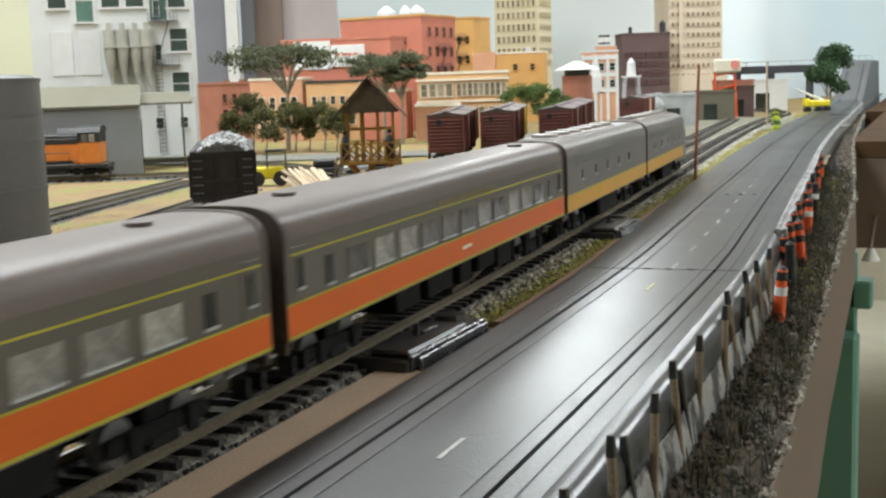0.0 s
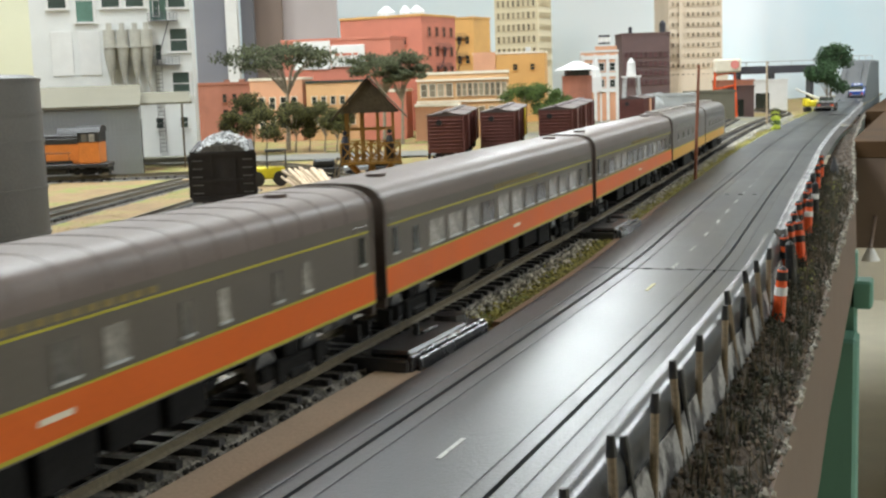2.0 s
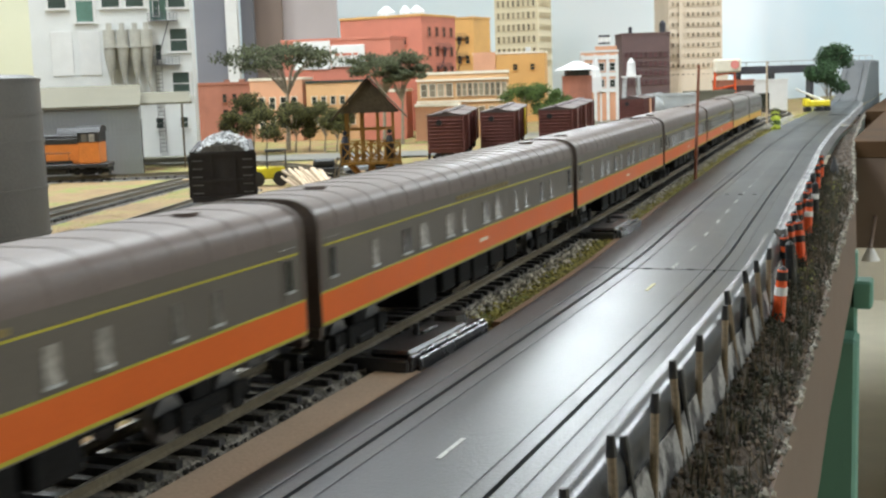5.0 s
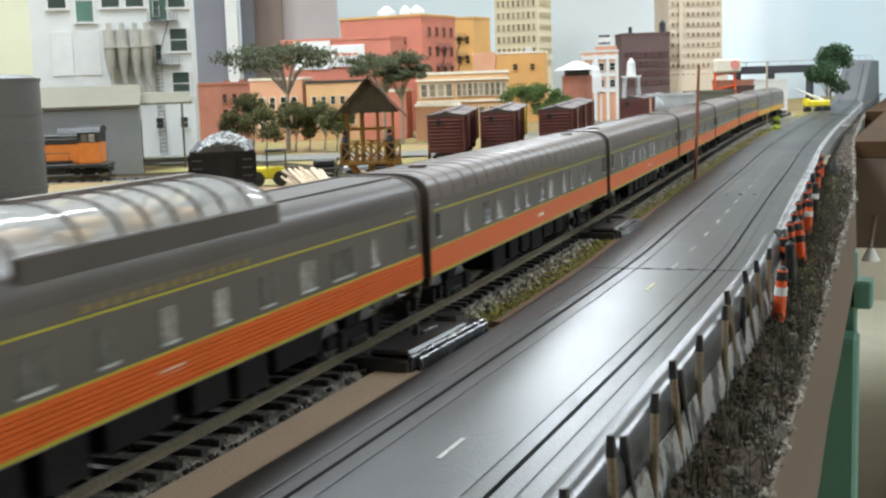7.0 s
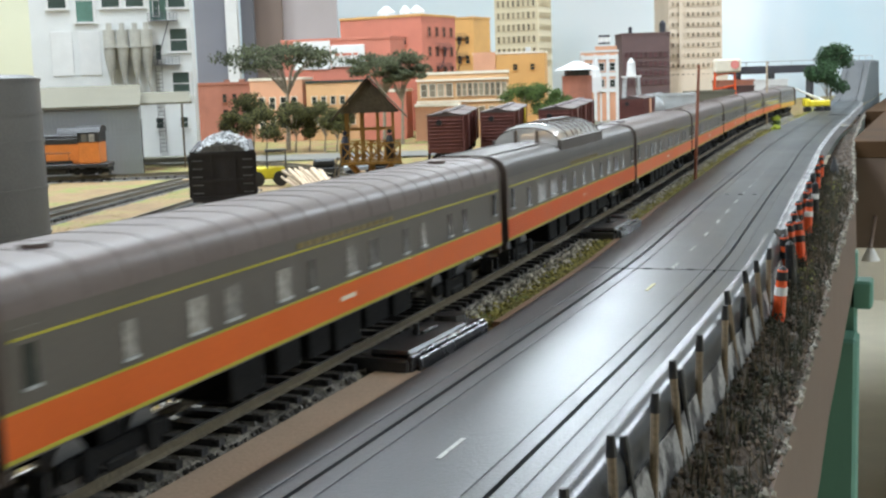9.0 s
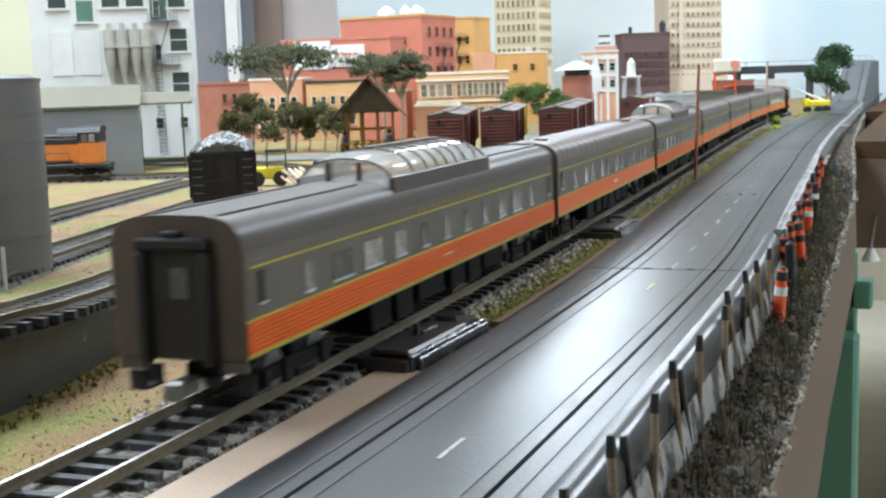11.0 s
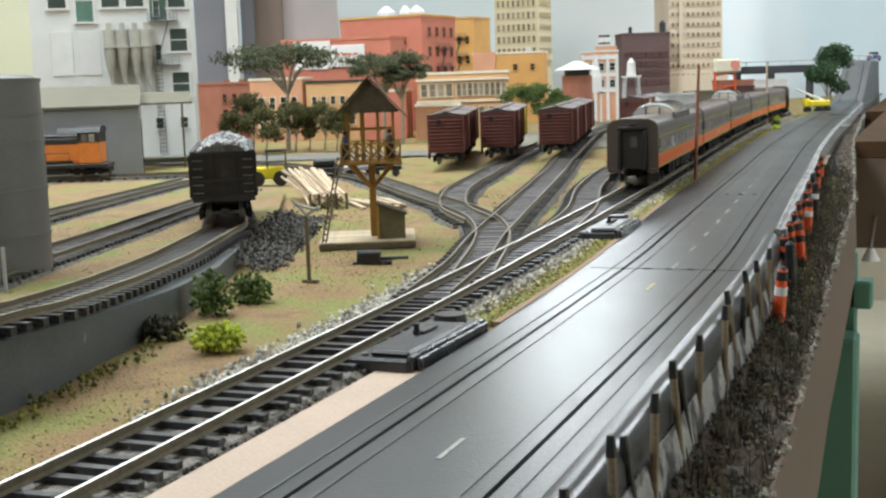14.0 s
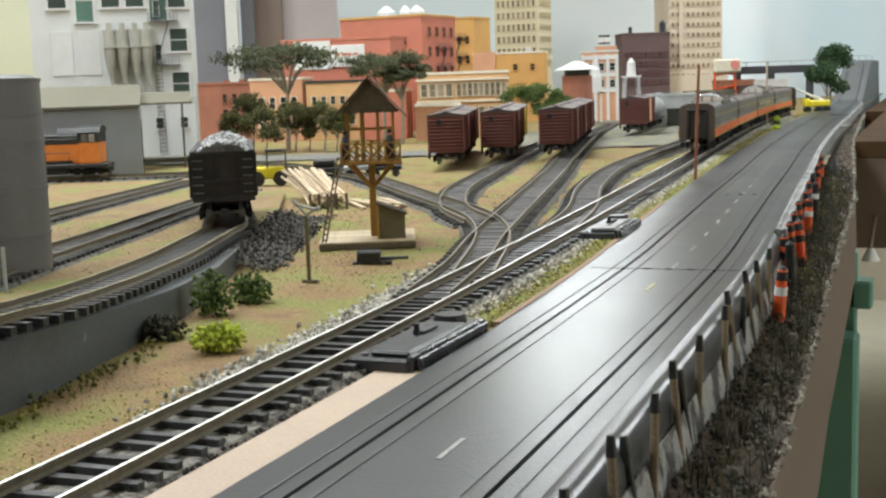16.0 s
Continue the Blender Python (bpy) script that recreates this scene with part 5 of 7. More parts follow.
def watchtower():
    t = thing("watchtower", "ochre wooden watchman's tower with shingled gable roof", "tower", at(-0.0362, 0.647, GROUND, 2))
    part("base", boxes((-0.028, 0.0215, -0.026, 0.026, 0.0, 0.0032), bevel=0.0004), M_WOODD, t, "dark timber base")
    plank = mesh_of("deck_plank", boxes((-0.028, 0.0215, -0.0014, 0.0014, 0.0032, 0.0037)), M_WOODP)
    for i in range(17):
        part("deck_plank", plank, None, t, m=pose(0, -0.0245 + i * 0.00305, 0))
    part("mast", boxes((-0.0018, 0.0018, -0.0018, 0.0018, 0.0035, 0.044), bevel=0.0003), M_WOODY, t)
    for sx in (-1, 1):
        for sy in (-1, 1):
            part("brace", rod(bmesh.new(), (0, 0, 0.029), (sx * 0.0115, sy * 0.0115, 0.0425), 0.0011, 6), M_WOODY, t)
    part("platform", boxes((-0.0158, 0.0158, -0.0158, 0.0158, 0.0425, 0.0440), bevel=0.0002), M_WOODY, t)
    # railing of crossed panels
    for turn in (0, 90, 180, 270):
        r = part("railing", boxes((-0.0155, 0.0155, -0.0155, -0.0148, 0.0530, 0.0538), (-0.0155, 0.0155, -0.0155, -0.0148, 0.0445, 0.0452)), M_WOODY, t, m=pose(0, 0, 0, 0, 0, turn))
        for x in (-0.0152, -0.0076, 0.0, 0.0076, 0.0152):
            part("baluster", boxes((x - 0.0005, x + 0.0005, -0.0156, -0.0147, 0.044, 0.0538)), M_WOODY, r)
        for i in range(4):
            x = -0.0152 + i * 0.0076
            bm = bmesh.new()
            rod(bm, (x, -0.0152, 0.0450), (x + 0.0076, -0.0152, 0.0532), 0.0004, 4)
            rod(bm, (x + 0.0076, -0.0152, 0.0450), (x, -0.0152, 0.0532), 0.0004, 4)
            part("cross_brace", bm, M_WOODY, r)
    for x in (-0.012, -0.004, 0.004, 0.012):
        for y in (-0.012, 0.012):
            part("roof_post", boxes((x - 0.0007, x + 0.0007, y - 0.0007, y + 0.0007, 0.044, 0.069)), M_WOODY, t)
    for y in (-0.004, 0.004):
        for x in (-0.012, 0.012):
            part("roof_post", boxes((x - 0.0007, x + 0.0007, y - 0.0007, y + 0.0007, 0.044, 0.069)), M_WOODY, t)
    part("window_rail", boxes((-0.012, 0.012, -0.0124, -0.0116, 0.0600, 0.0608), (-0.012, 0.012, 0.0116, 0.0124, 0.0600, 0.0608)), M_WOODY, t)
    # gable roof, shingle courses
    for sx in (-1, 1):
        for k in range(7):
            f0, f1 = k / 7, (k + 1) / 7 + 0.03
            x0, x1 = 0.0196 * (1 - f0), 0.0196 * (1 - f1)
            z0, z1 = 0.0660 + 0.0215 * f0, 0.0660 + 0.0215 * f1
            bm = bmesh.new()
            extrude(bm, [(sx * x0, z0 + 0.0006), (sx * x1, z1 + 0.0003), (sx * x1, z1 - 0.0005), (sx * x0, z0 - 0.0002)], -0.0175, 0.0175)
            part("shingle_course", bm, M_WOODD, t)
    for y in (-0.0145, 0.0145):
        part("gable", extrude(bmesh.new(), [(-0.0155, 0.069), (0.0155, 0.069), (0, 0.0862)], y - 0.0005, y + 0.0005), M_WOODD, t, "dark weathered gable")
    part("ridge", boxes((-0.0008, 0.0008, -0.0178, 0.0178, 0.0868, 0.0880)), M_WOODD, t)
    # leaning ladder
    ld = part("ladder", rod(rod(bmesh.new(), (-0.0265, -0.022, 0.0035), (-0.0170, -0.016, 0.047), 0.0005, 5), (-0.0245, -0.0235, 0.0035), (-0.0150, -0.0175, 0.047), 0.0005, 5), M_WOODD, t)
    for i in range(15):
        f = (i + 0.5) / 15
        a = Vector((-0.0265, -0.022, 0.0035)).lerp(Vector((-0.0170, -0.016, 0.047)), f)
        b = Vector((-0.0245, -0.0235, 0.0035)).lerp(Vector((-0.0150, -0.0175, 0.047)), f)
        part("rung", rod(bmesh.new(), a, b, 0.0004, 5), M_WOODD, ld)
    # lean-to shack under the tower
    bm = bmesh.new()
    extrude(bm, [(0.0025, 0.0037), (0.0165, 0.0037), (0.0165, 0.0165), (0.0025, 0.0215)], -0.016, -0.004)
    sh = part("shack", bm, M_SHACK, t, "small olive lean-to shack")
    part("shack_roof", extrude(bmesh.new(), [(0.0015, 0.0219), (0.0175, 0.0161), (0.0175, 0.0170), (0.0015, 0.0228)], -0.0172, -0.003), M_WOODD, sh)
    part("shack_post", rod(bmesh.new(), (0.0025, -0.0165, 0.0037), (0.0025, -0.0165, 0.022), 0.0006, 6), M_WOODY, sh)
    # two standing figurines, plain painted shapes
    for x, y, c in ((-0.0130, -0.0133, M_NAVY), (0.0100, -0.0133, M_BLACK)):
        bm = bmesh.new()
        rod(bm, (0, 0, 0), (0, 0, 0.0095), 0.0017, 8, 0.0021)
        rod(bm, (0, 0, 0.0095), (0, 0, 0.0135), 0.0023, 8, 0.0012)
        bmesh.ops.create_icosphere(bm, subdivisions=1, radius=0.0014, matrix=Matrix.Translation((0, 0, 0.0150)))
        m = t.matrix_basis @ pose(x, y, 0.0440)
        solid("figurine", bm, c, "tiny dark painted figurine standing on the tower", "figurine", m=m)


def box_truck(t, y):
    truck(t, y, 2)


def boxcar(m, label, length=0.150, material=None, door=None):
    material = material or M_BOX
    t = thing("boxcar", label, "boxcar", m, group="boxcars in the yard")
    h = length / 2
    part("body", boxes((-0.0172, 0.0172, -h, h, 0.0115, 0.0462), bevel=0.0004), material, t)
    part("roof", extrude(bmesh.new(), [(-0.0178, 0.0462), (0.0178, 0.0462), (0.0178, 0.0472), (0, 0.0498), (-0.0178, 0.0472)], -h - 0.0006, h + 0.0006), M_BOXROOF, t)
    part("running_board", boxes((-0.0035, 0.0035, -h - 0.002, h + 0.002, 0.0500, 0.0508)), M_BOXROOF, t)
    rib = mesh_of("end_rib", boxes((-0.0160, 0.0160, -0.0009, 0.0009, 0, 0.0013), bevel=0.0004), material)
    for s in (-1, 1):
        for i in range(9):
            part("end_rib", rib, None, t, m=pose(0, s * (h + 0.0004), 0.0150 + i * 0.0033))
        part("coupler", boxes((-0.002, 0.002, s * h, s * (h + 0.005), 0.006, 0.0095), bevel=0.0004), M_BLACK, t)
        ld = part("ladder", boxes((0.0128, 0.0132, s * (h + 0.0012), s * (h + 0.0016), 0.012, 0.047), (0.0162, 0.0166, s * (h + 0.0012), s * (h + 0.0016), 0.012, 0.047)), material, t)
        for i in range(7):
            part("rung", boxes((0.0128, 0.0166, s * (h + 0.0012), s * (h + 0.0018), 0.0145 + i * 0.0045, 0.0149 + i * 0.0045)), material, ld)
        part("brake_wheel" if s < 0 else "end_sill", rod(bmesh.new(), (-0.006, s * (h + 0.001), 0.040), (-0.006, s * (h + 0.0022), 0.040), 0.0028, 12) if s < 0 else boxes((-0.0172, 0.0172, h, h + 0.0008, 0.0110, 0.0135)), M_BLACK if s < 0 else material, t)
    post = mesh_of("side_rib", boxes((-0.0177, 0.0177, -0.0004, 0.0004, 0.0120, 0.0460)), material)
    k = -h + 0.006
    while k < h - 0.004:
        part("side_rib", post, None, t, m=pose(0, k, 0))
        k += 0.0095
    for sx in (-1, 1):
        part("door", boxes((sx * 0.0170, sx * 0.0184, -0.013, 0.013, 0.0125, 0.0455), bevel=0.0003), door or material, t)
        part("door_track", boxes((sx * 0.0170, sx * 0.0188, -0.03, 0.03, 0.0455, 0.0462)), M_BOXROOF, t)
        part("sill_step", boxes((sx * 0.0150, sx * 0.0172, -h + 0.001, -h + 0.006, 0.006, 0.0068), (sx * 0.0150, sx * 0.0172, -h + 0.001, -h + 0.0016, 0.006, 0.0116)), M_BLACK, t)
    part("underframe", boxes((-0.006, 0.006, -h + 0.01, h - 0.01, 0.0075, 0.0118)), M_BLACK, t)
    for s in (-1, 1):
        truck(t, s * (h - 0.027), 2)
    return t


def yard_cars():
    def along(p0, p1, gap, z, specs):
        a, b = Vector(p0), Vector(p1)
        d = (b - a).normalized()
        turn = math.degrees(math.atan2(d.y, d.x)) - 90
        s = 0.0
        for fn, length, args in specs:
            c = a + d * (s + length / 2)
            fn(pose(c.x, c.y, z, 0, 0, turn), *args)
            s += length + gap
    red = "weathered oxide red boxcar in the yard"
    along((-0.426, 1.075), (-0.639, 1.75), 0.012, 0.0, [(boxcar, 0.15, (red,)), (boxcar, 0.15, (red,))])
    along((-0.404, 1.16), (-0.568, 1.75), 0.012, 0.0, [(boxcar, 0.15, (red,)), (boxcar, 0.15, ("brown boxcar with a bright yellow door", 0.15, M_BOX, M_SIGNAL))])
    along((-0.357, 1.205), (-0.473, 1.75), 0.012, 0.0, [(boxcar, 0.15, (red,)), (boxcar, 0.15, (red,)), (boxcar, 0.15, (red,))])
    along((-0.388, 1.68), (-0.455, 2.3), 0.012, 0.0, [(boxcar, 0.15, ("brown boxcar with an orange door", 0.15, M_BOX, M_PEACH)), (tank_car, 0.13, ()), (tank_car, 0.13, ())])
    hopper()
    switcher()


def tank_car(m):
    t = thing("tank_car", "dull silver and black tank car in the yard", "tank car", m, group="tank cars in the yard")
    bm = bmesh.new()
    rod(bm, (0, -0.06, 0.029), (0, 0.06, 0.029), 0.0155, 20)
    part("tank", bm, M_SILVER, t, smooth=True)
    for s in (-1, 1):
        part("tank_end", rod(bmesh.new(), (0, s * 0.06, 0.029), (0, s * 0.065, 0.029), 0.0155, 20, 0.009), M_SILVER, t, smooth=True)
        truck(t, s * 0.043, 2)
    part("dome", rod(bmesh.new(), (0, 0, 0.040), (0, 0, 0.0495), 0.007, 16, 0.0065), M_SILVER, t)
    part("walkway", boxes((-0.0165, 0.0165, -0.066, 0.066, 0.0105, 0.0125)), M_BLACK, t)
    for k in (-0.03, 0.0, 0.03):
        part("band", rod(bmesh.new(), (0, k - 0.0008, 0.029), (0, k + 0.0008, 0.029), 0.0158, 20), M_BLACK, t)


def hopper():
    t = thing("hopper_car", "black open hopper car heaped with pale crushed load", "hopper car", pose(-0.3790, 0.609, 0.0072, 0, 0, 31))
    h = 0.072
    part("floor", boxes((-0.0148, 0.0148, -h, h, 0.0135, 0.0150)), M_HOPPER, t)
    for s in (-1, 1):
        part("side", boxes((s * 0.0148, s * 0.0160, -h, h, 0.0140, 0.0375)), M_HOPPER, t)
        part("top_chord", boxes((s * 0.0144, s * 0.0166, -h, h, 0.0372, 0.0388)), M_HOPPER, t)
        part("end", boxes((-0.0148, 0.0148, s * (h - 0.0012), s * h, 0.0140, 0.0370)), M_HOPPER, t)
        part("end_chord", boxes((-0.0166, 0.0166, s * (h - 0.0015), s * (h + 0.0008), 0.0366, 0.0384)), M_HOPPER, t)
        part("end_beam", boxes((-0.0160, 0.0160, s * h, s * (h + 0.0010), 0.0225, 0.0240)), M_HOPPER, t)
        part("end_sill", boxes((-0.0160, 0.0160, s * h, s * (h + 0.0018), 0.0125, 0.0155)), M_HOPPER, t)
        for x in (-0.0168, -0.006, 0.006, 0.0168):
            part("end_post", boxes((x - 0.0006, x + 0.0006, s * h, s * (h + 0.0012), 0.0150, 0.0370)), M_HOPPER, t)
        for x in (-0.0128, 0.0128):
            for i in range(5):
                part("rung", boxes((x - 0.0026, x + 0.0026, s * (h + 0.0012), s * (h + 0.0017), 0.0170 + i * 0.0042, 0.0175 + i * 0.0042)), M_STEEL, t)
        part("coupler", boxes((-0.002, 0.002, s * h, s * (h + 0.006), 0.0055, 0.0090), bevel=0.0004), M_BLACK, t)
        part("bolster", boxes((-0.006, 0.006, s * 0.046 - 0.006, s * 0.046 + 0.006, 0.0090, 0.0136)), M_HOPPER, t)
        truck(t, s * 0.046, 2)
        for i in range(9):
            y = -h + 0.008 + i * 0.016
            part("side_rib", boxes((s * 0.0160, s * 0.0170, y - 0.0006, y + 0.0006, 0.0140, 0.0375)), M_HOPPER, t)
    part("hopper_chute", extrude(bmesh.new(), [(-0.012, 0.0035), (0.012, 0.0035), (0.015, 0.0136), (-0.015, 0.0136)], -0.02, 0.02), M_HOPPER, t)
    rng = random.Random(8)
    vs = []
    for _ in range(2200):
        x, y = rng.uniform(-0.0146, 0.0146), rng.uniform(-h + 0.002, h - 0.002)
        top = 0.0365 + 0.0085 * (1 - (abs(x) / 0.0148) ** 2) * (0.75 + 0.35 * noise.noise(Vector((x * 60, y * 40, 2))))
        vs.append((x, y, top - 0.001 * rng.random()))
    ob = pebbles("load", vs, 0.0014, M_COAL, rng, "heap of pale grey crushed stone", "load")
    ob.parent = t
    del ob["category"]
    bm = bmesh.new()
    extrude(bm, [(-0.0147, 0.0150), (0.0147, 0.0150), (0.0146, 0.0362), (0.008, 0.0415), (-0.008, 0.0415), (-0.0146, 0.0362)], -h + 0.0013, h - 0.0013)
    part("load_bed", bm, M_CINDERBED, t)


def switcher():
    t = thing("switcher_locomotive", "orange and black yard switcher locomotive", "locomotive", pose(-0.787, 0.962, -0.001, 0, 0, -64.5))
    part("frame", boxes((-0.0165, 0.0165, -0.052, 0.052, 0.0085, 0.0125), bevel=0.0005), M_BLACK, t)
    part("hood", boxes((-0.0105, 0.0105, -0.046, 0.025, 0.0125, 0.037), bevel=0.001), M_LOCO, t, "orange hood")
    part("hood_top", boxes((-0.0100, 0.0100, -0.045, 0.025, 0.037, 0.0405), bevel=0.001), M_BLACK, t)
    part("cab", boxes((-0.0160, 0.0160, 0.025, 0.045, 0.0125, 0.0430), bevel=0.001), M_LOCO, t)
    part("cab_upper", boxes((-0.0163, 0.0163, 0.0247, 0.0453, 0.0325, 0.0426), bevel=0.0006), M_BLACK, t, "black upper cab band")
    part("hood_band", boxes((-0.0107, 0.0107, -0.0462, 0.0246, 0.0310, 0.0372), bevel=0.0006), M_BLACK, t, "black upper hood band")
    cr = bmesh.new()
    extrude(cr, [(-0.0168, 0.0425), (0.0168, 0.0425), (0.013, 0.0470), (0.0, 0.0490), (-0.013, 0.0470)], 0.0235, 0.0465)
    part("cab_roof", cr, M_BLACK, t)
    for x in (-0.0161, 0.0161):
        for y in (0.0315, 0.0385):
            part("cab_window", boxes((x * 1.012 - 0.0003, x * 1.012 + 0.0003, y - 0.0026, y + 0.0026, 0.0335, 0.0410)), M_PANE, t)
        part("stripe", boxes((x * 0.65 - 0.0004, x * 0.65 + 0.0004, -0.046, 0.018, 0.0128, 0.016)), M_BLACK, t)
    part("radiator", rod(bmesh.new(), (0, 0.004, 0.0375), (0, 0.022, 0.0375), 0.0095, 16), M_BLACK, t, "rounded black radiator housing")
    part("stack", rod(bmesh.new(), (0, -0.02, 0.039), (0, -0.02, 0.045), 0.003, 12), M_BLACK, t)
    rail = bmesh.new()
    for x in (-0.0158, 0.0158):
        rod(rail, (x, -0.050, 0.0235), (x, 0.018, 0.0235), 0.0004, 5)
        for y in (-0.050, -0.028, -0.006, 0.016):
            rod(rail, (x, y, 0.0125), (x, y, 0.0235), 0.0004, 5)
    part("handrail", rail, M_BLACK, t)
    part("fuel_tank", boxes((-0.013, 0.013, -0.012, 0.012, 0.003, 0.0085), bevel=0.001), M_BLACK, t)
    for s in (-1, 1):
        truck(t, s * 0.033, 2)


# ---- buildings ----
WINDOWS = {}


def window_set(w, h, frame_mat, pane_mat):
    key = (w, h, frame_mat.name, pane_mat.name)
    if key not in WINDOWS:
        f = w * 0.12
        fr = boxes((-w / 2 - f, -w / 2, -0.0022, 0.0004, -h / 2, h / 2), (w / 2, w / 2 + f, -0.0022, 0.0004, -h / 2, h / 2), (-w / 2 - f, w / 2 + f, -0.0022, 0.0004, h / 2, h / 2 + f),
                   (-w / 2 - f * 1.6, w / 2 + f * 1.6, -0.0028, 0.0004, -h / 2 - f, -h / 2), (-w / 2, w / 2, -0.0012, 0.0004, -f * 0.25, f * 0.25))
        WINDOWS[key] = (mesh_of("window", fr, frame_mat), mesh_of("pane", boxes((-w / 2, w / 2, -0.0007, 0.0004, -h / 2, h / 2)), pane_mat))
    return WINDOWS[key]


def facade(parent, wall, cols, rows, w, h, frame_mat, pane_mat, skip=()):
    """Windows on one wall. wall: pose whose x runs along the wall, -y is outward. cols, rows: centres along x and z."""
    a, b = window_set(w, h, frame_mat, pane_mat)
    for i, x in enumerate(cols):
        for j, z in enumerate(rows):
            if (i, j) in skip:
                continue
            win = part("window", a, None, parent, m=wall @ pose(x, 0, z))
            part("pane", b, None, win)


def spread(a, b, n):
    return [a + (b - a) * (i + 0.5) / n for i in range(n)]


def block(name, label, corner, turn, left, back, z1, wall_mat, trim=None, z0=GROUND, parapet=0.004, roof_mat=None, cat="building"):
    """A building whose nearest corner stands at corner; one wall runs to the left, one back."""
    t = thing(name, label, cat, at(corner[0], corner[1], z0, turn))
    h = z1 - z0
    wl = part("wall", boxes((-left, 0, 0, back, -0.004, h)), wall_mat, t)
    part("roof", boxes((-left + 0.003, -0.003, 0.003, back - 0.003, h, h + 0.0008)), roof_mat or M_ROOFTAN, t)
    c = trim or wall_mat
    for x0, x1, y0, y1 in ((-left - 0.0015, 0.0015, -0.0015, 0.003), (-left - 0.0015, 0.0015, back - 0.003, back + 0.0015), (-left - 0.0015, -left + 0.003, 0.003, back - 0.003), (-0.003, 0.0015, 0.003, back - 0.003)):
        part("parapet", boxes((x0, x1, y0, y1, h, h + parapet)), c, t)
    return t, h, wl


FRONT = lambda left: pose(-left, 0, 0)
SIDE = pose(0, 0, 0, 0, 0, 90)


def fire_escape(t, wall, x, zs, w, mat_=None):
    for z in zs:
        fe = part("fire_escape", boxes((x - w / 2, x + w / 2, -0.0075, -0.0004, z - 0.0006, z)), mat_ or M_IRON, t, m=wall)
        bm = bmesh.new()
        for zz in (0.003, 0.006, 0.009):
            rod(bm, (x - w / 2, -0.0075, z + zz), (x + w / 2, -0.0075, z + zz), 0.0003, 4)
            rod(bm, (x - w / 2, -0.0075, z + zz), (x - w / 2, -0.0004, z + zz), 0.0003, 4)
            rod(bm, (x + w / 2, -0.0075, z + zz), (x + w / 2, -0.0004, z + zz), 0.0003, 4)
        for i in range(9):
            xx = x - w / 2 + w * i / 8
            rod(bm, (xx, -0.0075, z), (xx, -0.0075, z + 0.009), 0.00025, 4)
        part("railing", bm, mat_ or M_IRON, fe)
    for za, zb in zip(zs, zs[1:]):
        bm = bmesh.new()
        rod(bm, (x - w * 0.3, -0.004, za), (x + w * 0.2, -0.004, zb), 0.0005, 4)
        rod(bm, (x - w * 0.3, -0.006, za), (x + w * 0.2, -0.006, zb), 0.0005, 4)
        part("stair", bm, mat_ or M_IRON, t, m=wall)


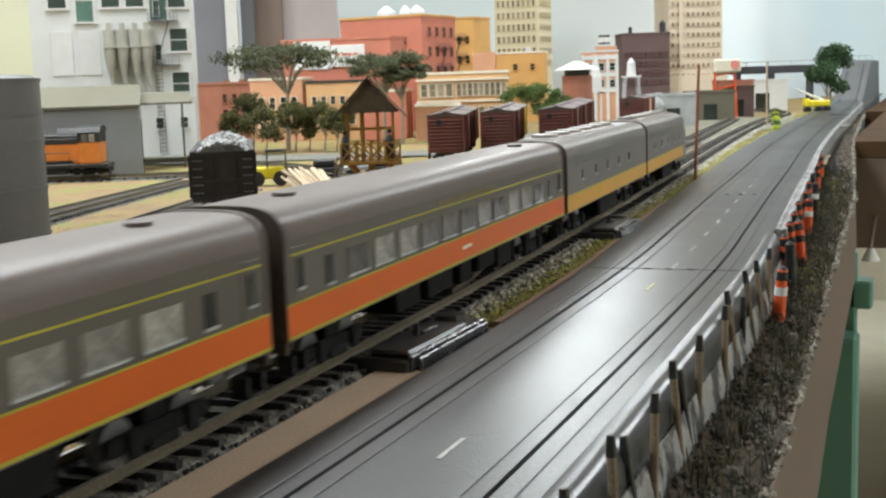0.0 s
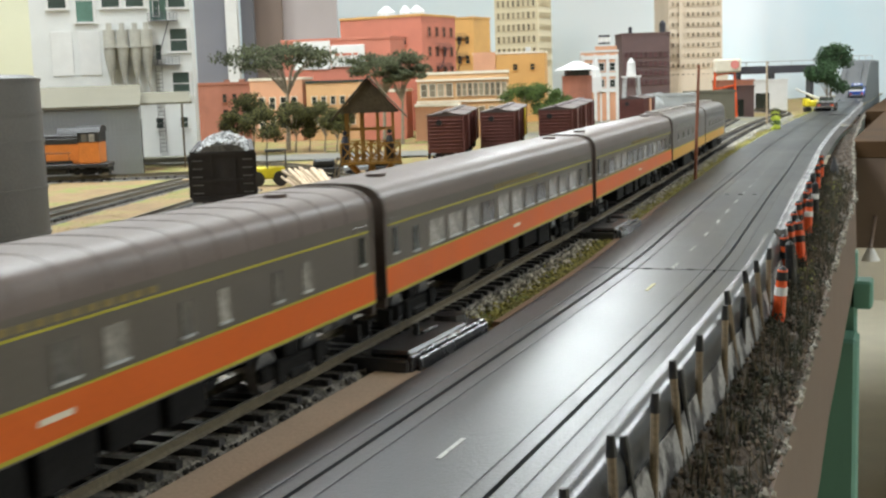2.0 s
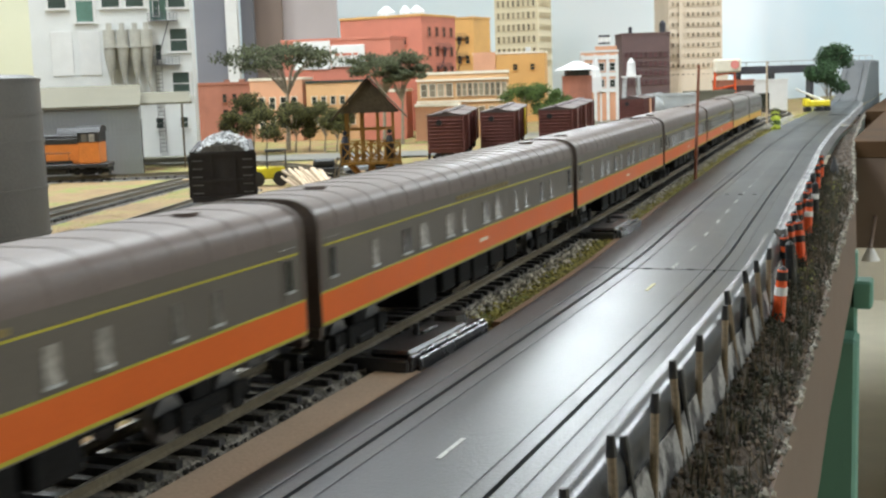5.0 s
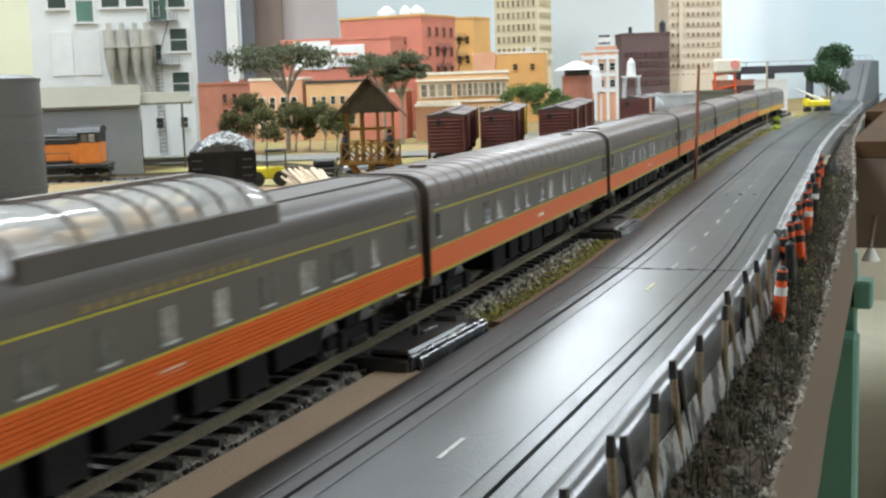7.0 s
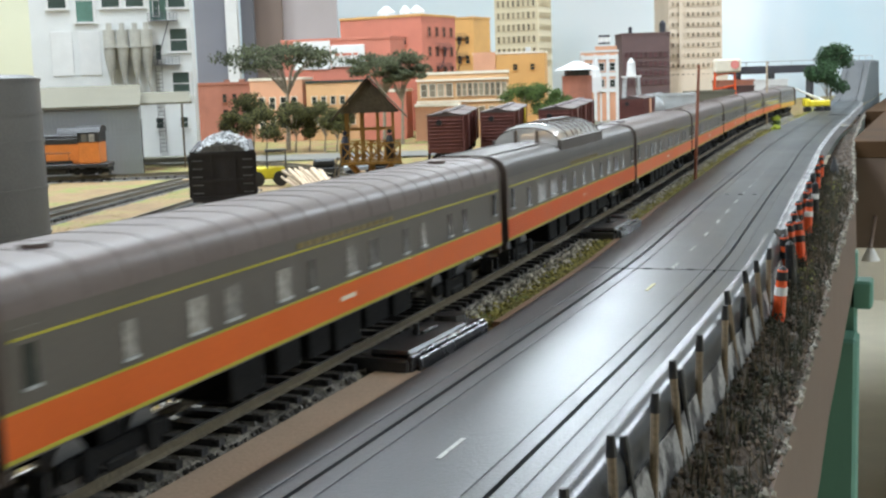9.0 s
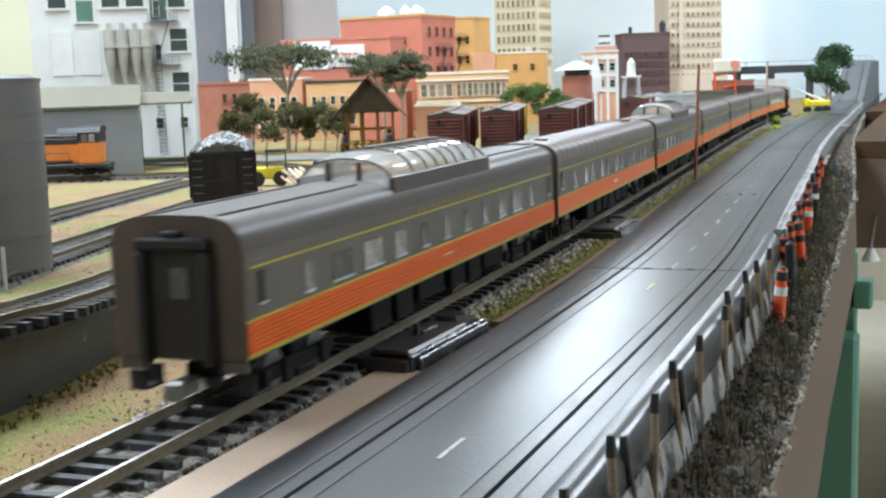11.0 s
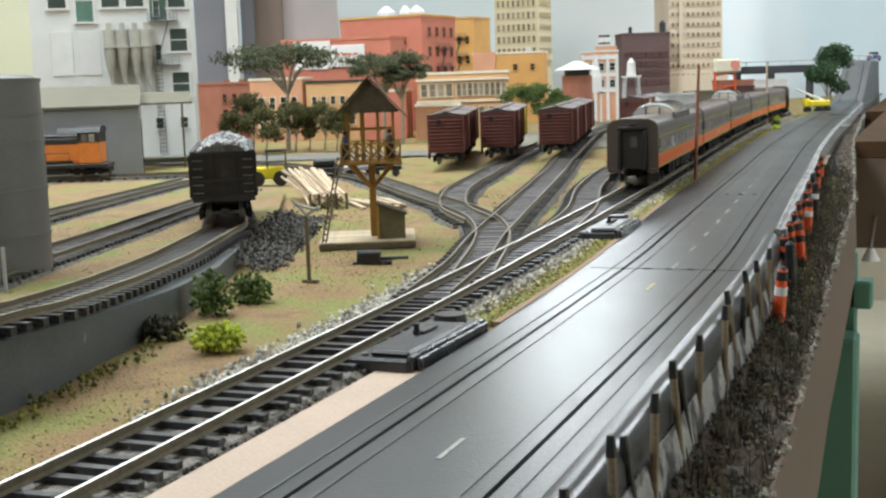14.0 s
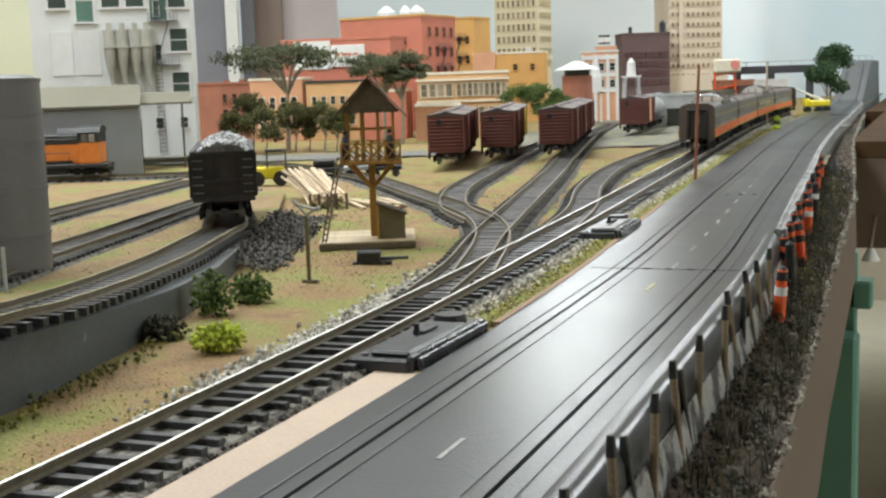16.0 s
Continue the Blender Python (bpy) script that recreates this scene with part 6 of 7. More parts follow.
def city():
    rng = random.Random(31)
    # white mill with shutters and dust collectors
    t, h, _ = block("mill_building", "white plastered mill with green shutters and rusty fire escape", (-0.2955, 1.5), 9, 0.186, 0.12, 0.30, M_WHITEB)
    W = FRONT(0.186)
    facade(t, W, [0.0325, 0.094, 0.122], [0.2005, 0.252], 0.0205, 0.030, M_WHITE, M_SHUTTER)
    facade(t, W, [0.0637, 0.149], [0.194, 0.262], 0.0195, 0.050, M_WHITE, M_SHUTTERG)
    facade(t, W, [0.171], [0.093, 0.145, 0.197, 0.249], 0.0195, 0.0265, M_WHITE, M_SHUTTER)
    facade(t, W, [0.143, 0.172], [0.046], 0.0085, 0.0125, M_WHITE, M_SHUTTER)
    facade(t, W, [0.1465], [0.131, 0.183], 0.0065, 0.018, M_WHITE, M_SHUTTER)
    for x in (0.035, 0.067):
        part("loading_door", boxes((x - 0.0125, x + 0.0125, -0.0012, 0, 0.106, 0.158), bevel=0.0004), M_WHITE, t, m=W)
    fire_escape(t, W, 0.154, [0.116, 0.168, 0.222], 0.034)
    part("ladder", boxes(*[(0.142, 0.149, -0.0030, -0.0024, 0.012 + i * 0.0048, 0.0126 + i * 0.0048) for i in range(21)], (0.1416, 0.1421, -0.003, -0.0024, 0.01, 0.115), (0.149, 0.1495, -0.003, -0.0024, 0.01, 0.115)), M_IRON, t, m=W)
    for i, x in enumerate((0.091, 0.106, 0.121, 0.134)):
        dc = part("dust_collector", rod(bmesh.new(), (x, -0.010, 0.130), (x, -0.010, 0.158), 0.0072, 14), M_DUST, t, "tan cyclone dust collector", m=W, smooth=True)
        part("cone", rod(bmesh.new(), (x, -0.010, 0.098), (x, -0.010, 0.130), 0.0015, 14, 0.0072), M_DUST, dc)
        part("cap", rod(bmesh.new(), (x, -0.010, 0.158), (x, -0.010, 0.166), 0.0032, 10), M_DUST, dc)
        part("pipe", rod(bmesh.new(), (x, -0.010, 0.098), (x + 0.006, -0.008, 0.072), 0.0016, 8), M_DUST, dc)
    part("collector_shelf", boxes((0.084, 0.141, -0.018, 0, 0.137, 0.1385)), M_DUST, t, m=W)
    # cream flat beside the mill
    block("card_building", "plain cream coloured building flat", (-0.536, 1.72), 0, 0.5, 0.08, 0.34, M_CREAM)
    # grey engine shed with tan roof
    t = thing("engine_shed", "grey corrugated engine shed with tan lean-to roof", "shed", at(-0.303, 1.25, GROUND, 13))
    part("wall", boxes((-0.16, 0, 0, 0.15, 0, 0.069)), M_SHED, t)
    ribm = mesh_of("corrugation", boxes((-0.0009, 0.0009, -0.0006, 0.0002, 0, 0.0685)), M_SHED)
    for i in range(38):
        part("corrugation", ribm, None, t, m=pose(-0.158 + i * 0.0042, 0, 0))
    rf = bmesh.new()
    extrude(rf, [(-0.004, 0.0695), (0.15, 0.0905), (0.15, 0.0925), (-0.004, 0.0715)], -0.001, 0.17)
    part("roof", rf, M_ROOFTAN, t, "tan sloping roof", m=pose(0, 0, 0, 0, 0, 90))
    part("door", boxes((0, 0.0008, 0.03, 0.09, 0.0, 0.055)), M_PANEDARK, t)
    t = thing("loading_canopy", "tan sloping canopy over the mill siding", "canopy", at(-0.306, 1.345, GROUND, 13))
    rf = bmesh.new()
    extrude(rf, [(-0.005, 0.0700), (0.085, 0.0815), (0.085, 0.0835), (-0.005, 0.0720)], -0.029, 0.070)
    part("roof", rf, M_ROOFTAN, t, m=pose(0.008, 0, 0, 0, 0, 90))
    for x in (-0.055, 0.026):
        part("post", rod(bmesh.new(), (x, 0.004, 0), (x, 0.004, 0.073), 0.0012, 6), M_WOODD, t)
    part("hoist", boxes((-0.056, -0.018, 0.002, 0.02, 0.056, 0.0665), bevel=0.002), M_WOODD, t)
    solid("platform", boxes((-0.16, 0.0, -0.004, 0.03, 0, 0.007), bevel=0.0005), M_ROOFTAN, "low loading platform along the mill", "platform", m=at(-0.292, 1.445, GROUND, 9))
    # large red hotel block with fire escapes, ochre wing
    t, h, _ = block("red_building", "tall red painted block with iron fire escapes", (-0.025, 2.2), -28, 0.17, 0.13, 0.196, M_RED, M_OCHRE)
    facade(t, SIDE, spread(0.012, 0.125, 4), [0.07, 0.105, 0.14, 0.175], 0.009, 0.016, M_REDD, M_PANEDARK)
    fire_escape(t, SIDE, 0.075, [0.075, 0.110, 0.145], 0.05)
    facade(t, FRONT(0.17), [0.135], [0.16, 0.12], 0.008, 0.013, M_RED, M_PANEDARK)
    t, h, _ = block("ochre_building", "ochre wing with fire escapes behind the red block", (0.078, 2.58), -28, 0.10, 0.08, 0.208, M_OCHRE, M_OCHRE)
    facade(t, FRONT(0.10), spread(0.02, 0.095, 4), [0.09, 0.13, 0.17], 0.009, 0.016, M_OCHRE, M_PANEDARK)
    fire_escape(t, FRONT(0.10), 0.068, [0.095, 0.135, 0.175], 0.035)
    for u, w, z, r in ((-0.09, 2.30, 0.198, 0.018), (-0.035, 2.36, 0.202, 0.016), (-0.055, 2.3, 0.198, 0.012)):
        bm = bmesh.new()
        rod(bm, (0, 0, 0), (0, 0, 0.012), r, 14, r)
        rod(bm, (0, 0, 0.012), (0, 0, 0.024), r, 14, r * 0.2)
        solid("roof_tank", bm, M_WHITE, "white roof tank with conical cap", "tank", m=at(u, w, z - 0.0012))
    # red shed with sign board
    t, h, _ = block("red_shed", "salmon red warehouse with a white sign board", (-0.075, 2.02), -12, 0.185, 0.10, 0.152, M_RED)
    part("sign_board", boxes((0.085, 0.142, -0.004, -0.0005, 0.115, 0.150), bevel=0.0005), M_WHITE, t, "white sign board with faint red marks", m=FRONT(0.185))
    for x, w in ((0.096, 0.009), (0.112, 0.016), (0.127, 0.008)):
        part("sign_mark", boxes((x - w / 2, x + w / 2, -0.0046, -0.004, 0.133, 0.137)), M_RED, t, m=FRONT(0.185))
    part("white_flat", boxes((0.02, 0.083, -0.003, 0, 0.112, 0.158)), M_WHITE, t, m=FRONT(0.185))
    facade(t, FRONT(0.185), [0.157], [0.128], 0.008, 0.013, M_RED, M_PANEDARK)
    # row of low brick houses behind the trees
    t, h, _ = block("brick_house", "low red brick house with chimneys", (-0.305, 2.0), -8, 0.10, 0.08, 0.086, M_REDD)
    facade(t, FRONT(0.1), spread(0.05, 0.1, 3), [0.045, 0.07], 0.007, 0.013, M_REDD, M_PANEDARK)
    for x in (0.055, 0.08):
        part("chimney", boxes((x, x + 0.008, 0.01, 0.018, 0.09, 0.10)), M_REDD, t, m=FRONT(0.1))
    t, h, _ = block("peach_house", "peach coloured shop row with tall windows", (-0.215, 1.96), -6, 0.085, 0.08, 0.090, M_PEACH, M_TRIM)
    facade(t, FRONT(0.085), spread(0.01, 0.08, 4), [0.03, 0.06], 0.0085, 0.018, M_TRIM, M_PANEDARK)
    t, h, _ = block("ochre_house", "ochre shop row with green cornice", (-0.125, 1.94), -6, 0.083, 0.08, 0.083, M_TANB, M_SHUTTER)
    facade(t, FRONT(0.083), spread(0.005, 0.08, 5), [0.03, 0.062], 0.0075, 0.012, M_TRIM, M_PANEDARK)
    t, h, _ = block("red_house", "dark red brick house beneath the tree", (-0.05, 1.9), -6, 0.07, 0.08, 0.066, M_RED, M_TRIM)
    # tan depot with tall windows
    t, h, _ = block("tan_depot", "tan two-storey depot with pale cornice and tall windows", (0.108, 1.9), -4, 0.14, 0.09, 0.090, M_TANB, M_TRIM)
    facade(t, FRONT(0.14), spread(0.004, 0.056, 4), [0.072], 0.009, 0.019, M_TRIM, M_WINDG)
    facade(t, FRONT(0.14), spread(0.06, 0.138, 9), [0.072], 0.006, 0.019, M_TRIM, M_WINDG)
    facade(t, FRONT(0.14), spread(0.06, 0.138, 5), [0.036], 0.008, 0.018, M_TRIM, M_WINDG)
    part("cornice", boxes((-0.002, 0.142, -0.004, 0, 0.086, 0.089), (-0.002, 0.142, -0.003, 0, 0.053, 0.056)), M_TRIM, t, m=FRONT(0.14))
    block("peach_annex", "low peach annex in front of the depot", (0.028, 1.8), -4, 0.062, 0.06, 0.043, M_PEACH, M_TRIM)
    # ochre block with windows, beyond
    t, h, _ = block("ochre_block", "ochre block with cream cornice", (0.218, 2.5), -8, 0.145, 0.10, 0.131, M_OCHRE, M_TRIM)
    facade(t, FRONT(0.145), [0.006, 0.018, 0.030], [0.105], 0.008, 0.016, M_TRIM, M_PANEDARK)
    facade(t, FRONT(0.145), [0.085, 0.12], [0.11], 0.009, 0.012, M_OCHRE, M_PANEDARK)
    part("pilaster", boxes((0, 0.045, -0.003, 0, 0.085, 0.142)), M_PEACH, t, m=FRONT(0.145))
    part("chimney", boxes((0.105, 0.115, 0.02, 0.03, 0.137, 0.15)), M_WHITE, t, m=FRONT(0.145))
    # ivory office tower
    t, h, _ = block("office_tower", "ivory office tower with rows of small windows", (0.247, 3.0), -24, 0.112, 0.10, 0.34, M_IVORY)
    facade(t, FRONT(0.112), spread(0.004, 0.108, 8), spread(0.11, 0.34, 8), 0.0062, 0.015, M_IVORY, M_WINDG)
    facade(t, SIDE, spread(0.004, 0.096, 6), spread(0.11, 0.34, 8), 0.007, 0.013, M_IVORY, M_WINDG)
    # stone tower
    t, h, _ = block("stone_tower", "pale stone skyscraper with a grid of windows", (0.646, 2.8), 8, 0.126, 0.1, 0.32, M_PINKT)
    facade(t, FRONT(0.126), spread(0.004, 0.122, 10), spread(0.07, 0.32, 11), 0.0052, 0.0082, M_PINKT, M_WINDG)
    part("pilaster", boxes((0.024, 0.034, -0.004, 0, 0.105, 0.32)), M_PINKT, t, m=FRONT(0.126))
    part("setback", boxes((-0.01, 0.136, -0.008, 0, 0.0, 0.083)), M_PINKT, t, m=FRONT(0.126))
    # dark brick factory with roof tank
    t, h, _ = block("brick_factory", "dark brick factory with faint windows", (0.512, 2.72), 0, 0.105, 0.10, 0.168, M_DKBRICK)
    facade(t, FRONT(0.105), spread(0.004, 0.10, 9), [0.07, 0.09, 0.11, 0.13], 0.0058, 0.010, M_DKBRICK, M_DKPANE)
    for x, r in ((0.093, 0.007), (0.022, 0.004)):
        bm = bmesh.new()
        rod(bm, (x, 0.02, h + 0.004), (x, 0.02, h + 0.020 * r / 0.007 + 0.004), r, 12)
        rod(bm, (x, 0.02, h + 0.020 * r / 0.007 + 0.004), (x, 0.02, h + 0.026 * r / 0.007 + 0.004), r, 12, 0.001)
        part("roof_tank", bm, M_IRON, t, m=FRONT(0.105))
    # white-framed orange block with round tank
    t, h, _ = block("framed_building", "orange block with white framing and a round roof tank", (0.352, 2.4), -6, 0.072, 0.07, 0.126, M_PEACH, M_WHITE)
    for x in (0, 0.024, 0.048, 0.066):
        part("frame_post", boxes((x, x + 0.006, -0.003, 0, 0, 0.128)), M_WHITE, t, m=FRONT(0.072))
    for z in (0.055, 0.085, 0.118):
        part("frame_beam", boxes((0, 0.072, -0.0025, 0, z, z + 0.008)), M_WHITE, t, m=FRONT(0.072))
    facade(t, FRONT(0.072), [0.015, 0.039, 0.060], [0.072, 0.104], 0.010, 0.014, M_WHITE, M_PANEDARK)
    part("penthouse", boxes((0.028, 0.07, 0.012, 0.03, 0.128, 0.144)), M_PEACH, t, m=FRONT(0.072))
    rt = part("roof_tank", rod(bmesh.new(), (0.046, 0.02, 0.148), (0.046, 0.02, 0.165), 0.0115, 16), M_IRON, t, m=FRONT(0.072))
    part("tank_band", rod(bmesh.new(), (0.046, 0.02, 0.151), (0.046, 0.02, 0.161), 0.0118, 16), M_WHITE, rt)
    # brick round tower with white umbrella roof
    t = thing("water_tower", "brick water tower with a white conical roof", "water tower", at(0.243, 2.15, GROUND))
    part("drum", rod(bmesh.new(), (0, 0, 0), (0, 0, 0.088), 0.026, 20), M_REDD, t)
    part("roof", rod(bmesh.new(), (0, 0, 0.098), (0, 0, 0.113), 0.041, 20, 0.006), M_WHITE, t)
    part("louvre", rod(bmesh.new(), (0, 0, 0.088), (0, 0, 0.098), 0.022, 12), M_PANEDARK, t)
    # white derrick tower
    t = thing("silver_tank_tower", "white water tank on a tall steel trestle", "water tower", at(0.345, 2.2, GROUND))
    for x in (-0.014, 0.014):
        for y in (-0.012, 0.012):
            part("leg", rod(bmesh.new(), (x * 1.15, y, 0), (x * 0.8, y, 0.082), 0.0022, 6), M_SILVER, t)
    part("deck", boxes((-0.016, 0.016, -0.014, 0.014, 0.082, 0.085)), M_WHITE, t)
    part("tank", rod(bmesh.new(), (0, 0, 0.085), (0, 0, 0.108), 0.0085, 14, 0.007), M_WHITE, t)
    part("cap", rod(bmesh.new(), (0, 0, 0.108), (0, 0, 0.116), 0.007, 14, 0.002), M_WHITE, t)
    part("hut", boxes((-0.010, 0.010, -0.008, 0.008, 0.02, 0.05)), M_DKBRICK, t)
    t = thing("white_hopper_tower", "white angular bin tower beside the orange block", "tower", at(0.292, 2.28, GROUND))
    part("bin", boxes((-0.010, 0.010, -0.01, 0.01, 0.06, 0.085)), M_WHITE, t)
    part("chute", rod(bmesh.new(), (0, 0, 0.085), (0, 0, 0.118), 0.010, 4, 0.004), M_WHITE, t)
    for x in (-0.009, 0.009):
        part("leg", rod(bmesh.new(), (x, 0, 0), (x, 0, 0.06), 0.002, 6), M_WHITE, t)
    # red-lattice signal tower with white tank and low sheds toward the bridge
    t = thing("signal_tower", "red lattice tower carrying a pale tank", "tower", at(0.535, 2.3, GROUND))
    for x in (-0.022, 0.022):
        part("leg", rod(bmesh.new(), (x, 0, 0), (x * 0.8, 0, 0.092), 0.0022, 6), M_CONE, t)
    for z in (0.03, 0.055, 0.08):
        part("strut", rod(bmesh.new(), (-0.02, 0, z), (0.02, 0, z + 0.006), 0.0016, 6), M_CONE, t)
    part("tank", boxes((-0.020, 0.028, -0.012, 0.012, 0.085, 0.110), bevel=0.003), M_TRIM, t)
    part("emblem", rod(bmesh.new(), (0.016, -0.0125, 0.099), (0.016, -0.0135, 0.099), 0.008, 16), M_PINK, t, "round pink emblem")
    for u, w, a, d, h, mt, lb in ((0.42, 2.0, 0.07, 0.05, 0.044, M_SILVER, "low grey shed roof by the yard"), (0.53, 2.2, 0.08, 0.06, 0.044, M_ROOFTAN, "grey yard shed with dark doorway"), (0.64, 2.5, 0.07, 0.06, 0.060, M_REDD, "brown brick shed near the bridge"), (0.76, 2.68, 0.10, 0.05, 0.058, M_WHITE, "long white shed below the bridge"),
                                  (0.60, 2.34, 0.05, 0.04, 0.05, M_DKBRICK, "dark brick shed below the bridge")):
        t, hh, _ = block("yard_shed", lb, (u, w), 0, a, d, h, mt)
        part("doorway", boxes((a * 0.3, a * 0.6, -0.001, 0, 0, hh * 0.6)), M_PANEDARK, t, m=FRONT(a))
    # bridge across the far end
    t = thing("truss_bridge", "dark steel girder bridge with pale railing", "bridge", at(0.63, 2.95, GROUND, -2))
    part("deck", boxes((0, 0.27, 0, 0.05, 0.086, 0.096)), M_IRON, t)
    part("girder", boxes((0, 0.27, -0.002, 0, 0.080, 0.098)), M_IRON, t)
    for i in range(6):
        part("rail_post", boxes((0.053 * i, 0.053 * i + 0.002, -0.001, 0.001, 0.098, 0.109)), M_SILVER, t)
    part("rail", boxes((0, 0.27, -0.001, 0.001, 0.107, 0.109)), M_SILVER, t)
    for x in (0.01, 0.09, 0.17, 0.262):
        part("pier", boxes((x - 0.004, x + 0.004, 0, 0.04, 0, 0.082)), M_IRON, t)
    # bright yellow scrap and white boom by the road
    t = thing("crane_truck", "yellow crane truck with a white boom by the road", "crane", at(0.765, 2.48, GROUND, 0))
    part("body", boxes((-0.02, 0.022, -0.01, 0.01, 0.012, 0.024), bevel=0.002), M_SIGNAL, t)
    part("cab", boxes((-0.03, -0.018, -0.008, 0.008, 0.012, 0.028), bevel=0.002), M_SIGNAL, t)
    part("boom", rod(bmesh.new(), (0.012, 0, 0.022), (-0.045, 0, 0.048), 0.003, 6, 0.002), M_WHITE, t)
    for x in (-0.022, 0.0, 0.016):
        part("wheel", rod(bmesh.new(), (x, -0.011, 0.006), (x, 0.011, 0.006), 0.006, 12), M_BLACK, t)
    # painted far buildings on the backdrop: plain tall flats
    for u, w, a, h0, mt, lb, tn in ((-0.505, 3.05, 0.085, 0.33, M_FLATG, "grey building flat before the backdrop", 0), (-0.478, 3.0, 0.028, 0.36, M_WHITE, "tall white column flat before the backdrop", 0), (-0.448, 3.06, 0.03, 0.36, M_FLATD, "dark grey building flat before the backdrop", 0),
                                    (-0.385, 3.12, 0.075, 0.36, M_FLATB, "brown building flat before the backdrop", 0), (-0.25, 3.16, 0.14, 0.36, M_FLATP, "pale mauve building flat before the backdrop", 0)):
        block("building_flat", lb, (u, w), tn, a, 0.03, h0, mt)
    # silo beside the spur
    t = thing("storage_silo", "grey painted ringed storage silo", "silo", at(-0.1918, 0.484, 0.0050))
    part("drum", rod(bmesh.new(), (0, 0, -0.004), (0, 0, 0.079), 0.0345, 48), M_SILO, t, smooth=True)
    for z in (0.018, 0.036, 0.0545, 0.0655, 0.0785):
        part("band", rod(bmesh.new(), (0, 0, z - 0.0006), (0, 0, z + 0.0006), 0.0350, 48), M_SILO, t, smooth=True)
    part("roof", rod(bmesh.new(), (0, 0, 0.079), (0, 0, 0.0805), 0.0345, 48, 0.031), M_SILO, t)
    fence = thing("mesh_fence", "short length of pale wire fence beside the silo", "fence", at(-0.158, 0.425, 0.0070))
    for x in (-0.03, -0.012, 0.004):
        part("post", rod(bmesh.new(), (x, 0, -0.002), (x, 0, 0.018), 0.0007, 6), M_SILVER, fence)
    wire = bmesh.new()
    for i in range(16):
        rod(wire, (-0.03 + i * 0.00215, 0, 0), (-0.03 + i * 0.00215 + 0.004 * (1 if i < 14 else 0), 0, 0.014), 0.00018, 3)
        rod(wire, (-0.03 + i * 0.00215 + 0.004 * (1 if i < 14 else 0), 0, 0), (-0.03 + i * 0.00215, 0, 0.014), 0.00018, 3)
    part("wire", wire, M_SILVER, fence)
    # log piles, loader
    logs = thing("log_pile", "pile of pale cut logs in the yard", "log pile", at(-0.086, 0.885, GROUND, 0))
    for i in range(44):
        r = rng.uniform(0.0008, 0.0014)
        y = rng.uniform(-0.01, 0.01)
        z = 0.0014 + (i % 5) * 0.0019
        a = rng.gauss(0, 3)
        bm = rod(bmesh.new(), (-0.016 - 0.006 * rng.random(), 0.05, 0.013), (0.008, -0.037, 0.0), r, 8)
        part("log", bm, M_LOG, logs, m=pose(0.0030 * ((i * 7) % 8) - 0.010, y, z, 0, 0, a))
    for x in (-0.004, 0.002, 0.008, 0.014, 0.021):
        part("stake", boxes((x - 0.0008, x + 0.0008, -0.0485, -0.0470, -0.001, 0.0105)), M_WOODD, logs, "dark stake holding the logs")
    logs = thing("plank_stack", "scattered pale planks on the ground", "planks", at(-0.060, 0.852, GROUND, 0))
    for i in range(9):
        part("plank", boxes((-0.0016, 0.0016, -0.03, 0.03, 0.0004, 0.0016)), M_WOODP, logs, m=pose(0.0034 * i, 0.004 * (i % 3), 0.0012 * (i % 2), 0, 0, 20 + rng.gauss(0, 4)))
    t = thing("loader", "yellow wheeled log loader with black canopy", "loader", at(-0.147, 1.06, GROUND, 10))
    part("body", boxes((-0.018, 0.012, -0.008, 0.008, 0.006, 0.016), bevel=0.001), M_SIGNAL, t)
    part("canopy", boxes((-0.004, 0.014, -0.009, 0.009, 0.029, 0.031)), M_BLACK, t)
    for x in (-0.003, 0.013):
        part("canopy_post", rod(bmesh.new(), (x, -0.008, 0.015), (x, -0.008, 0.03), 0.0007, 6), M_BLACK, t)
    for x in (-0.012, 0.008):
        for y in (-0.01, 0.01):
            part("wheel", rod(bmesh.new(), (x, y - 0.002, 0.0065), (x, y + 0.002, 0.0065), 0.0065, 12), M_BLACK, t)
    part("grapple", rod(bmesh.new(), (-0.018, 0, 0.012), (-0.034, 0, 0.004), 0.002, 6), M_SIGNAL, t)
    for i, (u, w, c) in enumerate(((-0.105, 1.12, M_BLACK), (-0.075, 1.13, M_SILVER), (-0.05, 1.12, M_BLACK))):
        t = thing("flat_wagon", "small dark machinery wagon behind the logs", "wagon", at(u, w, GROUND, 4))
        part("bed", boxes((-0.014, 0.014, -0.007, 0.007, 0.006, 0.010), bevel=0.0005), c, t)
        part("load", boxes((-0.011, 0.009, -0.005, 0.005, 0.010, 0.018), bevel=0.002), c, t)
        for x in (-0.009, 0.009):
            part("wheel", rod(bmesh.new(), (x, -0.008, 0.0035), (x, 0.008, 0.0035), 0.0035, 10), M_BLACK, t)


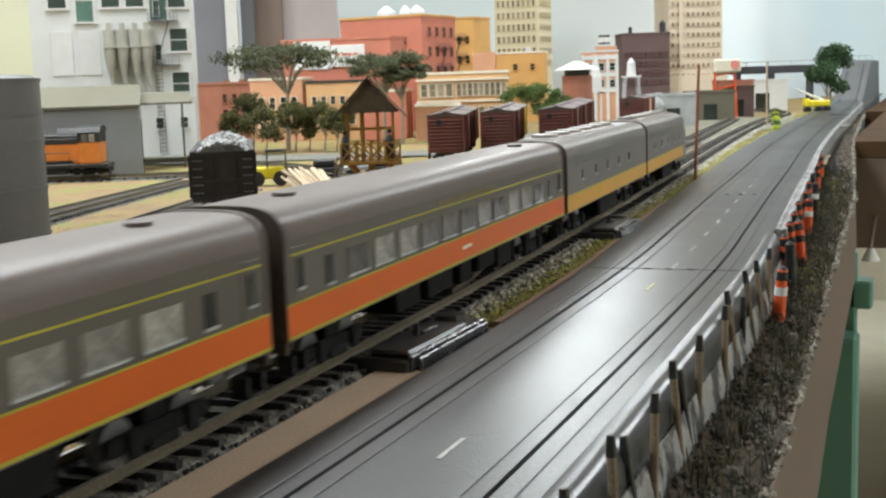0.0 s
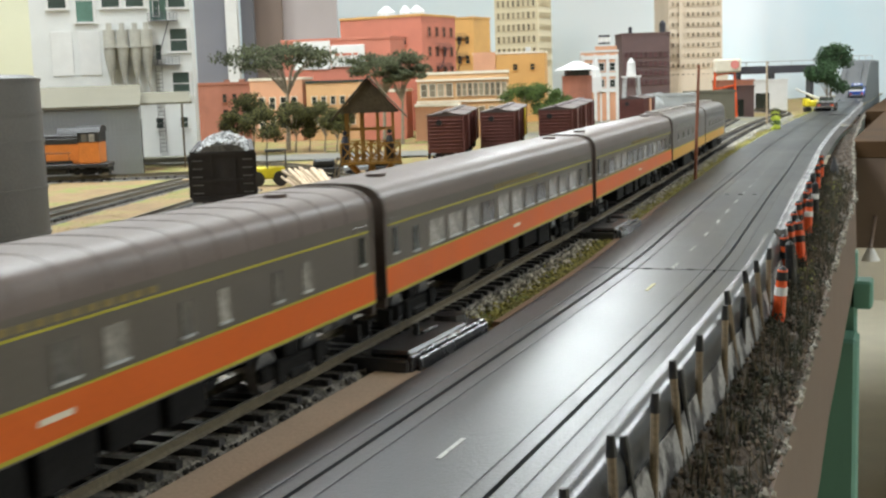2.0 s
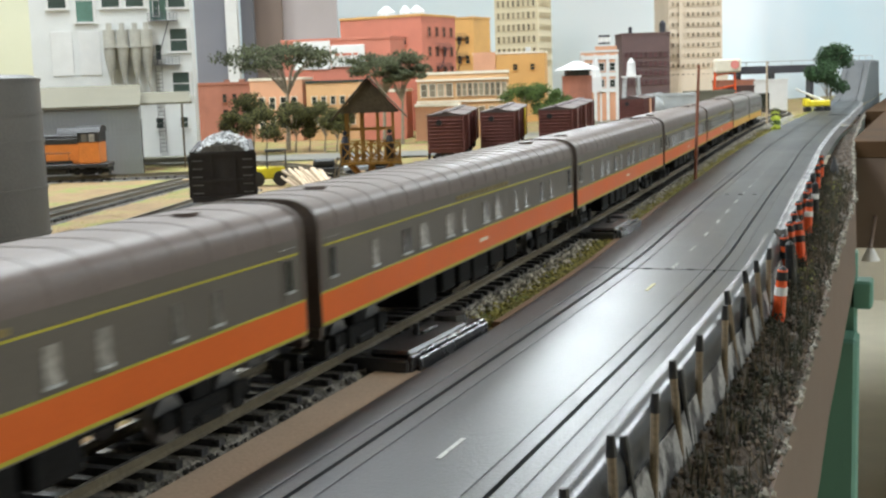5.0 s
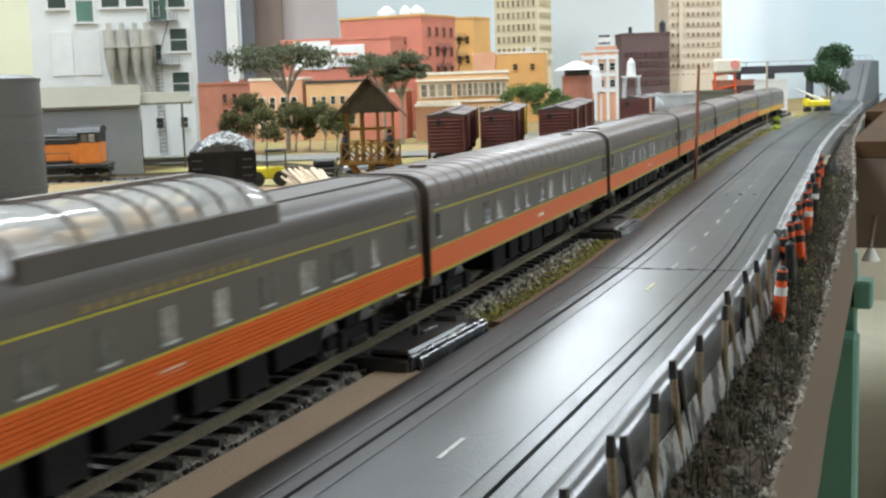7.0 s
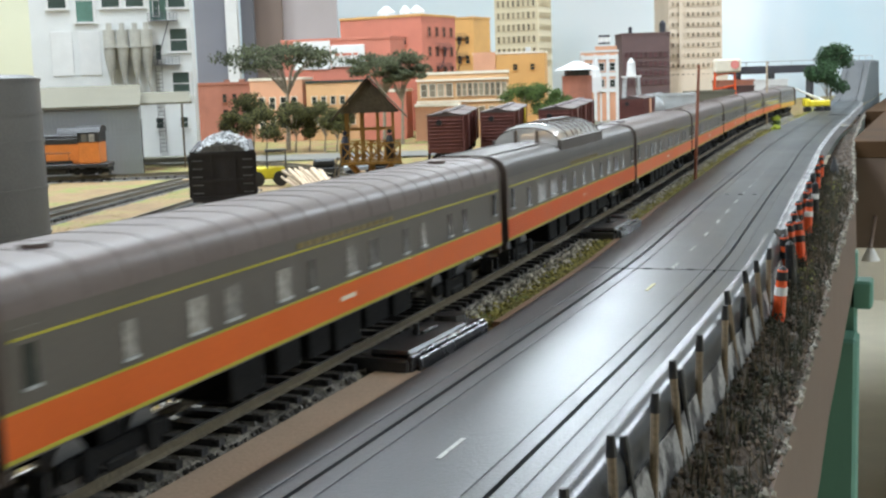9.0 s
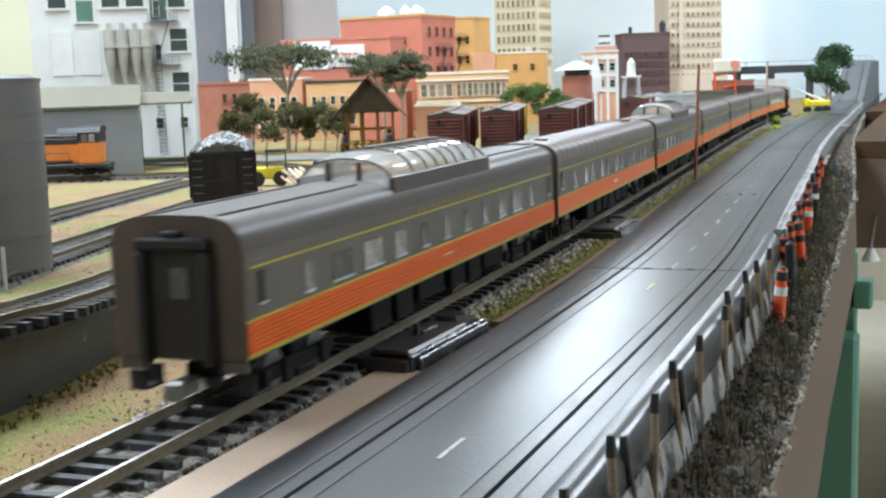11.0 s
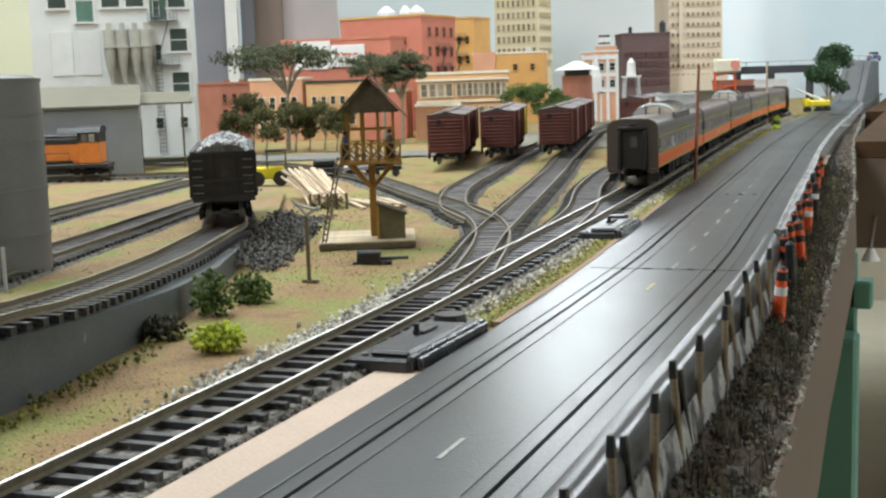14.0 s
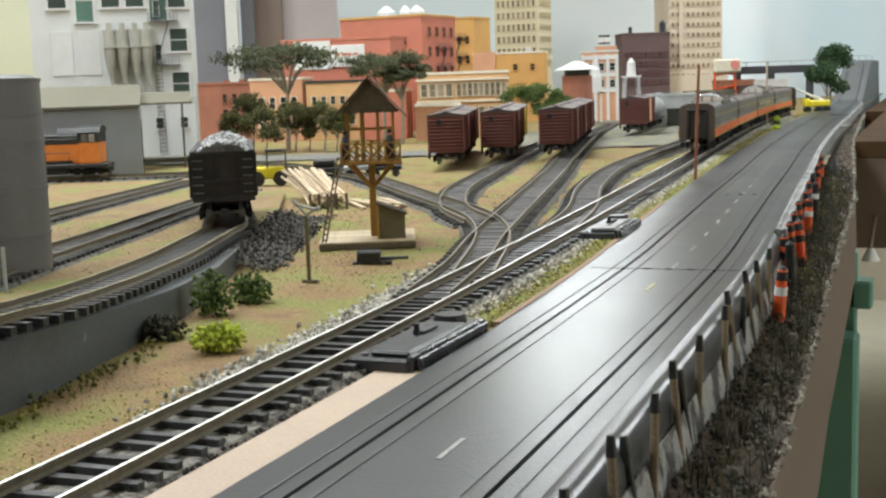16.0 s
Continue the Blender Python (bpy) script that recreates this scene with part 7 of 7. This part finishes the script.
# ---- trees ----
def tree(u, w, height, spread_, kind, seed, label):
    rng = random.Random(seed)
    t = thing("tree", label, "tree", at(u, w, GROUND))
    tr = bmesh.new()
    fork = height * (0.5 if kind == "umbrella" else 0.3)
    rod(tr, (0, 0, -0.002), (0.002, 0, fork), height * 0.022, 7, height * 0.015)
    tips = []
    n = 15 if kind == "umbrella" else 7
    for i in range(n):
        a = i * 2 * math.pi / n + rng.uniform(-0.3, 0.3)
        r = spread_ * rng.uniform(0.3, 0.9)
        tip = Vector((r * math.cos(a), r * math.sin(a) * 0.7, height * (rng.uniform(0.76, 0.9) if kind == "umbrella" else rng.uniform(0.45, 0.85))))
        mid = Vector((tip.x * 0.35, tip.y * 0.35, fork + (tip.z - fork) * 0.55))
        rod(tr, (0.002, 0, fork * 0.98), mid, height * 0.011, 5, height * 0.007)
        rod(tr, mid, tip, height * 0.007, 5, height * 0.003)
        tips.append(tip)
    part("trunk", tr, M_BARK, t)
    cr = Clumps()
    leaf = {"umbrella": M_LEAF, "round": M_LEAFO, "green": M_LEAFG, "dense": M_LEAFD}[kind]
    for tip in tips + [Vector((0, 0, height * 0.88))] * 3:
        c = tip + Vector((rng.gauss(0, spread_ * 0.16), rng.gauss(0, spread_ * 0.12), rng.gauss(0, height * 0.02)))
        if kind == "umbrella":
            blobs(cr, rng, c, spread_ * 0.40, 250, 0.0015, 0.36, hollow=0.05)
        else:
            blobs(cr, rng, c, spread_ * 0.46, 420 if kind == "dense" else 230, 0.0024 if kind == "dense" else 0.0013, 0.8, hollow=0.05)
    part("crown", cr, leaf, t)
    return t


def trees():
    sage = "flat-topped sage green umbrella tree with bare limbs"
    tree(-0.203, 1.65, 0.151, 0.074, "umbrella", 1, sage)
    tree(-0.078, 1.75, 0.137, 0.054, "umbrella", 2, sage)
    tree(-0.052, 1.74, 0.118, 0.032, "umbrella", 12, sage)
    olive = "small olive and yellow-green yard tree"
    for i, (u, w, h, s) in enumerate(((-0.243, 1.6, 0.078, 0.024), (-0.262, 1.58, 0.056, 0.020), (-0.222, 1.57, 0.058, 0.022), (-0.188, 1.6, 0.064, 0.024), (-0.150, 1.6, 0.064, 0.022), (-0.132, 1.57, 0.054, 0.018), (-0.172, 1.62, 0.05, 0.018))):
        tree(u, w, h, s * 1.25, "round", 20 + i, olive)
    for i, (u, w, h, s) in enumerate(((0.125, 1.86, 0.078, 0.03), (0.158, 1.9, 0.080, 0.032), (0.185, 1.92, 0.068, 0.026))):
        tree(u, w, h, s, "green", 40 + i, "dark green leafy tree behind the boxcars")
    tree(0.858, 2.7, 0.140, 0.046, "dense", 50, "tall dark green tree at the road's far ramp")
    tree(0.838, 2.66, 0.095, 0.044, "dense", 51, "bushy dark green tree at the road's far ramp")
    rng = random.Random(77)
    for u, w, s in ((0.648, 2.2, 0.009), (0.606, 2.05, 0.008), (0.566, 1.9, 0.008), (0.704, 2.40, 0.010), (0.525, 1.75, 0.007), (0.675, 2.30, 0.009), (0.626, 2.12, 0.008), (0.72, 2.46, 0.010)):
        bm = Clumps()
        blobs(bm, rng, (0, 0, s * 0.5), s, 160, 0.0018, 0.6, hollow=0.2)
        solid("bush", bm, rng.choice((M_LIME, M_LEAFO, M_LEAFG)), "low yellow-green bush beside the far road", "bush", m=at(u - 0.045, w, GROUND))


# ---- slot cars ----
def slot_car(label, paint, stripe):
    t = thing("slot_car", label, "toy car", group="slot cars")
    t.scale = (1.3, 1.3, 1.6)
    half = 0.034
    bm = bmesh.new()
    secs = [(-half, 0.0125, 0.0085, 0.0042), (-half + 0.004, 0.0138, 0.0102, 0.003), (-0.018, 0.0142, 0.0108, 0.0026), (0.006, 0.0142, 0.0102, 0.0026), (0.024, 0.0136, 0.0088, 0.0028), (half - 0.002, 0.0122, 0.0072, 0.0036), (half, 0.0112, 0.0060, 0.0040)]
    rings = []
    for y, w, top, low in secs:
        rings.append([bm.verts.new(v) for v in ((-w, y, low), (-w, y, top - 0.002), (-w * 0.86, y, top), (w * 0.86, y, top), (w, y, top - 0.002), (w, y, low))])
    for a, b in zip(rings, rings[1:]):
        for i in range(6):
            bm.faces.new((a[i], a[(i + 1) % 6], b[(i + 1) % 6], b[i]))
    bm.faces.new(rings[0])
    bm.faces.new(rings[-1])
    bmesh.ops.recalc_face_normals(bm, faces=bm.faces[:])
    part("body", bm, paint, t, smooth=True)
    cab = bmesh.new()
    secs = [(-0.026, 0.0112, 0.0104), (-0.016, 0.0100, 0.0162), (-0.002, 0.0098, 0.0166), (0.010, 0.0112, 0.0102)]
    rings = [[cab.verts.new(v) for v in ((-w - 0.001, y, 0.0092), (-w, y, z), (w, y, z), (w + 0.001, y, 0.0092))] for y, w, z in secs]
    for a, b in zip(rings, rings[1:]):
        for i in range(4):
            cab.faces.new((a[i], a[(i + 1) % 4], b[(i + 1) % 4], b[i]))
    bmesh.ops.recalc_face_normals(cab, faces=cab.faces[:])
    part("cabin_glass", cab, M_PANEDARK, t, "dark tinted glass")
    part("roof", boxes((-0.0099, 0.0099, -0.0165, -0.0015, 0.0163, 0.0172), bevel=0.0004), paint, t)
    for x in (-0.0035, 0.0035):
        part("stripe", boxes((x - 0.0015, x + 0.0015, -half + 0.001, -0.02, 0.0100, 0.0112)), stripe, t)
        part("stripe", boxes((x - 0.0015, x + 0.0015, -0.0166, -0.0014, 0.0168, 0.0175)), stripe, t)
    part("spoiler", boxes((-0.0135, 0.0135, -half - 0.001, -half + 0.004, 0.0112, 0.0122), bevel=0.0003), stripe, t)
    part("bumper", boxes((-0.0125, 0.0125, -half - 0.0012, -half + 0.0005, 0.0038, 0.0056), bevel=0.0004), M_CHROME, t)
    for x in (-0.0095, 0.0095):
        part("tail_light", boxes((x - 0.002, x + 0.002, -half - 0.0008, -half + 0.0005, 0.0062, 0.0082)), M_CONE, t)
    for x in (-0.0128, 0.0128):
        for y in (-0.021, 0.021):
            wh = part("wheel", rod(bmesh.new(), (x - 0.0022, y, 0.0048), (x + 0.0022, y, 0.0048), 0.0048, 16), M_BLACK, t)
            part("rim", rod(bmesh.new(), (x - 0.0024, y, 0.0048), (x + 0.0024, y, 0.0048), 0.0026, 12), M_CHROME, wh)
    return t


BLUE_RUN = [(0.0, -0.55), (0.2, 0.25), (0.3, 0.58), (0.4, 0.80), (0.5, 1.12), (0.6, 1.36), (0.7, 1.62), (0.8, 1.78), (0.9, 1.92), (1.0, 2.05), (1.2, 2.3), (1.5, 2.72), (1.8, 2.98), (2.1, 3.25), (2.5, 3.75), (2.8, 4.15)]
DARK_RUN = [(0.0, -0.55), (0.6, -0.5), (0.8, 0.25), (0.9, 0.62), (1.0, 0.90), (1.1, 1.12), (1.2, 1.40), (1.3, 1.58), (1.4, 1.74), (1.5, 1.90), (1.6, 2.0), (1.8, 2.3), (2.0, 2.6), (2.3, 3.0), (2.6, 3.6), (2.9, 4.15)]
BLUE_RUN2 = [(11.0, -0.5), (11.2, 0.40), (11.3, 0.72), (11.4, 0.90), (11.5, 1.12), (11.6, 1.32), (11.7, 1.58), (11.8, 1.75), (11.9, 1.90), (12.0, 2.02), (12.2, 2.24), (12.4, 2.45), (12.6, 2.62), (12.8, 2.78), (13.0, 2.92), (13.2, 3.1), (13.4, 3.35), (13.7, 3.75), (14.0, 4.15)]
DARK_RUN2 = [(11.3, -0.5), (11.6, 0.30), (11.7, 0.64), (11.8, 0.96), (11.9, 1.24), (12.0, 1.72), (12.2, 2.30), (12.4, 2.6), (12.6, 2.8), (12.8, 3.0), (13.0, 3.2), (13.2, 3.45), (13.5, 3.85), (13.7, 4.15)]


def slot_rows(runs, off):
    rows = []
    def on(t, y):
        p, h, g = road_at_y(y, off)
        return (t, pose(p.x, p.y, p.z + 0.0003, g, 0, h))
    for t, y in runs[0]:
        rows.append(on(t, y))
    a, b = rows[-1][0], runs[1][0][0]
    # the way back, out of view beyond the room's far arm and behind the camera
    back = [(0.2, (0.5, 4.4, 0.0), -70), (0.45, (1.5, 3.2, 0.0), -140), (0.7, (1.5, 0.0, 0.0), -180), (0.85, (0.9, -1.2, 0.0), -255), (0.95, (0.1, -1.3, 0.0), -300)]
    for f, q, h in back:
        rows.append((a + (b - a) * f, pose(*q, 0, 0, h)))
    for t, y in runs[1]:
        rows.append(on(t, y))
    rows.append((rows[-1][0] + 0.4, pose(0.5, 4.4, 0.0, 0, 0, -70)))
    rows.append((16.0, pose(1.5, 3.2, 0.0, 0, 0, -140)))
    return rows


room()
layout()
tracks()
road()
slope_edge()
bench_beyond()
city()
trees()
yard_cars()
watchtower()
lineside()
TRAIN = build_train()
BLUE_CAR = slot_car("blue slot car with white racing stripes", M_CARBLUE, M_WHITE)
DARK_CAR = slot_car("dark grey slot car with silver trim", M_CARDARK, M_SILVER)


def motions():
    for i, car in enumerate(TRAIN):
        walk(car, train_rows(i))
    walk(BLUE_CAR, slot_rows((BLUE_RUN, BLUE_RUN2), SLOT))
    walk(DARK_CAR, slot_rows((DARK_RUN, DARK_RUN2), -SLOT))


motions()
